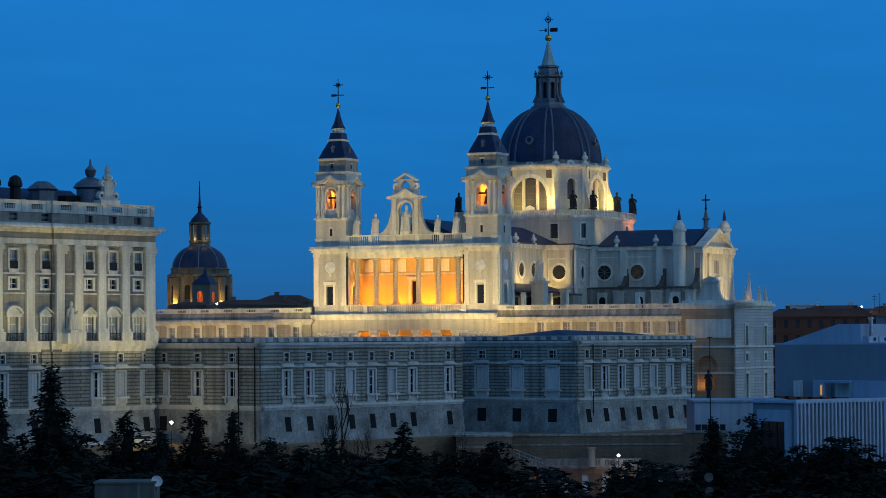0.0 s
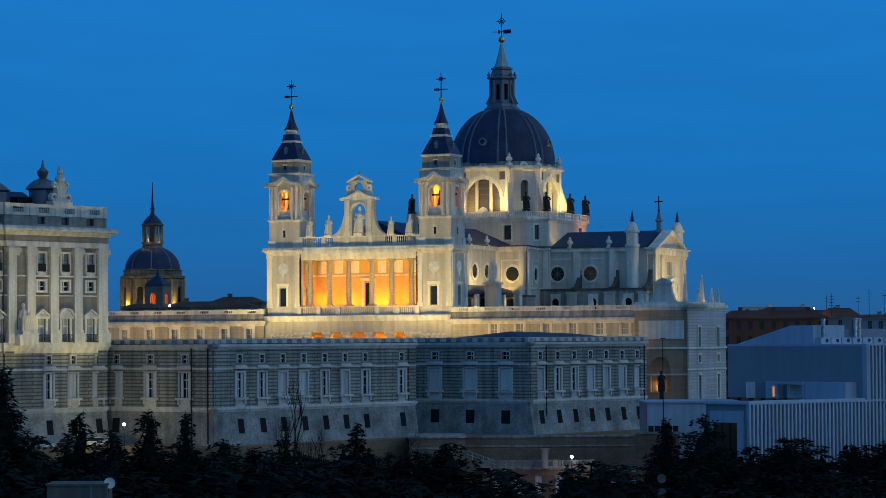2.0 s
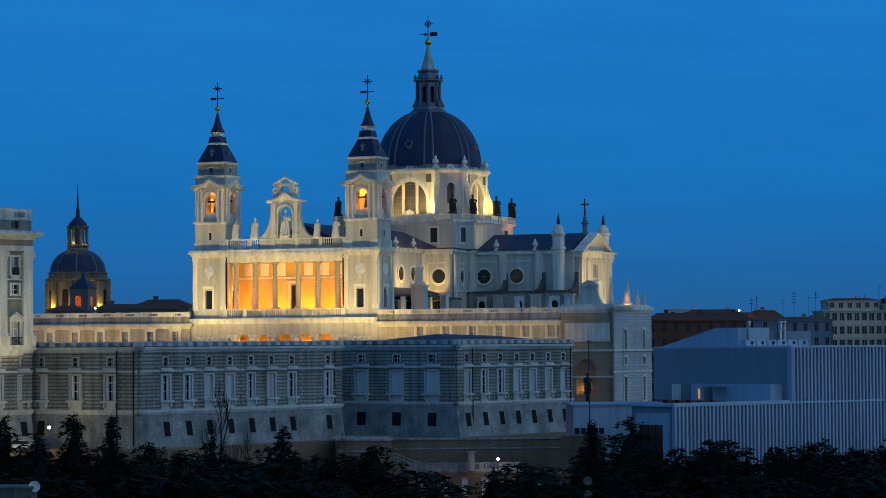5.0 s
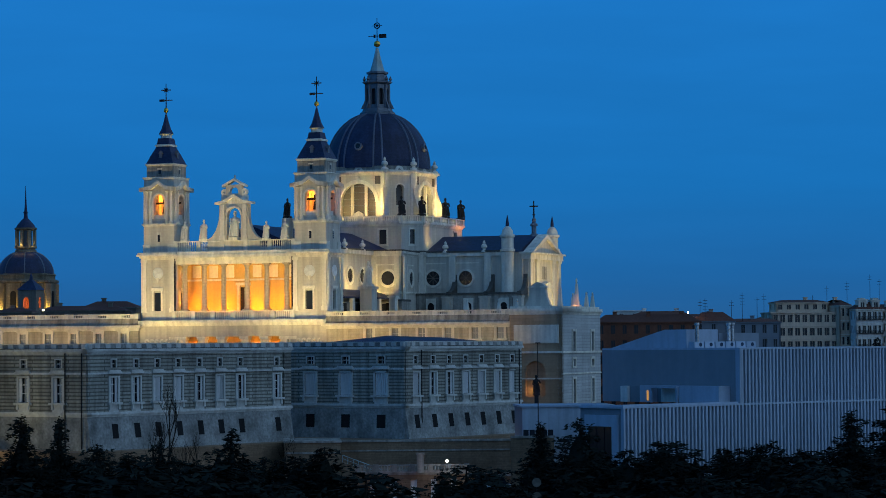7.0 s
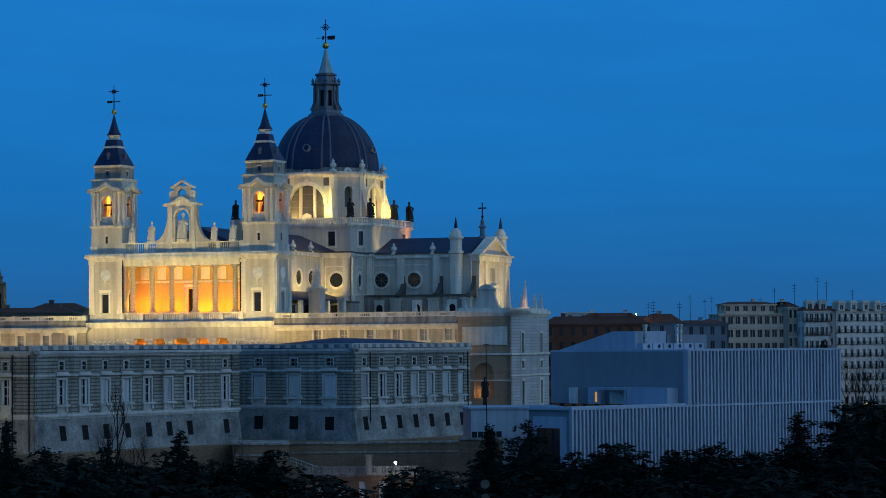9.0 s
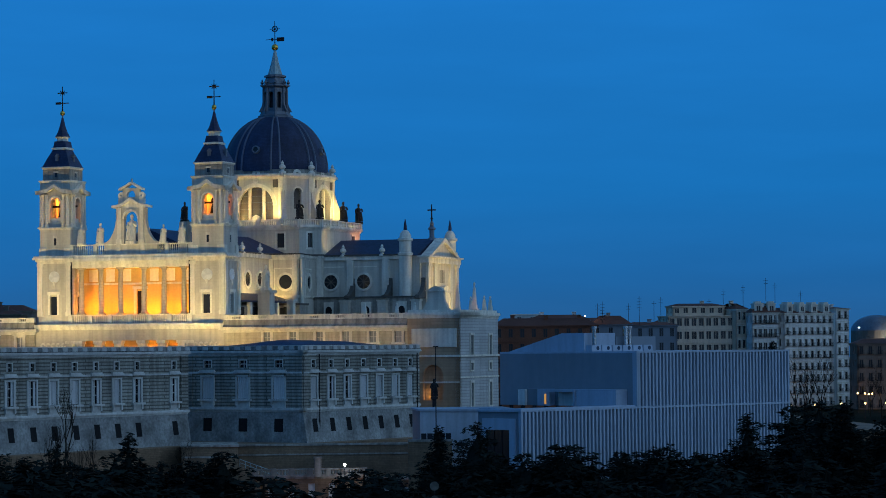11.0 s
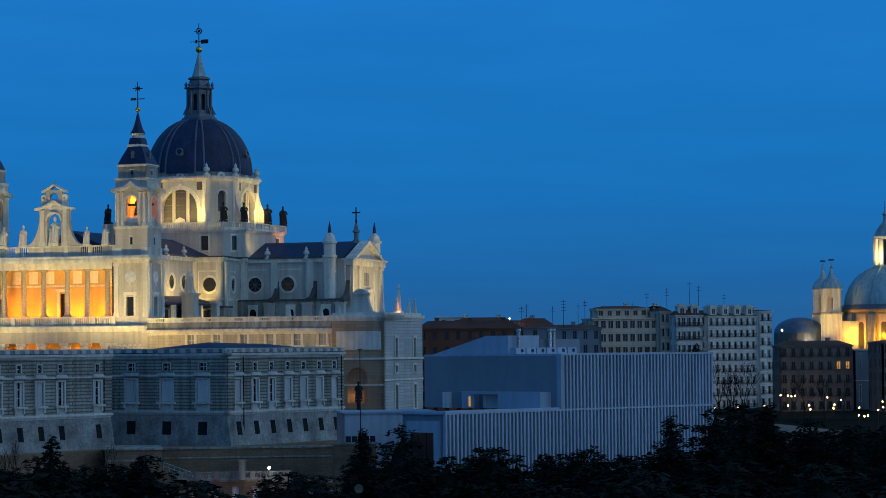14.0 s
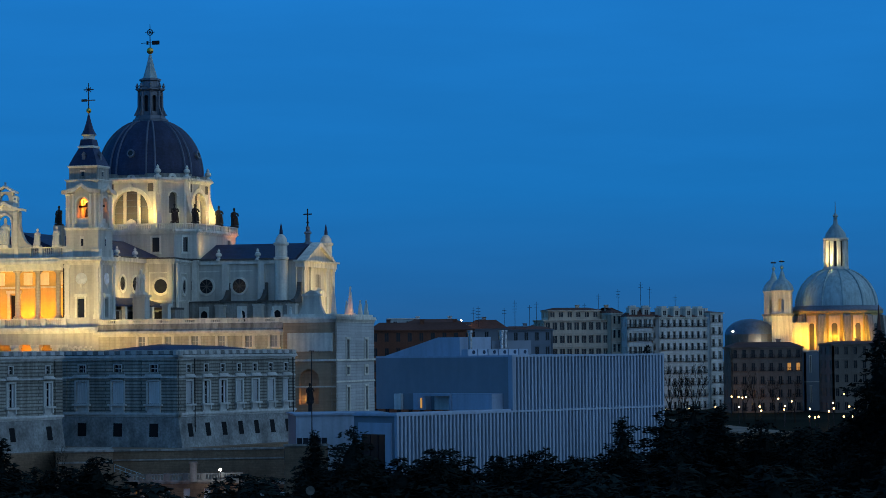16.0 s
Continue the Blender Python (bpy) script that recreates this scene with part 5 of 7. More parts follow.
def granite_face(parent, x0, x1, wins, ww, at=(0, 0, 0), turn=0.0, shut=(), quoins=True, top=True, low=True, out=0.9):
    """One granite front along x: attic lights, tall windows, string courses, battered base."""
    holes = []
    for x in wins:
        holes += [(x - ww * 0.6, x + ww * 0.6, ZG["attic0"], ZG["attic1"]), (x - ww, x + ww, ZG["win0"], ZG["win1"])]
    part("wall", pierced(x0, x1, ZG["s2"], ZG["top"], 0, 0.8, holes), GRANITE, parent, at=at, turn=turn)
    for i, x in enumerate(wins):
        granite_window(parent, x, ww, at, turn, "shut" if i in shut else "open")
        a = (at[0] + x * math.cos(radians(turn)), at[1] + x * math.sin(radians(turn)), ZG["attic0"])
        h = ZG["attic1"] - ZG["attic0"]
        w = part("attic_window", once(("aw", ww), lambda: Shape().box(-ww * 0.6 - 0.2, -ww * 0.6, -0.1, 0.1, 0, h).box(ww * 0.6, ww * 0.6 + 0.2, -0.1, 0.1, 0, h).box(-ww * 0.6 - 0.2, ww * 0.6 + 0.2, -0.12, 0.1, h, h + 0.2), "attic_window", GRANITE_TRIM), None, parent, at=a, turn=turn)
        part("pane", once(("ap", ww), lambda: Shape().box(-ww * 0.6, ww * 0.6, 0.4, 0.5, 0, h), "pane", GLASS), None, w)
        part("casement", once(("ac", ww), lambda: Shape().box(-0.05, 0.05, 0.3, 0.41, 0, h).box(-ww * 0.6, ww * 0.6, 0.3, 0.41, h * 0.45, h * 0.55), "casement", SHUTTER), None, w)
        part("apron", once(("apn", ww), lambda: Shape().box(-ww - 0.2, ww + 0.2, -0.12, 0.05, 0, 1.3), "apron", GRANITE_TRIM), None, parent, at=(a[0], a[1], ZG["s2"] + 0.3), turn=turn)
    part("string_course", Shape().box(x0, x1, -0.3, 0.05, ZG["s1"] + 0.02, ZG["s1"] + 0.34), GRANITE_TRIM, parent, at=at, turn=turn)
    part("string_course", cornice(x0, x1, 0, 0.8, ZG["s2"] - 0.5, ZG["s2"] + 0.3, 0.35), GRANITE_TRIM, parent, at=at, turn=turn)
    # battered base with low openings
    base = Shape()
    zb0, zb1 = 22.5, ZG["s2"] - 0.5
    base.slab_x([(-out, zb0), (0.8, zb0), (0.8, zb1), (0, zb1)], x0, x1)
    part("battered_base", base, GRANITE_PLAIN, parent, at=at, turn=turn)
    if low:
        for x in wins:
            f0 = (zb1 - ZG["low0"]) / (zb1 - zb0) * out
            f1 = (zb1 - ZG["low1"]) / (zb1 - zb0) * out
            s = Shape().slab_x([(-f0 - 0.03, ZG["low0"]), (-f0 + 0.3, ZG["low0"]), (-f1 + 0.3, ZG["low1"]), (-f1 - 0.03, ZG["low1"])], x - ww * 0.75, x + ww * 0.75)
            part("low_opening", s, DARK, parent, at=at, turn=turn)
    if top:
        part("main_cornice", cornice(x0, x1, 0, 1.0, ZG["top"] - 0.2, ZG["top"] + 0.7, 0.5), GRANITE_TRIM, parent, at=at, turn=turn)
        part("parapet", Shape().box(x0, x1, 0.1, 0.6, ZG["top"] + 0.7, ZG["par"] - 0.14), GRANITE_PLAIN, parent, at=at, turn=turn)
        part("coping", Shape().box(x0, x1, -0.02, 0.72, ZG["par"] - 0.14, ZG["par"]), GRANITE_TRIM, parent, at=at, turn=turn)
        part("flashing", Shape().box(x0, x1, -0.46, 0.1, ZG["top"] + 0.7, ZG["top"] + 0.8), IRON, parent, "dark metal flashing", at=at, turn=turn)
        n = int((x1 - x0) / 2.4)
        for i in range(n + 1):
            x = x0 + (x1 - x0) * i / n
            a = (at[0] + x * math.cos(radians(turn)), at[1] + x * math.sin(radians(turn)), ZG["top"] + 0.7)
            part("pedestal", once("gped", lambda: Shape().box(-0.6, 0.6, -0.1, 0.68, 0, ZG["par"] - ZG["top"] - 0.85), "pedestal", GRANITE_TRIM), None, parent, at=a, turn=turn)
    if quoins:
        for x in (x0, x1):
            sgn = 1 if x == x0 else -1
            part("corner_pier", Shape().box(min(x, x + sgn * 2.0), max(x, x + sgn * 2.0), -0.25, 0.1, ZG["s2"] + 0.3, ZG["top"] - 0.2), GRANITE, parent, at=at, turn=turn)


wing = thing("palace_wing", WING, "grey granite palace wing with battered base and shuttered windows", "palace wing")
wa1 = 52.55
granite_face(wing, 0, wa1, [6.37, 11.81, 17.06, 22.40, 27.84, 33.23, 38.71, 48.71], 0.95, shut=(2, 3, 5))
wn0 = -25.28
granite_face(wing, wn0, 0, [-22.91, -14.66, -6.48], 1.15, turn=-90, shut=(0,), out=0.3)
part("roof_slab", Shape().box(0.8, wa1, 0.8, 22, ZG["top"] - 0.5, ZG["top"] + 0.3), LEAD, wing)
part("end_wall", Shape().box(wa1 - 0.8, wa1, 0.8, 22, 22.5, ZG["top"]), GRANITE, wing)
for yy in (0.4, 4.2):
    part("downpipe", Shape().beam((-0.5, -0.35, 23), (-0.5, -0.35, ZG["top"]), 0.12), IRON, wing, turn=-90, at=(0, yy, 0))

armory = thing("palace_block", ARM, "grey granite palace block with low slate roof and closed white shutters", "palace wing")
ar1 = 37.07
granite_face(armory, 0, ar1, [3.15, 8.53, 13.65, 18.85, 23.96, 29.14, 34.21], 0.95, shut=(0, 3, 4, 5, 6))
ar0 = -27.94
granite_face(armory, ar0, 0, [-22.29, -13.89, -5.54], 1.35, turn=-90, shut=(0, 1, 2), out=0.25)
rz = ZG["par"]
part("hip_roof", Shape().add([(2, 2, rz - 0.6), (ar1 - 1, 2, rz - 0.6), (ar1 - 1, -ar0 - 2, rz - 0.6), (2, -ar0 - 2, rz - 0.6), (10, 12, rz + 1.1), (ar1 - 8, 12, rz + 0.7)], [(0, 1, 5, 4), (1, 2, 5), (2, 3, 4, 5), (3, 0, 4), (3, 2, 1, 0)]), SLATE, armory, "low dark slate hipped roof")
part("roof_slab", Shape().box(0.8, ar1, 0.8, -ar0 - 1, ZG["top"] - 0.5, ZG["top"] + 0.3), LEAD, armory)
part("end_wall", Shape().box(ar1 - 0.8, ar1, 0.8, -ar0, 22.5, ZG["top"]), GRANITE, armory)
for x in (4.6, ar1 - 0.9):
    part("downpipe", Shape().beam((x, -0.35, 23), (x, -0.35, ZG["top"]), 0.11), IRON, armory)

# ---- palace ----
palace = thing("royal_palace", PAL, "floodlit white stone palace with giant pilasters, balustrade and roof statues", "palace")
pxl = -23.04
PB = 0.55
granite_face(palace, pxl, 0, [-13.30, -7.78, -2.02], 0.95, shut=(1, 2), top=False)
granite_face(palace, pxl - 70, pxl, [pxl - 3.5 - 6.7 * i for i in range(8)], 0.95, at=(0, PB, 0), shut=(0, 2, 3), top=False)
zp = {k: v for k, v in (("floor", 39.98), ("ped", 41.12), ("d1", 43.59), ("d2", 45.59), ("q0", 48.73), ("q1", 50.25),
      ("t0", 51.86), ("t1", 54.91), ("cap", 55.00), ("arch", 55.96), ("fr", 57.86), ("cor", 59.38), ("ped2", 61.19), ("bal", 62.53))}


def palace_bay(parent, x, at, curved=False):
    """One bay: balcony door with pediment, square mezzanine light, upper window."""
    ax = (at[0] + x, at[1], 0)
    hd = zp["d2"] - zp["ped"]
    w = part("tall_window", once("pw1", lambda: Shape().box(-1.35, -0.95, -0.25, 0.1, zp["ped"] - 1.2, zp["d2"] - 1.6).box(0.95, 1.35, -0.25, 0.1, zp["ped"] - 1.2, zp["d2"] - 1.6).box(-1.6, 1.6, -0.45, 0.1, zp["d2"] - 1.6, zp["d2"] - 1.1), "tall_window", PAL_TRIM), None, parent, at=ax)
    zd = zp["d2"] - 1.1
    if curved:
        bow = [(1.8 * math.cos(radians(a)), zd + 1.35 * math.sin(radians(a))) for a in range(0, 181, 15)]
        part("pediment", once("pw2c", lambda: Shape().slab(bow + [(1.4 * math.cos(radians(a)), zd + 1.0 * math.sin(radians(a))) for a in range(180, -1, -15)], -0.6, 0.1).slab([(x * 0.75, zd + (z - zd) * 0.7) for x, z in bow], -0.2, 0.1), "pediment", PAL_TRIM), None, w, "curved pediment")
    else:
        part("pediment", once("pw2", lambda: Shape().slab([(-1.8, zd), (0, zd + 1.2), (0, zd + 0.85), (-1.3, zd)][::-1], -0.6, 0.1).slab([(1.8, zd), (1.3, zd), (0, zd + 0.85), (0, zd + 1.2)][::-1], -0.6, 0.1).slab([(-1.3, zd), (1.3, zd), (0, zd + 0.85)], -0.2, 0.1), "pediment", PAL_TRIM), None, w, "triangular pediment")
    part("pane", once("pw3", lambda: Shape().box(-0.95, 0.95, 0.4, 0.5, zp["floor"], zp["d2"] - 1.6), "pane", CURTAIN), None, w)
    part("casement", once("pw4", lambda: Shape().box(-0.08, 0.08, 0.28, 0.41, zp["floor"], zp["d2"] - 1.6).box(-0.95, -0.8, 0.28, 0.41, zp["floor"], zp["d2"] - 1.6).box(0.8, 0.95, 0.28, 0.41, zp["floor"], zp["d2"] - 1.6).box(-0.95, 0.95, 0.28, 0.41, zp["d2"] - 2.9, zp["d2"] - 2.7), "casement", SHUTTER), None, w)
    part("railing", once("pw5", railing_shape, "railing", IRON), None, w, "black iron balcony railing")
    m = part("square_window", once("pm1", lambda: Shape().box(-1.25, -0.75, -0.2, 0.1, zp["q0"], zp["q1"]).box(0.75, 1.25, -0.2, 0.1, zp["q0"], zp["q1"]).box(-1.25, 1.25, -0.2, 0.1, zp["q1"], zp["q1"] + 0.35).box(-1.25, 1.25, -0.2, 0.1, zp["q0"] - 0.35, zp["q0"]), "square_window", PAL_TRIM), None, parent, at=ax)
    part("pane", once("pm2", lambda: Shape().box(-0.75, 0.75, 0.4, 0.5, zp["q0"], zp["q1"]), "pane", GLASS), None, m)
    part("casement", once("pm3", lambda: Shape().box(-0.07, 0.07, 0.3, 0.41, zp["q0"], zp["q1"]).box(-0.75, 0.75, 0.3, 0.41, zp["q0"] + 0.6, zp["q0"] + 0.75), "casement", SHUTTER), None, m)
    u = part("upper_window", once("pu1", lambda: Shape().box(-1.2, -0.8, -0.2, 0.1, zp["t0"], zp["t1"]).box(0.8, 1.2, -0.2, 0.1, zp["t0"], zp["t1"]).box(-1.2, 1.2, -0.2, 0.1, zp["t1"], zp["t1"] + 0.35).slab([(-1.2, zp["t0"]), (-0.9, zp["t0"] - 0.6), (0, zp["t0"] - 0.9), (0.9, zp["t0"] - 0.6), (1.2, zp["t0"])], -0.25, 0.1), "upper_window", PAL_TRIM), None, parent, at=ax)
    part("pane", once("pu2", lambda: Shape().box(-0.8, 0.8, 0.4, 0.5, zp["t0"], zp["t1"]), "pane", CURTAIN), None, u)
    part("casement", once("pu3", lambda: Shape().box(-0.07, 0.07, 0.3, 0.41, zp["t0"], zp["t1"]).box(-0.8, 0.8, 0.3, 0.41, zp["t0"] + 1.6, zp["t0"] + 1.75), "casement", SHUTTER), None, u)
    part("railing", once("pu4", lambda: Shape().box(-0.9, 0.9, -0.3, -0.24, zp["t0"] + 0.1, zp["t0"] + 0.2).box(-0.9, 0.9, -0.3, -0.24, zp["t0"] + 1.2, zp["t0"] + 1.3).box(-0.85, 0.85, -0.28, -0.26, zp["t0"] + 0.1, zp["t0"] + 1.25), "railing", IRON), None, u)


def railing_shape():
    s = Shape().box(-1.7, 1.7, -0.62, -0.55, zp["floor"] + 1.3, zp["floor"] + 1.4).box(-1.7, 1.7, -0.62, -0.55, zp["floor"] + 0.1, zp["floor"] + 0.2)
    for i in range(18):
        s.box(-1.68 + i * 0.196, -1.62 + i * 0.196, -0.6, -0.57, zp["floor"] + 0.1, zp["floor"] + 1.4)
    return s


def pilaster(parent, x, at):
    h0, h1 = zp["floor"], zp["arch"]
    me = once("pil", lambda: Shape().box(-1.25, 1.25, -0.85, 0.1, h0, h0 + 1.6).box(-1.0, 1.0, -0.65, 0.1, h0 + 1.6, h0 + 2.1).box(-0.88, 0.88, -0.5, 0.1, h0 + 2.1, h1 - 1.5).box(-0.98, 0.98, -0.6, 0.1, h1 - 1.5, h1 - 1.0).box(-1.2, 1.2, -0.8, 0.1, h1 - 1.0, h1 - 0.3).box(-1.05, 1.05, -0.7, 0.1, h1 - 0.3, h1), "pilaster", PAL_TRIM)
    part("pilaster", me, None, parent, at=(at[0] + x, at[1], 0))


def palace_front(parent, x0, x1, bays, pils, at):
    holes = []
    for x in bays:
        holes += [(x - 0.95, x + 0.95, zp["floor"], zp["d2"] - 1.6), (x - 0.75, x + 0.75, zp["q0"], zp["q1"]), (x - 0.8, x + 0.8, zp["t0"], zp["t1"])]
    part("wall", pierced(x0, x1, ZG["top"] - 0.2, zp["arch"], 0, 0.9, holes), PAL_WALL, parent, at=at)
    for i, x in enumerate(bays):
        palace_bay(parent, x, at, curved=i % 2 == 1)
    for x in pils:
        pilaster(parent, x, at)
    part("base_ledge", cornice(x0, x1, 0, 0.9, ZG["top"] - 0.6, zp["floor"] + 0.1, 0.6), PAL_TRIM, parent, at=at)
    part("architrave", Shape().box(x0, x1, -0.6, 0.9, zp["arch"], zp["arch"] + 0.9), PAL_TRIM, parent, at=at)
    part("frieze", Shape().box(x0, x1, -0.5, 0.9, zp["arch"] + 0.9, zp["fr"]), PAL_WALL, parent, at=at)
    part("cornice", cornice(x0, x1, -0.5, 1.4, zp["fr"], zp["cor"], 1.3), PAL_TRIM, parent, at=at)
    part("attic_base", pierced(x0, x1, zp["cor"], zp["ped2"], -0.1, 0.9, [(x - 0.9, x + 0.9, zp["cor"] + 0.4, zp["ped2"] - 0.2) for x in bays]), PAL_WALL, parent, at=at)
    for x in bays:
        part("attic_light", Shape().box(x - 0.9, x + 0.9, 0.4, 0.5, zp["cor"] + 0.4, zp["ped2"] - 0.2), GLASS, parent, at=at)
    part("mid_ledge", Shape().box(x0, x1, -0.3, 0.9, zp["q1"] + 0.75, zp["q1"] + 1.0).box(x0, x1, -0.25, 0.9, zp["q0"] - 0.95, zp["q0"] - 0.75), PAL_TRIM, parent, at=at)
    grille_parapet(parent, x0, x1, -0.2, zp["ped2"], zp["bal"] + 0.6, PAL_TRIM, pitch=5.6, wide=2.4, at=at)
    part("blocking", Shape().box(x0, x1, 0.5, 0.9, zp["ped2"], zp["bal"] - 0.2), PAL_WALL, parent, at=at)


pb = [-14.91, -9.54, -3.80]
pm = [-21.55, -17.43, -12.24, -6.82, -1.29, -0.9]
palace_front(palace, pxl, 0, pb, pm, (0, 0, 0))
lb = [-24.02 - 6.9 * i for i in range(9)]
palace_front(palace, pxl - 70, pxl, lb, [x + 3.4 for x in lb] , (0, PB, 0))
part("pavilion_return", Shape().box(pxl, pxl + 0.9, 0, PB + 0.5, ZG["top"], zp["arch"]), PAL_WALL, palace)
part("side_wall", Shape().box(-0.9, 0, 0.9, 24, 22.5, zp["ped2"]), PAL_WALL, palace)
part("roof_slab", Shape().box(pxl - 70, -0.9, 0.9, 24, zp["ped2"] - 1.0, zp["ped2"] - 0.6), LEAD, palace)
part("roof", Shape().slab_x([(3, zp["ped2"]), (22, zp["ped2"]), (14, zp["ped2"] + 4.6), (11, zp["ped2"] + 4.6)], pxl - 66, pxl + 14), SLATE, palace, "dark slate hipped roof")
zr = zp["bal"]
part("roof_turret", Shape().turned([(2.2, zr), (2.2, zr + 2.6), (2.7, zr + 2.9), (2.0, zr + 3.5), (1.0, zr + 4.2)], 10, -19.81, 6), LEAD, palace)
cup = part("cupola", Shape().turned([(2.4, zr - 1), (2.4, zr + 3.2), (3.0, zr + 3.5), (2.6, zr + 4.1), (1.6, zr + 4.9), (0.6, zr + 5.3), (0.9, zr + 5.9), (1.0, zr + 6.5), (0.3, zr + 7.2), (0.1, zr + 8.4)], 12, -9.93, 5), LEAD, palace, "small dark lead cupola", smooth=True)
for u in (-1, 1):
    part("chimney", Shape().turned([(0.9, zr - 1), (0.9, zr + 3.0), (1.2, zr + 3.2), (1.2, zr + 3.7), (0.9, zr + 4.6), (0.3, zr + 5.0)], 10, -28.04 + u * 2.3, 6), IRON, palace)
part("chimney", Shape().box(-13.51 - 2, -13.51 + 2, 5, 7, zr - 1, zr + 2.0), IRON, palace)
tx = -10.28
tr = Shape().box(tx - 2.2, tx + 2.2, -0.4, 1.4, zr + 0.3, zr + 1.2).slab([(tx - 1.5, zr + 1.2), (tx + 1.5, zr + 1.2), (tx + 0.9, zr + 2.2), (tx + 1.15, zr + 3.6), (tx + 0.6, zr + 4.6), (tx - 0.6, zr + 4.6), (tx - 1.15, zr + 3.6), (tx - 0.9, zr + 2.2)], -0.1, 0.9)
for sx in (-1, 1):
    for q in (ring(tx + sx * 1.6, zr + 1.9, 0.3, 0.75, 0.0, 0.8, 10), ring(tx + sx * 1.3, zr + 4.0, 0.15, 0.5, 0.0, 0.8, 10)):
        tr.add(q.v, q.f)
part("heraldic_crest", tr.turned([(0.75, zr + 4.6), (0.9, zr + 5.1), (0.45, zr + 5.6), (0.5, zr + 6.3), (0.15, zr + 7.2)], 8, tx, 0.4), PAL_TRIM, palace, "carved stone crest over the balustrade")
statue(PAL, -19.92, -1.2, zp["floor"] + 1.4, 5.2, PAL_TRIM, "pale stone statue at the palace corner", turn=0)
part("statue_plinth", Shape().box(-1.6, 1.6, -2.2, 0, zp["floor"] - 0.4, zp["floor"] + 1.4), PAL_TRIM, palace, at=(-19.92, 0, 0))

# ---- museum ----
museum = thing("museum", MUS, "modern museum with pale vertical concrete fins over stacked volumes", "museum")
m1 = 26.34
m2 = 64.85
mz1, mz2 = 30.26, 39.03
mb = 30.59
ml = 9.52
# sheet whose dark colour stands in for the shade between the fins
part("lower_recess", Shape().box(0.5, m2 - 0.3, 0.7, 0.9, 8, mz1 - 0.3).box(m1 + 0.4, m2 - 0.3, 0.7, 0.9, mz1, mz2 - 0.3), SHADE, museum, "dark sheet painted as the shade behind the fins")
part("lower_volume", Shape().box(0.3, m2 - 0.3, 0.9, ml, 8, mz1 - 0.3), PLASTER, museum)
part("lower_roof", Shape().box(0, m2, 0, ml, mz1 - 0.3, mz1), CONCRETE, museum)
part("upper_volume", Shape().box(m1, m2 - 0.3, 0.9, mb, mz1, mz2 - 0.3), PLASTER, museum, "smooth grey-blue rendered upper volume")
part("upper_roof_edge", Shape().box(m1, m2, 0, mb, mz2 - 0.3, mz2), CONCRETE, museum)
fin_lo = once("fin_lo", lambda: Shape().box(-0.19, 0.19, 0, 0.6, 8, mz1 - 0.3), "fin", CONCRETE)
fin_hi = once("fin_hi", lambda: Shape().box(-0.19, 0.19, 0, 0.6, mz1, mz2 - 0.3), "fin", CONCRETE)
nf = 77
for i in range(nf + 1):
    x = 0.27 + (m2 - 0.54) * i / nf
    part("fin", fin_lo, None, museum, at=(x, 0, 0))
    if x > m1:
        part("fin", fin_hi, None, museum, at=(x, 0, 0))
part("end_fin", Shape().box(m1, m1 + 0.5, 0, 0.95, mz1, mz2 - 0.3), CONCRETE, museum)
part("entrance_panel", pierced(-8.4, -1.3, 8, mz1 - 1.3, -0.25, 0.05, [(-7.6, -2.6, 8, 27.2)]), CONCRETE, museum, "pale panel round the glazed entrance", at=(0.3, 0, 0), turn=-90)
part("entrance_glass", Shape().box(-7.6, -2.6, -0.1, -0.02, 8, 27.2), GLASS, museum, "dark entrance glazing", at=(0.3, 0, 0), turn=-90)
for i in range(4):
    part("mullion", Shape().box(-0.06, 0.06, -0.2, -0.1, 8, 27.2), IRON, museum, at=(0.3, 2.6 + 1.66 * i, 0), turn=-90)
ty0, ty1 = 2.1, 10.75
tw = m1 - 0.05
part("terrace_box", Shape().box(tw - 2.6, tw, ty0, ty1, mz1, mz1 + 2.7), CONCRETE, museum, "pale low terrace volume")
ty2, ty3 = 10.9, 17.0
part("terrace_canopy", Shape().box(tw - 3.0, tw, ty2, ty3, mz1 + 2.3, mz1 + 2.7).box(tw - 2.8, tw - 2.5, ty2, ty2 + 0.4, mz1, mz1 + 2.3).box(tw - 2.8, tw - 2.5, ty3 - 0.4, ty3, mz1, mz1 + 2.3), CONCRETE, museum, "flat pale canopy over a terrace recess")
part("recess_wall", Shape().box(tw - 0.15, tw, ty2, ty3, mz1, mz1 + 2.3), WHITE_R, museum, "pale wall at the back of the terrace recess")
part("terrace_box", Shape().box(tw - 1.6, tw, ty3 + 1.0, 20.4, mz1, mz1 + 2.7), CONCRETE, museum)
part("terrace_box", Shape().box(tw - 0.9, tw, 20.4, 23.4, mz1, mz1 + 2.7), PLASTER, museum)
part("terrace_box", Shape().box(tw - 1.4, tw, 23.4, 25.0, mz1, mz1 + 2.6), WHITE_R, museum, "small white terrace box")
part("terrace_parapet", Shape().box(0.4, m1, 0.4, 0.8, mz1, mz1 + 0.25).box(0.4, 0.8, 0.8, ml, mz1, mz1 + 0.25), CONCRETE, museum)
part("lit_slot", Shape().box(tw - 1.75, tw - 1.6, ty3 + 1.4, ty3 + 1.7, mz1 + 0.3, mz1 + 1.9), WINDOW_LIT, museum, "narrow warmly lit slot")
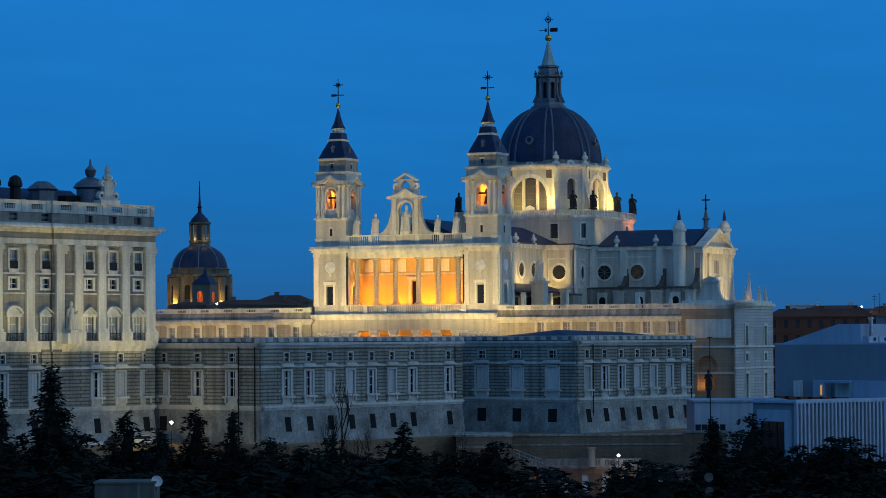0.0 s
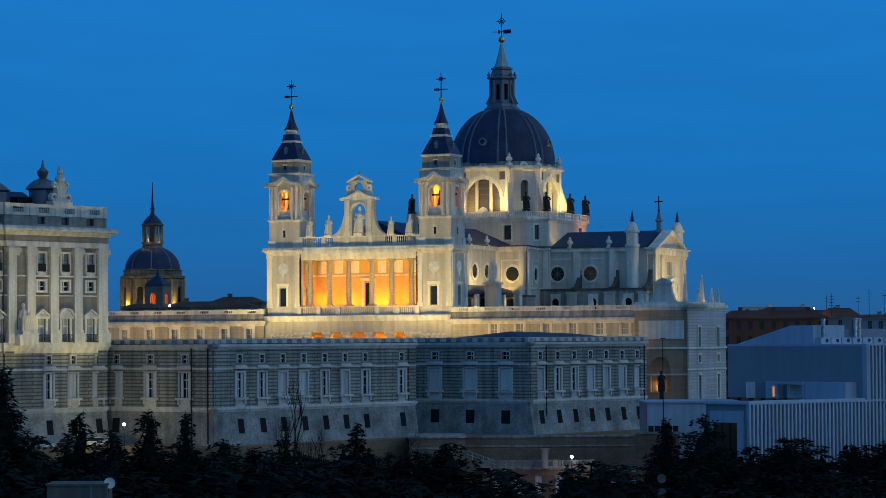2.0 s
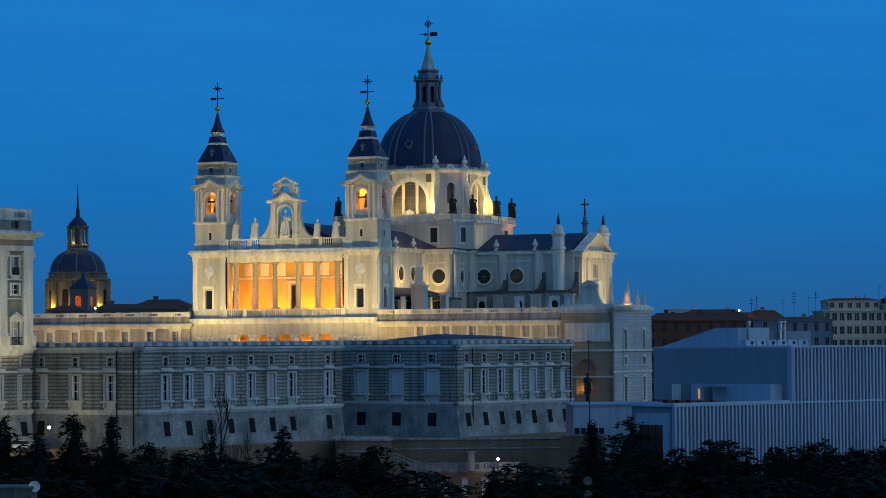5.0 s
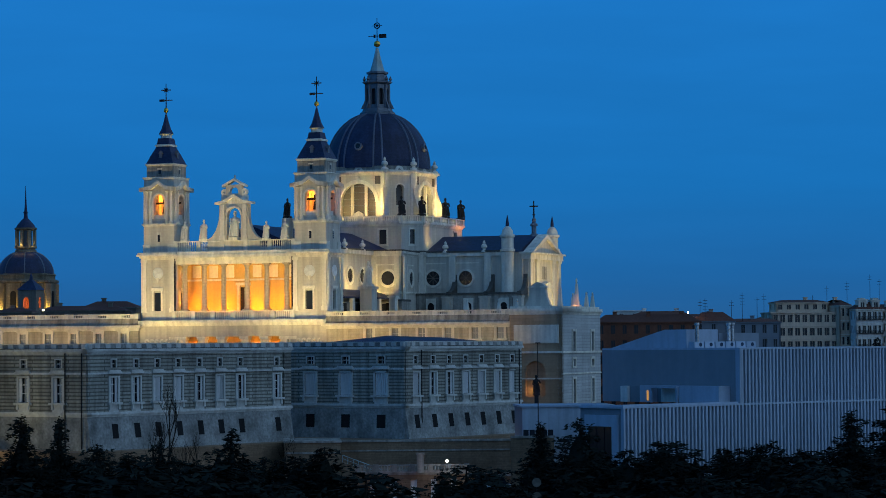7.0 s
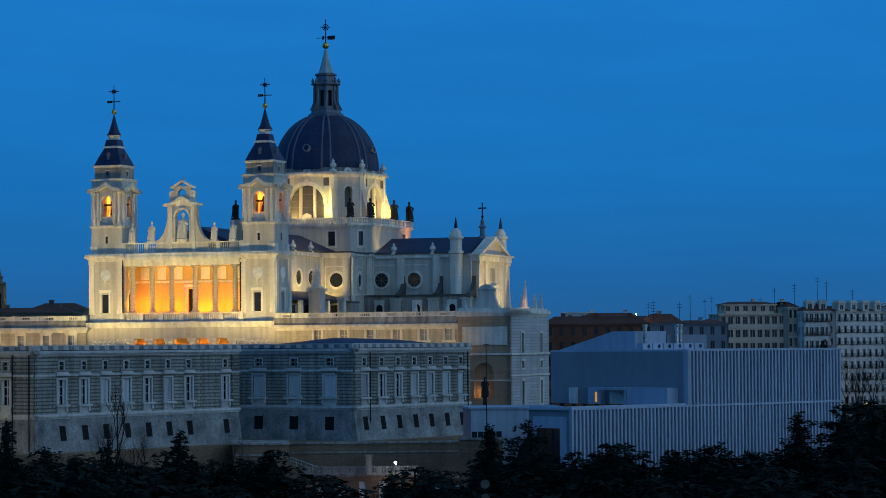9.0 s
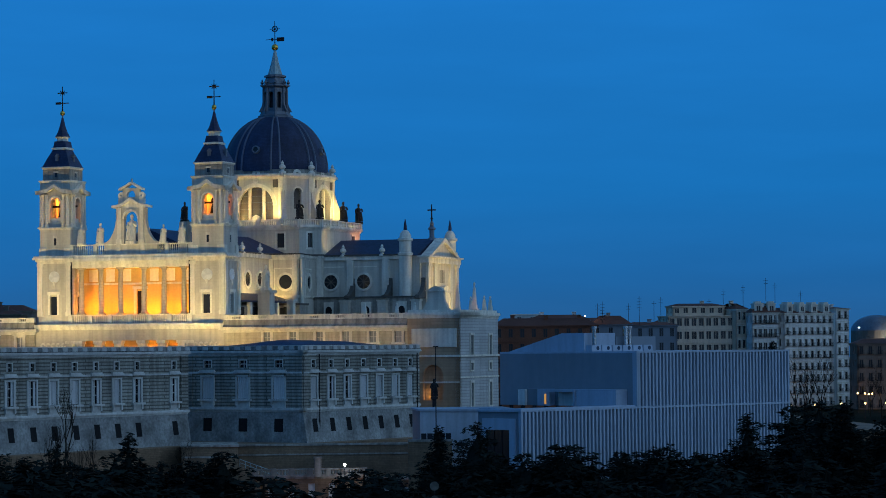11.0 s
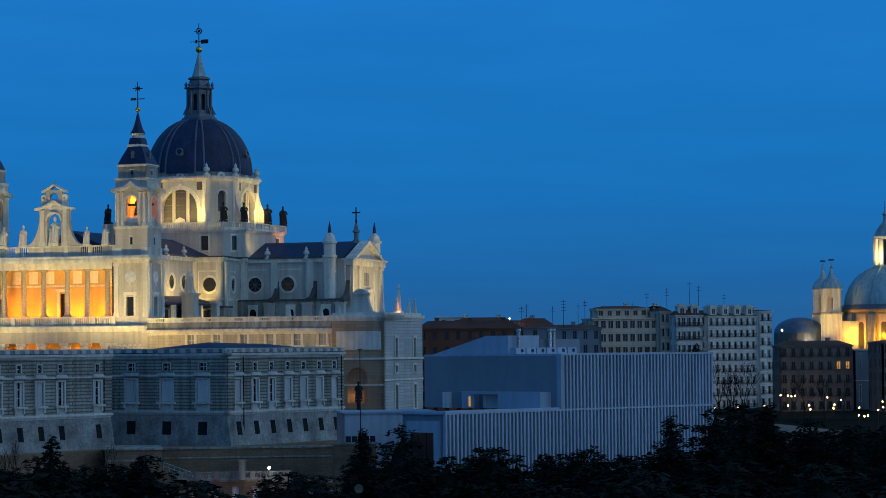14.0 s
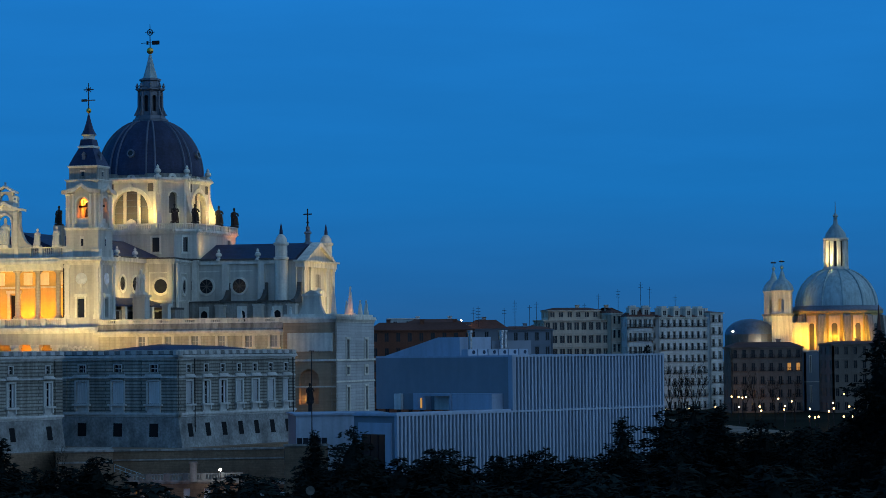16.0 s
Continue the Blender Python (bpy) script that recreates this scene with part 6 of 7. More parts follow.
# sloping roof light behind the parapet
part("sloped_roof", Shape().slab_x([(12.8, mz2), (mb - 0.5, mz2), (mb * 0.58, mz2 + 3.0), (12.8, mz2 + 3.0)], m1 + 1.5, m1 + 9), CONCRETE, museum, "pale sloping metal roof")
part("plant_wall", Shape().box(m1 + 9.2, m1 + 19, 12.8, 13.4, mz2, mz2 + 2.4), PLASTER, museum)
for k in range(6):
    u = part("roof_unit", Shape().box(-1.15, 1.15, -0.7, 0.7, 0, 1.0, 0.06), CONCRETE, museum, "white rooftop cooling unit", at=(m1 + 1.4 + k * 2.5, 10.6, mz2))
    part("fan_grille", Shape().turned([(0.32, -0.05), (0.32, 0.06)], 14), SHADE, u).matrix_basis = pose(0.3, -0.68, 0.52, 90, 0, 0)
for xx in (3.0, 10.6, 11.5):
    part("flue", Shape().turned([(0.34, mz2), (0.34, mz2 + 3.6), (0.44, mz2 + 3.7), (0.44, mz2 + 4.1)], 10, m1 + xx, 11.9), STEEL, museum, "shiny metal flue", smooth=True)
annex = thing("museum_annex", spot(40.04, 425, 0), "low pale blue-grey rendered entrance block beside the museum", "building")
aw = 54.86 - 40.04
az = 29.99
part("body", pierced(0, aw, 8, az - 0.3, 0, 0.6, [(aw - 5.6, aw - 0.8, 12, az - 2.6)]), BLUE_R, annex)
part("core", Shape().box(0, aw, 0.6, 14, 8, az - 0.3), PLASTER, annex)
part("roof_edge", Shape().box(-0.3, aw + 0.2, -0.3, 14, az - 0.3, az), CONCRETE, annex)
part("dark_entrance", Shape().box(aw - 5.6, aw - 0.8, 0.45, 0.59, 12, az - 2.6), GLASS, annex)
for i in range(5):
    part("glazing_bar", Shape().box(aw - 5.6 + i * 1.18, aw - 5.5 + i * 1.18, 0.3, 0.44, 12, az - 2.6), IRON, annex)

# ---- far churches ----
def domed_lantern(parent, r, z0, z1, ztip, wall, roof, n=8):
    for i in range(n):
        a = 2 * math.pi * i / n
        part("lantern_post", Shape().box(-r * 0.16, r * 0.16, -r * 0.2, r * 0.1, z0, z1), wall, parent, at=(r * math.cos(a), r * math.sin(a), 0), turn=math.degrees(a) + 90)
    part("lantern_core", Shape().turned([(r * 0.72, z0), (r * 0.72, z1)], n), GLASS, parent)
    part("lantern_rim", Shape().turned([(r * 1.25, z0 - r * 0.25), (r * 1.25, z0), (r * 1.0, z0)], 16).turned([(r * 1.05, z1), (r * 1.25, z1 + r * 0.12), (r * 1.25, z1 + r * 0.3)], 16), wall, parent)
    h = ztip - z1
    part("lantern_cap", Shape().turned([(r * 1.1, z1 + r * 0.3), (r * 0.95, z1 + h * 0.2), (r * 0.5, z1 + h * 0.36), (r * 0.22, z1 + h * 0.44), (r * 0.18, z1 + h * 0.6), (r * 0.28, z1 + h * 0.64), (r * 0.05, z1 + h * 0.72), (r * 0.03, ztip)], 14), roof, parent, smooth=True)


basilica = thing("basilica", BAS, "far floodlit basilica with broad pale lead dome and small towers", "church")
bz = [57.46, 74.57, 87.34, 105.25, 37.57]
BR = 18.5
prof = [(BR * math.cos(math.asin(i / 12 * 0.96)), bz[0] + (bz[1] - bz[0]) * (i / 12)) for i in range(13)]
part("drum", Shape().turned([(BR + 1.4, 18), (BR + 1.4, bz[0] - 3), (BR + 2.2, bz[0] - 2.8), (BR + 2.2, bz[0] - 1.8), (BR + 0.8, bz[0] - 1.6), (BR + 0.8, bz[0] - 0.2), (BR, bz[0])], 48), WARM_PLASTER, basilica)
part("roof_ring", Shape().turned([(BR + 2.3, bz[0] - 1.8), (BR + 2.3, bz[0] - 1.2), (BR + 0.9, bz[0] + 0.4), (BR, bz[0] + 0.6)], 48), LEAD, basilica, "dark lead ring round the dome foot")
part("dome", Shape().turned(prof, 48), LEAD_PALE, basilica, "broad pale lead dome", smooth=True)
for i in range(12):
    a = 2 * math.pi * (i + 0.4) / 12
    s = Shape()
    for (r0, z0), (r1, z1) in zip(prof, prof[1:]):
        s.beam((r0 * math.cos(a), r0 * math.sin(a), z0), (r1 * math.cos(a), r1 * math.sin(a), z1), 0.6, 0.5, 6)
    part("dome_rib", s, LEAD_PALE, basilica)
domed_lantern(basilica, 4.6, bz[1] + 1.2, bz[2], bz[3], LIME_TRIM, LEAD_PALE, 10)
for i in range(12):
    a = math.radians(i * 30 + 15)
    # buttresses in darker stone: their unlit fronts are put into the colour
    part("buttress", Shape().slab([(BR + 1, 18), (BR + 8, 18), (BR + 7, bz[4]), (BR + 5, bz[4] + 4), (BR + 3.4, bz[0] - 4), (BR + 1, bz[0] - 3)], -1.6, 1.6), LIME_DARK, basilica, turn=math.degrees(a))
    part("drum_window", arched(-2.4, 2.4, bz[4] - 2, bz[0] - 4, 0, 1.3, bz[0] - 8.5, bz[4] - 1, -0.3, 0.3), BEIGE, basilica, at=((BR + 1.6) * math.sin(a + 0.26), -(BR + 1.6) * math.cos(a + 0.26), 0), turn=math.degrees(a + 0.26))
    part("drum_pane", Shape().box(-1.3, 1.3, -0.2, -0.1, bz[4] - 1, bz[0] - 7.4), LEADED, basilica, at=((BR + 1.6) * math.sin(a + 0.26), -(BR + 1.6) * math.cos(a + 0.26), 0), turn=math.degrees(a + 0.26))
for u, dy in ((-23.36, -14), (-28.34, 2)):
    t = new("bell_tower")
    t.parent, t.location = basilica, (u, dy, 0)
    z0, z1 = 53.67, 64.17
    part("shaft", Shape().box(-4.6, 4.6, -4.6, 4.6, 18, z0), LIME_TRIM, t)
    part("ledge", cornice(-4.8, 4.8, -4.8, 9.6, z0, z0 + 1.0, 0.5), LIME_DARK, t)
    for a in (0, 90, 180, 270):
        part("belfry_wall", arched(-4.2, 3.4, z0 + 1, z1, -0.4, 1.3, z1 - 4.0, z0 + 2, -4.2, -3.4), LIME_TRIM, t, turn=a)
    part("bell_chamber", Shape().box(-1.8, 1.8, -1.8, 1.8, z0 + 1, z0 + 2), LIME, t)
    part("cap_ledge", cornice(-4.2, 4.2, -4.2, 8.4, z1, z1 + 1.0, 0.6), LIME_TRIM, t)
    part("cap", Shape().turned([(5.2, z1 + 1), (4.6, z1 + 3), (3.2, z1 + 5), (1.6, z1 + 6.2), (1.3, z1 + 7.4), (0.6, z1 + 9.5), (0.3, z1 + 10.2), (0.75, z1 + 10.9), (0.75, z1 + 11.6), (0.1, z1 + 12.2), (0.08, z1 + 15)], 12), LEAD_PALE, t, smooth=True)
    part("vane", Shape().box(-1.2, 1.2, -0.1, 0.1, z1 + 13.6, z1 + 14.2), IRON, t)
part("side_dome", Shape().turned([(11.5 * math.cos(math.pi / 2 * i / 8), 45.6 + 7 * math.sin(math.pi / 2 * i / 8)) for i in range(9)], 24, -38.61, -6), LEAD, basilica, "low dark lead side dome", smooth=True)
part("side_drum", Shape().turned([(11.5, 18), (11.5, 45.6)], 24, -38.61, -6), BROWN_R, basilica)
part("south_wall", Shape().box(-27.56, -27.56 + 16, -18, 10, 18, 50.59), LIME_TRIM, basilica)

church = thing("far_domed_church", FAR, "far small church with slate dome and lit stone drum", "church")
cz = [51.07, 61.21, 63.90, 71.95, 73.86, 79.62, 94.20]
part("drum", Shape().turned([(10.2, 18), (10.2, cz[1]), (11.0, cz[1] + 0.3), (11.0, cz[1] + 1.0), (9.8, cz[1] + 1.4), (9.8, cz[2]), (10.3, cz[2] + 0.2), (9.3, cz[2] + 0.8)], 8, turn=0.5), OLD_STONE, church)
for i in range(8):
    a = i * 45
    part("drum_window", arched(-2.6, 2.6, cz[0] - 3, cz[1], 0, 1.1, cz[1] - 3.6, cz[0] - 1, -0.4, 0.3), OLD_STONE, church, at=(9.5 * math.sin(radians(a)), -9.5 * math.cos(radians(a)), 0), turn=a)
    part("pane", Shape().box(-1.1, 1.1, -0.2, -0.1, cz[0] - 1, cz[1] - 2.6), DARK, church, at=(9.5 * math.sin(radians(a)), -9.5 * math.cos(radians(a)), 0), turn=a)
    b = radians(a + 22.5)
    part("drum_pier", Shape().box(-1.1, 1.1, -0.8, 0.5, 18, cz[1]), OLD_STONE, church, at=(10.2 * math.sin(b), -10.2 * math.cos(b), 0), turn=a + 22.5)
prof = [(9.2 * math.cos(math.asin(i / 10 * 0.94)), cz[2] + 0.6 + (cz[3] - cz[2] - 0.6) * i / 10) for i in range(11)]
part("dome", Shape().turned(prof, 40), SLATE, church, "dark slate dome", smooth=True)
for i in range(8):
    a = 2 * math.pi * (i + 0.5) / 8
    s = Shape()
    for (r0, z0), (r1, z1) in zip(prof, prof[1:]):
        s.beam((r0 * math.cos(a), r0 * math.sin(a), z0), (r1 * math.cos(a), r1 * math.sin(a), z1), 0.22, 0.22, 5)
    part("dome_rib", s, LEAD, church)
part("lantern_neck", Shape().turned([(3.6, cz[3] - 0.6), (3.6, cz[3] + 0.5), (3.2, cz[3] + 0.8), (3.2, cz[4] - 0.7)], 16), OLD_STONE, church)
domed_lantern(church, 3.0, cz[4], cz[5] - 0.5, cz[5] + 9, OLD_STONE, SLATE, 8)
part("needle_spire", Shape().turned([(0.9, cz[5] + 2), (0.35, cz[5] + 8), (0.08, cz[6])], 8), SLATE, church)
turret = thing("belfry_turret", FAR, "small brick belfry turret with slate cap before the far church", "turret")
tzx, tzy = 13.67, -25
z0, z1 = 50.71, 58.50
for a in (0, 90, 180, 270):
    part("wall", arched(-3.2, 2.6, z0 - 14, z1, -0.3, 1.0, z1 - 3.4, z1 - 6, -3.2, -2.6), BROWN_R, turret, at=(tzx, tzy, 0), turn=a)
part("cap", Shape().turned([(5.0, z1), (3.0, z1 + 1.6), (0.6, z1 + 3.4), (0.5, z1 + 4.4), (0.1, z1 + 5.6)], 4, tzx, tzy, 0.5), SLATE, turret)


# ---- houses of the city ----
def house(name, u, dist, w, h_top, depth, angle, wall, roof, label, floors, bays, roof_h=2.0, balcony=False, lit=0, ww=0.55, base=None, trim=None, dormers=0):
    """A town house: pierced front with windows in rows, side wall, roof."""
    x0 = u
    t = thing(name, spot(x0, dist, angle), label, "house")
    zb = ground_height(0, dist) - 0.5 if base is None else base
    fh = (h_top - zb) / floors
    bw = w / bays
    holes = [(bw * (i + 0.5) - ww, bw * (i + 0.5) + ww, zb + fh * (k + 0.3), zb + fh * (k + 0.86)) for k in range(floors) for i in range(bays)]
    part("wall", pierced(0, w, zb, h_top, 0, 0.6, holes), wall, t)
    sb = max(2, int(depth / 4.5))
    sh = [(depth / sb * (i + 0.5) - ww, depth / sb * (i + 0.5) + ww, zb + fh * (k + 0.3), zb + fh * (k + 0.86)) for k in range(floors) for i in range(sb)]
    part("side_wall", pierced(0, depth, zb, h_top, 0, 0.6, sh), wall, t, at=(w, 0, 0), turn=90)
    part("side_wall", pierced(0, depth, zb, h_top, 0, 0.6, sh), wall, t, at=(0, depth, 0), turn=-90)
    part("rear_wall", Shape().box(0, w, depth - 0.6, depth, zb, h_top), wall, t)
    rnd = random.Random(int(abs(x0) * 7 + floors))
    tr = trim or LIME_TRIM
    for k in range(floors):
        for i in range(bays):
            x, z = bw * (i + 0.5), zb + fh * (k + 0.3)
            hh = fh * 0.56
            wdw = part("window", once(("hw", ww, round(hh, 2), tr.name), lambda: Shape().box(-ww - 0.15, -ww, -0.08, 0.1, 0, hh).box(ww, ww + 0.15, -0.08, 0.1, 0, hh).box(-ww - 0.25, ww + 0.25, -0.15, 0.1, hh, hh + 0.2).box(-0.05, 0.05, 0.25, 0.3, 0, hh), "window", tr), None, t, at=(x, 0, z))
            glow = lit and rnd.random() < lit
            mat = WINDOW_LIT if glow else GLASS
            part("pane", once(("hp", ww, round(hh, 2), mat.name), lambda: Shape().box(-ww, ww, 0.32, 0.4, 0, hh), "pane", mat), None, wdw, "warmly lit pane" if glow else "")
            if balcony:
                part("balcony", once(("hb", ww, bw > 3), lambda: balcony_shape(ww), "balcony", IRON), None, wdw)
        if k:
            part("string_course", Shape().box(-0.1, w + 0.1, -0.12, 0.05, zb + fh * k - 0.12, zb + fh * k + 0.1), tr, t)
    for i in range(sb):
        for k in range(floors):
            part("side_pane", once(("sp", ww, round(fh, 2)), lambda: Shape().box(-ww, ww, 0.3, 0.4, 0, fh * 0.56), "side_pane", GLASS), None, t, at=(w, depth / sb * (i + 0.5), zb + fh * (k + 0.3)), turn=90)
    part("eaves", cornice(0, w, 0, depth, h_top - 0.3, h_top + 0.3, 0.45), tr, t)
    if roof_h > 0:
        i = min(3.0, depth / 3)
        part("roof", Shape().add([(-0.5, -0.5, h_top + 0.3), (w + 0.5, -0.5, h_top + 0.3), (w + 0.5, depth + 0.5, h_top + 0.3), (-0.5, depth + 0.5, h_top + 0.3), (i, depth / 2 - 1, h_top + 0.3 + roof_h), (w - i, depth / 2 - 1, h_top + 0.3 + roof_h), (w - i, depth / 2 + 1, h_top + 0.3 + roof_h), (i, depth / 2 + 1, h_top + 0.3 + roof_h)],
             [(0, 1, 5, 4), (1, 2, 6, 5), (2, 3, 7, 6), (3, 0, 4, 7), (4, 5, 6, 7), (3, 2, 1, 0)]), roof, t)
        for c in range(max(1, int(w / 9))):
            cx = w * (c + 0.3 + 0.4 * rnd.random()) / max(1, int(w / 9))
            cy = depth * (0.3 + 0.3 * rnd.random())
            part("chimney", Shape().box(cx - 0.6, cx + 0.6, cy - 0.4, cy + 0.4, h_top, h_top + roof_h + 1.0).box(cx - 0.75, cx + 0.75, cy - 0.55, cy + 0.55, h_top + roof_h + 1.0, h_top + roof_h + 1.2), wall, t)
    for i in range(dormers):
        x = w * (i + 0.5) / dormers
        d = part("dormer", Shape().box(-1.3, 1.3, 0.2, 3.4, 0, 2.6).box(-1.5, 1.5, 0.0, 3.6, 2.6, 2.9).box(-0.9, 0.9, 0.3, 3.2, 2.9, 3.5), tr, t, at=(x, 0, h_top + 0.3))
        part("dormer_pane", Shape().box(-0.6, -0.08, 0.12, 0.22, 0.6, 2.1).box(0.08, 0.6, 0.12, 0.22, 0.6, 2.1), GLASS, d)
    return t


def balcony_shape(ww):
    s = Shape().box(-ww - 0.4, ww + 0.4, -0.6, 0.0, -0.12, 0.0).box(-ww - 0.4, ww + 0.4, -0.6, -0.55, 0.9, 0.97)
    for i in range(9):
        x = -ww - 0.38 + (2 * ww + 0.76) * i / 8
        s.box(x - 0.025, x + 0.025, -0.6, -0.56, 0, 0.9)
    return s


house("apartment_house", 157.4, 830, 21.4, 48.9, 14, 3, BEIGE, TILE_ROOF, "long beige rendered apartment house with paired windows", 7, 9, 0, trim=BEIGE, ww=0.75)
house("penthouse", 159.4, 833.2, 17, 52.0, 9, 3, BEIGE, TILE_ROOF, "set-back beige penthouse storey with low clay roof", 1, 6, 0.8, trim=BEIGE, ww=0.7, base=49.2)
house("apartment_house", 178.95, 828.6, 3.9, 50.9, 12, 18, BEIGE, TILE_ROOF, "beige rounded bay house with wide windows", 7, 2, 1.8, trim=LIME_TRIM, ww=0.6)
house("apartment_house", 182.75, 822.5, 8.7, 49.6, 6, 6, WHITE_R, TILE_ROOF, "cream apartment house with white dormers and red roof edge", 7, 5, 2.2, dormers=2, balcony=True)
house("apartment_house", 193.67, 825, 20.5, 49.37, 14, 28, WHITE_R, TILE_ROOF, "tall white apartment house with balconies and dormers", 8, 8, 1.8, balcony=True, dormers=4)
house("apartment_house", 214.68, 842, 5.5, 50.95, 12, 28, WHITE_R, TILE_ROOF, "narrow white corner house with rounded top", 8, 2, 0.6, balcony=True)
house("town_house", 206.41, 785, 22, 39.58, 14, -6, BROWN_R, TILE_ROOF, "brown town house with balconies and tiled roof", 5, 8, 1.5, balcony=True, lit=0.08, trim=BROWN_R)
house("town_house", 233.79, 770, 17, 40.36, 14, 0, BROWN_R, TILE_ROOF, "brown town house with painted panels", 5, 6, 0.8, lit=0.06, trim=BROWN_R)
house("low_house", 233.82, 800, 8, 38.39, 10, 0, PLASTER, TILE_ROOF, "plain blue-grey gable wall of a low house", 2, 2, 0.0, ww=0.2)

# ---- trees ----
def conifer(seed, h, spread, tiers, gap, fine=1.0, density=11.0, taper=0.85):
    """A dark cedar: trunk, level drooping limbs and a crown of many small needle sprays laid in ragged shelves."""
    rnd = random.Random(seed)
    t = new("conifer_tree")
    tr = Shape().beam((0, 0, -2), (0, 0, h * 0.55), 0.5, 0.3, 8).beam((0, 0, h * 0.55), (0, 0, h * 0.99), 0.3, 0.03, 6)
    cr = Shape()
    v, f = cr.v, cr.f
    # dense shaded heart of the crown
    rows = 12
    for k in range(rows):
        g = k / (rows - 1)
        r = spread * (0.5 * (1 - g) ** taper) * rnd.uniform(0.8, 1.1) + 0.04
        for i in range(9):
            a = 2 * math.pi * (i + 0.5 * (k % 2)) / 9
            q = r * rnd.uniform(0.65, 1.2)
            v.append((q * math.cos(a), q * math.sin(a), h * (0.08 + 0.86 * g) + rnd.uniform(-0.3, 0.3)))
    for k in range(rows - 1):
        for i in range(9):
            p, q = k * 9 + i, k * 9 + (i + 1) % 9
            f.append((p, q, q + 9, p + 9))
    for k in range(tiers):
        g = (k + rnd.uniform(-0.3, 0.3)) / (tiers - 1)
        g = min(1.0, max(0.0, g))
        z = h * (0.1 + 0.885 * g)
        tier_reach = spread * (1 - g) ** taper * (0.72 + 0.4 * rnd.random()) + 0.3
        nb = 7 if g < 0.8 else 5
        for i in range(nb):
            if rnd.random() < gap:
                continue
            a = 2 * math.pi * (i + rnd.random()) / nb
            L = tier_reach * (0.45 + 0.75 * rnd.random())
            dx, dy = math.cos(a), math.sin(a)
            rise, sag = L * rnd.uniform(0.0, 0.3) * (0.3 + g), L * rnd.uniform(0.08, 0.32)
            zz = z + rnd.uniform(-0.25, 0.25)
            tr.beam((0, 0, zz), (dx * L, dy * L, zz + rise - sag), 0.07, 0.015, 3)
            for j in range(max(8, int(L * density))):
                q = 0.1 + 0.95 * rnd.random() ** 0.75
                wd = (0.1 + 0.3 * L * (1.12 - q)) * rnd.uniform(-1, 1)
                x = dx * L * q - dy * wd
                y = dy * L * q + dx * wd
                w = zz + rise * q - sag * q * q - 0.3 * abs(wd) + rnd.uniform(-0.6, 0.3) * (1.15 - 0.7 * q)
                b = a + rnd.uniform(-1.4, 1.4)
                ln = fine * rnd.uniform(0.3, 0.75)
                ux, uy, uz = math.cos(b) * ln, math.sin(b) * ln, ln * rnd.uniform(-0.6, 0.35)
                sx, sy, sz = -math.sin(b) * ln * 0.26, math.cos(b) * ln * 0.26, ln * rnd.uniform(-0.3, 0.3)
                m = len(v)
                v.extend(((x + sx, y + sy, w + sz), (x - sx, y - sy, w - sz), (x + ux, y + uy, w + uz)))
                f.append((m, m + 1, m + 2))
    part("trunk", tr, BARK, t)
    tagged(part("crown", cr, NEEDLE, t), kind="stuff")
    return tagged(t, "dark dense conifer on the wooded slope", "tree", group="trees on the slope")


def bare_tree(seed, h):
    rnd = random.Random(seed)
    t = new("bare_tree")
    trunk, tw = Shape(), Shape()

    def grow(p, d, L, r, lv):
        q = p + d * L
        (trunk if lv < 2 else tw).beam(p, q, r, r * 0.65, 5 if lv < 2 else 3)
        if lv < 5:
            for _ in range(3 if lv < 4 else 2):
                e = (d + Vector((rnd.uniform(-0.55, 0.55), rnd.uniform(-0.55, 0.55), rnd.uniform(0.0, 0.45)))).normalized()
                grow(q if rnd.random() < 0.6 else p.lerp(q, 0.7), e, L * rnd.uniform(0.6, 0.82), r * 0.58, lv + 1)
    grow(Vector((0, 0, -0.5)), Vector((0, 0, 1)), h * 0.3, h * 0.014, 0)
    part("trunk", trunk, BARK, t)
    tagged(part("crown", tw, BARK, t, "bare winter twigs"), kind="stuff")
    return tagged(t, "bare leafless tree with fine upright twigs", "tree", group="bare trees")


KINDS = [conifer(11, 16, 4.6, 58, 0.1, 0.5, 30, 0.95), conifer(12, 16, 5.2, 46, 0.15, 0.5, 32, 0.8), conifer(13, 16, 3.9, 58, 0.1, 0.5, 30, 0.9), conifer(14, 16, 5.8, 40, 0.22, 0.52, 32, 0.6),
         conifer(21, 16, 5.4, 30, 0.1, 0.8, 15, 0.65), conifer(22, 16, 6.0, 28, 0.15, 0.8, 15, 0.55)]


def plant(kind, x, y, top, wide=1.0, turn=0.0):
    g = ground_height(x, y) - 0.3
    s = (top - g) / 16.0
    m = pose(x, y, g, 0, 0, turn)
    ob = copy_thing(KINDS[kind], m)
    ob.matrix_basis = m @ Matrix.Diagonal((s * wide, s * wide, s, 1))
    return ob


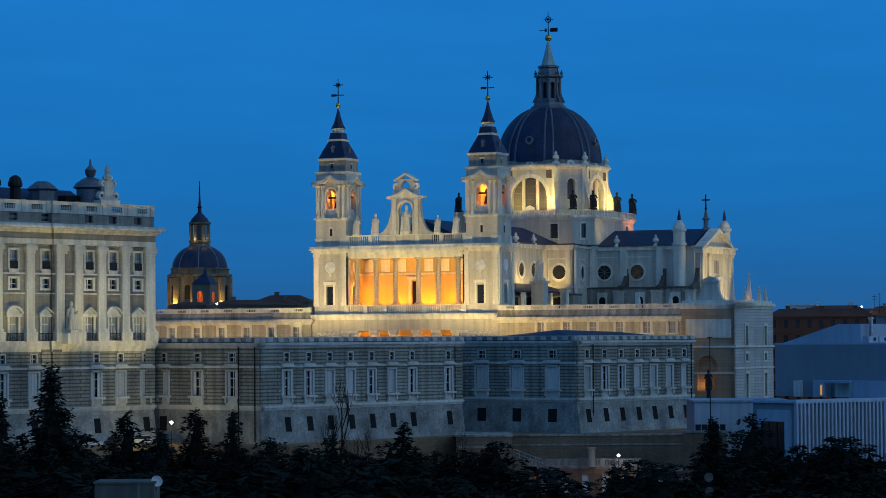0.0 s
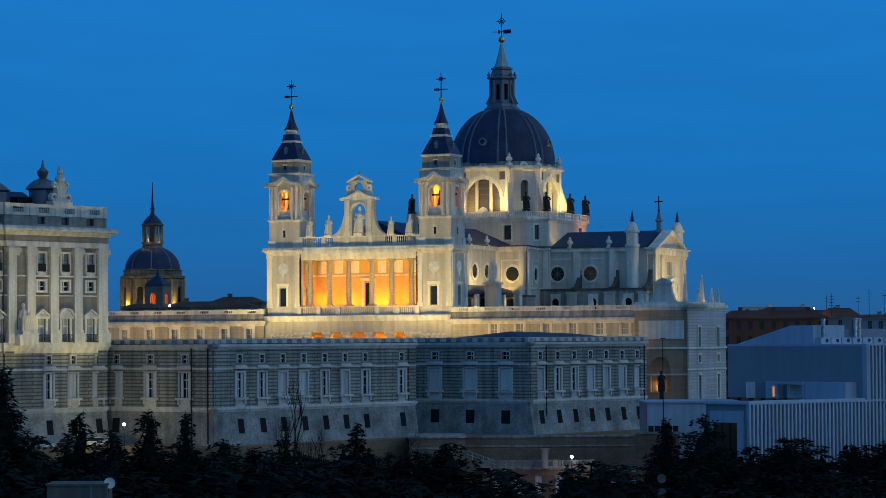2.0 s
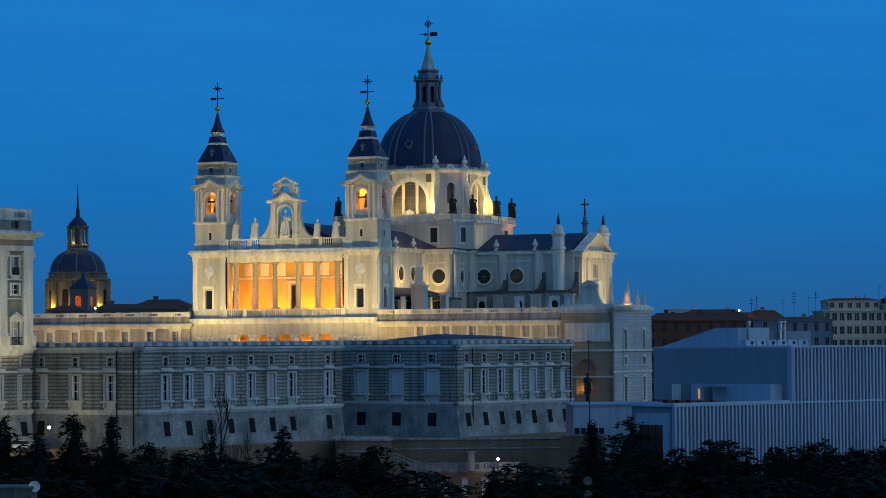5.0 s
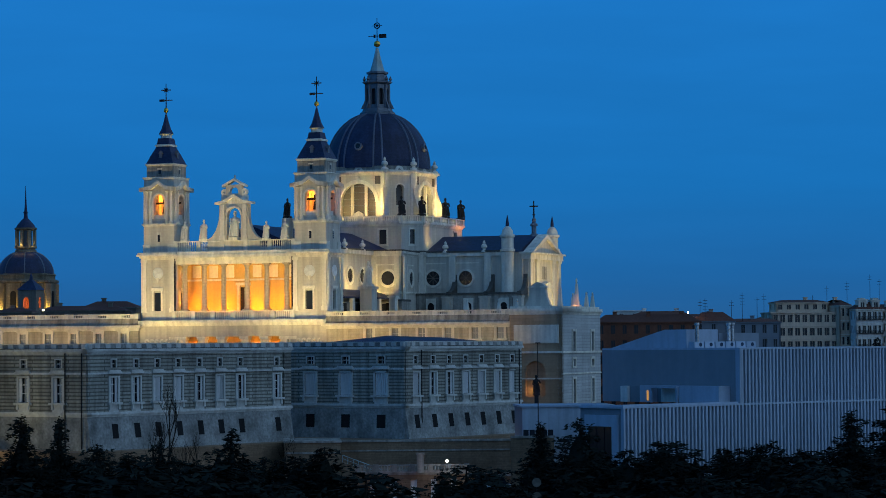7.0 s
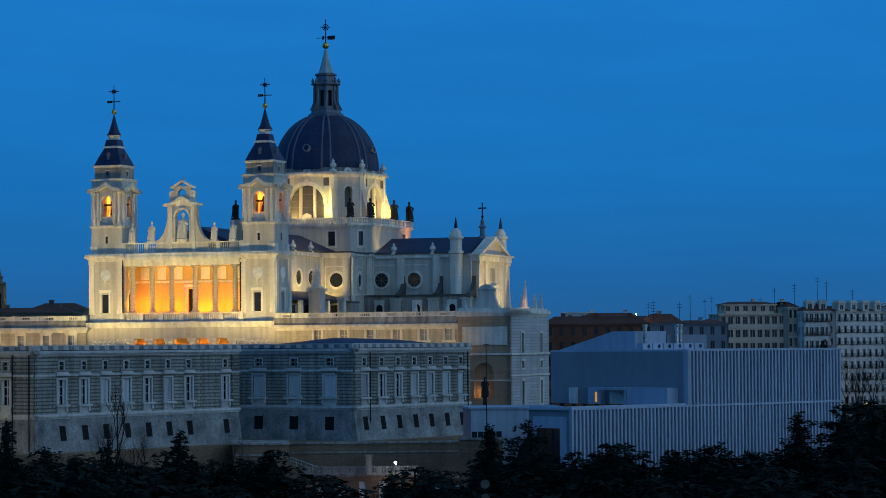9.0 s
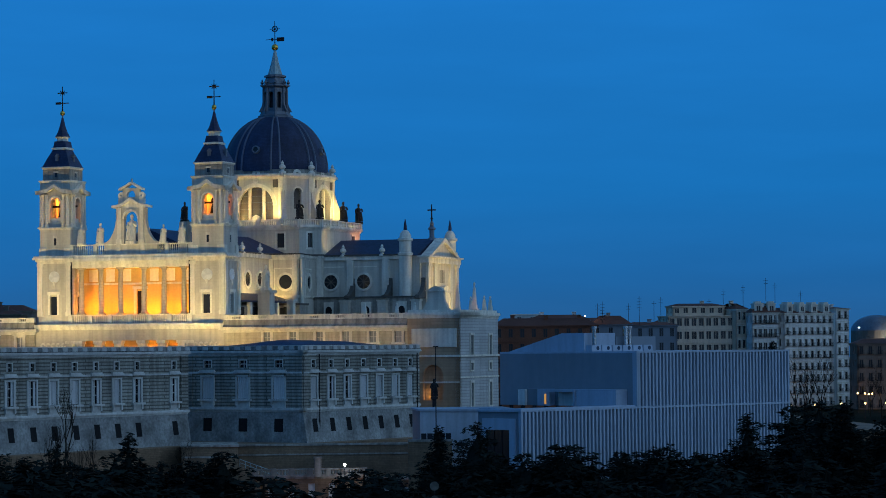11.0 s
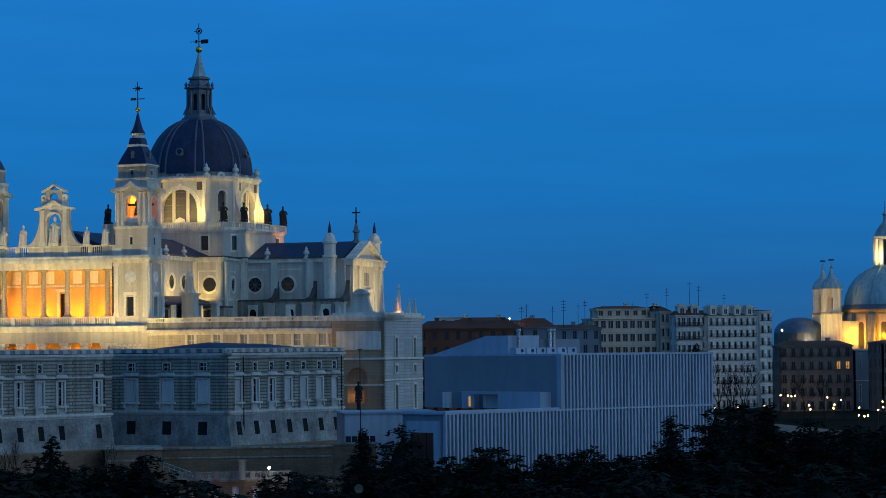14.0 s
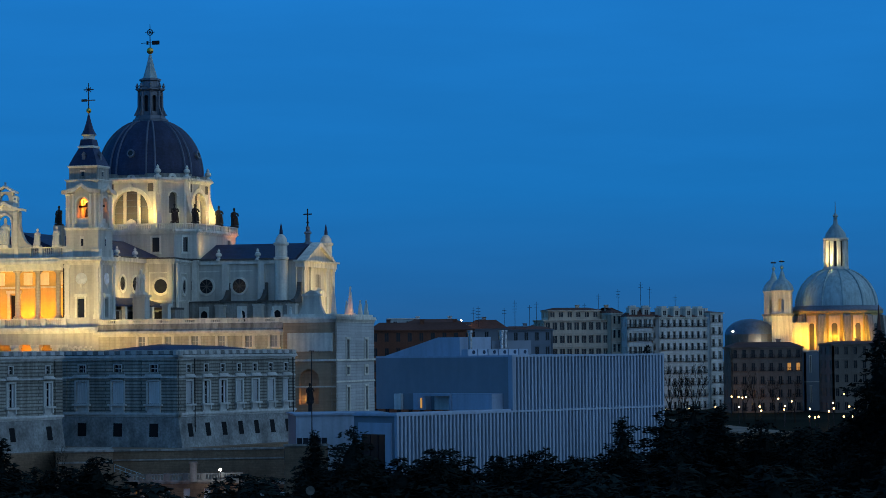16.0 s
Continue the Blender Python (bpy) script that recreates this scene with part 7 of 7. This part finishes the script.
# tops of the trees on the slope: x, distance, height of the tip, kind, breadth
TREES = [
    (-39.90, 270, 37.39, 0, 1.0), (-40.57, 240, 35.67, 1, 1.0), (-34.53, 290, 32.34, 1, 0.9), (-27.13, 290, 32.48, 1, 1.1), (-23.79, 300, 32.00, 2, 0.8),
    (-30.6, 285, 30.6, 1, 1.3), (-19.6, 300, 29.0, 3, 1.2), (-16.4, 305, 27.9, 1, 1.4), (-37.4, 270, 31.0, 3, 1.2),
    (-12.85, 310, 28.91, 3, 0.9), (-4.59, 300, 30.36, 0, 1.2), (5.45, 320, 27.55, 1, 1.0), (21.05, 330, 24.34, 3, 1.0),
    (33.33, 330, 29.86, 0, 1.1), (37.67, 325, 30.61, 3, 1.1), (46.95, 320, 26.28, 3, 1.3), (55.19, 322, 26.87, 1, 1.1), (58.33, 318, 27.66, 3, 1.0), (64.98, 325, 26.60, 1, 1.0),
    (70.35, 320, 31.55, 1, 1.2), (79.53, 330, 29.12, 3, 1.2), (85.07, 330, 32.41, 0, 1.4), (92.01, 335, 30.62, 3, 1.2), (95.85, 330, 29.60, 1, 1.3), (102.63, 335, 29.88, 3, 1.2), (96.83, 300, 41.96, 1, 0.9), (99.44, 300, 39.29, 3, 1.0),
]
for tx_, ty_, tz_, tk_, tw_ in TREES:
    plant(tk_, tx_, ty_, tz_, tw_, turn=(tx_ * 37) % 360)
rnd = random.Random(5)
for i in range(76):
    ty_ = 215 + 95 * rnd.random()
    tx_ = -60 + 2.2 * i + rnd.uniform(-1, 1)
    plant(rnd.choice((4, 5)), tx_ * ty_ / 300, ty_, 40 - ty_ * rnd.uniform(0.043, 0.060), 1.5, turn=360 * rnd.random())

plant(5, 128.72, 560, 40.71, 0.42, turn=20)
# dense grove beyond the museum
for i in range(16):
    ty_ = 345 + 40 * rnd.random()
    tx_ = (0.2375 + 0.0052 * i) * ty_
    plant(rnd.choice((4, 5, 4)), tx_, ty_, 40 - ty_ * (0.0205 + (0.0095 if i > 3 else 0.0) + 0.004 * rnd.random()), 1.3, turn=360 * rnd.random())

# middle rows, leaving the terrace steps open
for i in range(70):
    ty_ = 318 + 26 * rnd.random()
    sl = -0.17 + 0.00565 * i + 0.004 * rnd.random()
    if 0.02 < sl < 0.098:
        continue
    plant(rnd.choice((1, 3, 4, 5, 4, 5)), sl * ty_, ty_, 40 - ty_ * (0.0375 + 0.008 * rnd.random()), 1.35, turn=360 * rnd.random())
for k in KINDS:
    for o in (*k.children_recursive, k):
        bpy.data.objects.remove(o)

# ---- city roofs between the museum and the tall houses ----
BLOCKS = [
    (92.93, 760, 30, 45.53, "red brick house with dark clay roof", BRICK, 2.2),
    (103.77, 800, 8, 49.42, "small white penthouse block", WHITE_R, 0.0),
    (107.51, 790, 18, 47.41, "pale house with low clay roof", WHITE_R, 1.6),
    (122.80, 770, 12, 45.80, "grey house with steep dark roof", PLASTER, 2.6),
    (136.26, 790, 16, 45.6, "blue-grey house with low clay roof", PLASTER, 1.0),
    (127.10, 860, 22, 47.28, "far grey house with clay roof", PLASTER, 1.5),
    (161.43, 880, 16, 46.79, "far pale house with clay roof", BEIGE, 1.5),
    (-60.28, 700, 22, 49.16, "dark house with clay roof behind the terrace", BROWN_R, 1.2),
    (-50.52, 720, 14, 50.27, "dark house with hipped roof behind the terrace", BROWN_R, 1.6),
    (-44.84, 740, 12, 49.73, "grey house behind the terrace", PLASTER, 1.0),
    (-75.28, 730, 10, 49.33, "dark low house behind the terrace", BROWN_R, 1.0),
]
for hx, hy, hw, hz, hl, hm, hr in BLOCKS:
    house("city_house", hx, hy, hw, hz, 10, -6, hm, TILE_ROOF, hl, 6, max(2, int(hw / 3.2)), hr, trim=hm)


def mast(x, y, z0, z1, rungs):
    t = tagged(new("antenna_mast"), "thin dark roof antenna mast", "antenna", group="roof antennas")
    t.location = (x, y, 0)
    part("pole", Shape().beam((0, 0, z0), (0, 0, z1), 0.12, 0.06, 5), IRON, t)
    for i in range(rungs):
        z = z1 - 0.8 - i * 0.9
        part("rod", Shape().beam((-0.7, 0, z), (0.7, 0, z), 0.05, 0.05, 4), IRON, t)


for mx, my, mz, mr in ((126.40, 770, 52.85, 6), (125.26, 772, 52.37, 2), (140.93, 790, 54.69, 4), (137.99, 792, 52.53, 2), (149.39, 800, 54.49, 2), (147.28, 800, 53.46, 1),
                       (175.12, 830, 57.41, 2), (170.53, 830, 54.38, 2), (185.93, 850, 59.26, 3), (193.48, 850, 61.43, 2), (196.51, 850, 59.93, 2), (197.80, 820, 56.67, 2)):
    k = 843 / my if mx > 160 else 1.0
    mz = 40 + (mz - 40) * k
    mast(mx * k, my * k, mz - 26, mz, mr)


# ---- street lamps ----
def street_lamp(x, y, h, mat=None):
    t = tagged(new("street_lamp"), "lit street lamp with warm glowing globe", "street lamp", group="street lamps")
    g = ground_height(x, y)
    t.location = (x, y, g)
    part("pole", Shape().turned([(0.16, 0), (0.1, 0.5), (0.06, h - 0.3)], 6), IRON, t)
    part("globe", once(("globe", (mat or LAMP_WARM).name), lambda: Shape().turned([(0.05, -0.26), (0.2, -0.16), (0.26, 0.0), (0.2, 0.17), (0.05, 0.26)], 10), "globe", mat or LAMP_WARM, True), None, t, "glowing globe", at=(0, 0, h))


LAMPS = [(212.0, 806, 4.5), (212.7, 800, 4.5), (211.2, 790, 4.5), (213.9, 796, 4.5), (189.2, 690, 4.5), (185.2, 674, 4.6), (183.5, 690, 4.5), (215.7, 766, 4.5), (208.4, 726, 4.5), (196.2, 690, 4.6), (192.5, 678, 4.5), (199.5, 678, 4.6), (191.7, 652, 4.6), (192.6, 650, 4.5), (194.1, 652, 4.5), (213.1, 702, 4.5), (206.6, 680, 4.5), (202.2, 670, 4.5), (254.4, 826, 4.5), (257.0, 822, 4.5), (200.7, 652, 4.5), (212.7, 686, 4.5), (211.8, 678, 4.4), (202.4, 650, 4.6), (204.4, 648, 4.5), (221.0, 688, 4.5), (209.0, 644, 4.4), (169.0, 686, 4.5), (177.1, 690, 4.5), (163.0, 688, 4.4)]
for lx, ly, lh in LAMPS:
    k = min(1.0, 742 / ly)
    street_lamp(lx * k, ly * k, 20 - (20 - lh) * k if k < 1 else lh)
for lx, ly, lz in LAMPS[2::5]:
    bulb((lx, ly - 1.5, ground_height(lx, ly) + lz - 0.4), 160, AMBER, 0.3)

for lx, ly, lz in ((201.13, 812, 24.0), (207.97, 795, 24.0), (205.87, 775, 24.0), (213.77, 772, 23.5)):
    bulb((lx, ly, lz), 230, (1.0, 0.5, 0.12), 0.3)

# lower terrace with balustrade, doors and lamps below the granite block
lower = thing("lower_terrace_house", spot(14.23, 446, 0), "low ochre terrace house with balustraded roof and doors", "building")
lw, lz = 32.53 - 14.23, 18.49
dx = [2.6 + 3.4 * i for i in range(5)]
part("wall", pierced(0, lw, 6, lz, 0, 0.6, [(x - 0.55, x + 0.55, lz - 4.3, lz - 1.2) for x in dx]), OCHRE, lower)
for x in dx:
    part("door", Shape().box(x - 0.55, x + 0.55, 0.35, 0.45, lz - 4.3, lz - 1.2), SHUTTER, lower, "pale closed door")
part("roof", Shape().box(0, lw, 0.6, 26, lz - 0.5, lz), OCHRE, lower)
part("ledge", cornice(0, lw, 0, 0.6, lz - 0.4, lz + 0.1, 0.25), LIME_DARK, lower)
balustrade(lower, 0, lw, 0.0, lz + 0.1, lz + 1.3, LIME_DARK, pier=3.2, step=0.5)
wall2 = thing("retaining_wall", spot(32.97, 452, 0), "pale capped retaining wall beside the lower terrace", "wall")
ww2, wz2 = 45.66 - 32.97, 17.92
part("body", Shape().box(0, ww2, 0, 1.2, 4, wz2 - 0.5), OCHRE, wall2)
part("coping", Shape().box(-0.1, ww2 + 0.1, -0.25, 1.4, wz2 - 0.5, wz2), LIME_DARK, wall2)
for i in range(7):
    part("buttress", Shape().box(i * ww2 / 6 - 0.3, i * ww2 / 6 + 0.3, -0.35, 0, 4, wz2 - 0.5), OCHRE, wall2)
wall3 = thing("retaining_wall", spot(37.9, 422, 0), "brown retaining wall with dark fence before the museum block", "wall")
part("body", Shape().box(0, 6.9, 0, 1.2, 4, 24.9), OCHRE, wall3)
part("coping", Shape().box(-0.1, 7.0, -0.2, 1.3, 24.9, 25.25), LIME_DARK, wall3)
for i in range(5):
    part("fence_panel", Shape().box(2.0 + i * 0.98, 2.85 + i * 0.98, 0.3, 0.36, 25.25, 26.2), GLASS, wall3, "dark fence panel")
bastion = thing("terrace_bastion", spot(2.07, 462, 0), "ochre stone bastion with pale coping below the wing", "wall")
bw_, bz_ = 11.79 - 2.07, 23.30
part("body", Shape().box(0, bw_, 0, 16, 4, bz_ - 0.3), OCHRE, bastion)
part("coping", Shape().box(-0.2, bw_ + 0.2, -0.25, 16, bz_ - 0.3, bz_).box(0, bw_, -0.15, 0, bz_ - 2.2, bz_ - 1.9), LIME_DARK, bastion)
ledge = thing("terrace_parapet", spot(12.10, 474, 0), "long low stone parapet above the retaining wall", "wall")
lw3 = 45.46 - 12.10
lz3 = 22.94
part("body", Shape().box(0, lw3, 0, 0.8, 8, lz3 - 0.35), OCHRE, ledge)
part("coping", Shape().box(-0.1, lw3, -0.2, 1.0, lz3 - 0.35, lz3).box(0, lw3, -0.15, 0.05, lz3 - 2.0, lz3 - 1.75), LIME_DARK, ledge)
stair = thing("stair_railing", spot(11.90, 455, 0), "sloping pale stair with iron railing on the terrace slope", "stairs")
sx0, sz0, sz1 = 18.39 - 11.90, 21.12, 18.67
part("flight", Shape().slab([(0, 8), (sx0, 8), (sx0, sz1 - 1.2), (0, sz0 - 1.2)], 0, 2.4), OCHRE, stair)
rl = Shape().beam((0, 0.1, sz0), (sx0, 0.1, sz1), 0.07).beam((0, 0.1, sz0 - 0.6), (sx0, 0.1, sz1 - 0.6), 0.05)
for i in range(8):
    f = i / 7
    rl.beam((sx0 * f, 0.1, sz0 + (sz1 - sz0) * f - 1.3), (sx0 * f, 0.1, sz0 + (sz1 - sz0) * f), 0.05)
part("railing", rl, LEAD_PALE, stair)
post = thing("entrance_kiosk", spot(24.08, 444, 0), "small pale gate pillar on the lower terrace", "pillar")
part("pillar", Shape().box(0, 1.1, 0, 1.1, lz, lz + 3.0).box(-0.15, 1.25, -0.15, 1.25, lz + 3.0, lz + 3.3), LIME_DARK, post)


def lamp_at(x, y, z, foot, mat, watts, colour):
    t = tagged(new("street_lamp"), "lit street lamp with glowing head", "street lamp", group="street lamps")
    t.location = (x, y, foot)
    part("pole", Shape().turned([(0.12, 0), (0.08, 0.5), (0.05, z - foot - 0.25)], 6), IRON, t)
    part("globe", once(("globe2", mat.name), lambda: Shape().turned([(0.05, -0.26), (0.22, -0.15), (0.28, 0.0), (0.2, 0.16), (0.05, 0.24)], 10), "globe", mat, True), None, t, "glowing globe", at=(0, 0, z - foot))
    bulb((x, y - 0.6, z - 0.3), watts, colour, 0.25)


lamp_at(-42.53, 415, 27.24, 20, LAMP_WHITE, 130, CREAM)
lamp_at(29.02, 443, 20.48, 18.83, LAMP_WHITE, 200, (0.9, 0.95, 1.0))
lamp_at(33.07, 438, 18.54, 9.5, LAMP_WARM, 200, AMBER)
lamp_at(15.00, 438, 17.81, 9.5, LAMP_WARM, 200, AMBER)
lamp_at(-54.57, 640, 48.80, 22.7, LAMP_WHITE, 300, CREAM)
lamp_at(288.2, 1092, 46.6, 19, LAMP_WHITE, 2500, (1.0, 0.9, 0.7))
bulb(local(BAS, -33, -19, 42), 900, (0.95, 0.95, 0.8), 0.3)
lamp_at(121.33, 770, 48.62, 20, LAMP_WHITE, 300, CREAM)


# ---- vehicles ----
def car(x, y, z, turn, paint, label, name="parked_car", L=4.3, hgt=1.45):
    t = tagged(new(name), label, "car" if name == "parked_car" else "van")
    t.matrix_basis = pose(x, y, z, 0, 0, turn)
    h = L / 2
    part("body", Shape().slab([(-h, 0.35), (h, 0.35), (h, 0.75), (h - 0.3, 0.9), (h - 1.1, 0.98), (-h + 0.5, 0.98), (-h, 0.85)], -0.85, 0.85), paint, t)
    part("cabin", Shape().slab([(-h + 0.4, 0.98), (h - 1.15, 0.98), (h - 1.8, hgt), (-h + 0.8, hgt)], -0.75, 0.75), GLASS, t)
    part("roof", Shape().slab([(-h + 0.75, hgt), (h - 1.75, hgt), (h - 1.85, hgt + 0.06), (-h + 0.85, hgt + 0.06)], -0.74, 0.74), paint, t)
    for wx in (-h + 0.8, h - 0.85):
        for wy in (-0.85, 0.7):
            w = part("wheel", once("wheel", lambda: Shape().turned([(0.2, 0), (0.33, 0.02), (0.33, 0.16), (0.2, 0.18)], 14), "wheel", IRON), None, t)
            w.matrix_basis = pose(wx, wy + 0.17, 0.33, 90, 0, 0)


PAINT_W = weathered("white_car_paint", (0.6, 0.62, 0.64), rough=0.3, var=0.05, streak=0.0, bump=0.0)
PAINT_D = weathered("dark_car_paint", (0.04, 0.045, 0.05), rough=0.3, var=0.05, streak=0.0, bump=0.0)
for i, p in enumerate((PAINT_W, PAINT_D, PAINT_W)):
    q = local(PAL, -21 + i * 6.2, -6.8, 0)
    car(q[0], q[1], 22.7, 50, p, ("white", "dark", "white")[i] + " parked car on the palace terrace")
for i in range(3):
    car(37.09 + i * 5.4, 436, 15.92, 0, PAINT_W, "white parked van beside the retaining wall", "parked_van", 5.0, 2.2)

yard = thing("lower_yard", spot(30.21, 424, 0), "flat asphalt parking yard under the retaining wall", "yard", kind="structure")
part("deck", Shape().box(0, 43.01 - 30.21, 0, 27.5, 4, 15.92), ASPHALT, yard)
signs = thing("round_signs", spot(29.79, 300, 0), "two pale round discs on a thin pole", "sign")
part("pole", Shape().turned([(0.06, 2), (0.05, 24.68)], 6), IRON, signs)
for dz in (24.24, 22.65):
    part("disc", Shape().turned([(0.5, -0.03), (0.52, 0.0), (0.5, 0.03)], 20), HUT_GREY, signs).matrix_basis = pose(0, -0.1, dz, 90, 0, 0)
spire = thing("church_spire", spot(290.29, 900, 0), "dark slender church spire above the roofs", "spire")
part("tower", Shape().box(-2.2, 2.2, -2.2, 2.2, 15, 40.94), BROWN_R, spire)
part("cap", Shape().turned([(3.0, 40.94), (1.2, 43.91), (0.7, 46.89), (0.1, 54.23)], 8), TILE_ROOF, spire)

# rooftop hut with dish at the foot of the slope
hut = thing("rooftop_hut", spot(-26.28, 200, 0), "pale grey rooftop plant hut below the slope", "hut")
hw_, hz_ = -21.82 - -26.28, 29.42
part("wall", Shape().box(0, hw_, 0, 4, 2, hz_ - 0.15), HUT_GREY, hut)
part("roof", Shape().box(-0.1, hw_ + 0.1, -0.1, 4.1, hz_ - 0.15, hz_), HUT_GREY, hut)
part("door_post", Shape().box(hw_ * 0.72, hw_ * 0.76, -0.06, 0, 2, hz_ - 0.15), LEAD, hut)
dish = tagged(new("satellite_dish"), "round white satellite dish on the hut", "satellite dish")
dish.location = (-21.75, 201, 29.35)
part("bowl", Shape().turned([(0.05, 0.0), (0.25, 0.05), (0.42, 0.16), (0.44, 0.2), (0.4, 0.17), (0.2, 0.07)], 16), PAINT_W, dish).matrix_basis = pose(0, 0, 0, 70, 0, 20)
part("arm", Shape().beam((-0.1, 0.1, -0.7), (0, 0, 0.05), 0.05), IRON, dish)

# bronze figure on a column pole before the pavilion, lamp standard, bare trees
statue(spot(43.79, 440, 0), 0, 0, 31.34, 3.4, BRONZE, "dark bronze statue on a tall slim shaft")
shaft = thing("column_shaft", spot(43.79, 440, 0), "slim dark column shaft under the bronze statue", "column")
part("shaft", Shape().turned([(0.5, 8), (0.45, 9), (0.32, 31.15), (0.5, 31.34)], 10), IRON, shaft)
pole_ = thing("lighting_mast", spot(42.07, 420, 0), "tall thin dark lighting mast with cross bar", "mast")
part("pole", Shape().turned([(0.14, 8), (0.06, 40.03)], 6), IRON, pole_)
part("bar", Shape().beam((-0.4, 0, 40.03), (0.4, 0, 40.03), 0.08), IRON, pole_)
BT = bare_tree(3, 14)
BT2 = bare_tree(8, 14)
for i, (bx, by, bh) in enumerate(((-16.52, 420, 36.55), (-27.56, 425, 28.00), (2.34, 440, 26.46), (-13.26, 430, 29.14),
                                 (167.14, 700, 37.78), (172.26, 705, 37.11), (174.17, 700, 38.17), (167.06, 690, 35.23),
                                 (187.95, 690, 35.01), (194.80, 695, 34.16), (198.86, 690, 32.63), (187.52, 700, 32.68))):
    g = ground_height(bx, by)
    s = (bh - g) / 12.5
    m = pose(bx, by, g, 0, 0, i * 73)
    o = copy_thing(BT if i % 2 else BT2, m)
    o.matrix_basis = m @ Matrix.Diagonal((s * 0.8, s * 0.8, s, 1))
for k in (BT, BT2):
    for o in (*k.children_recursive, k):
        bpy.data.objects.remove(o)
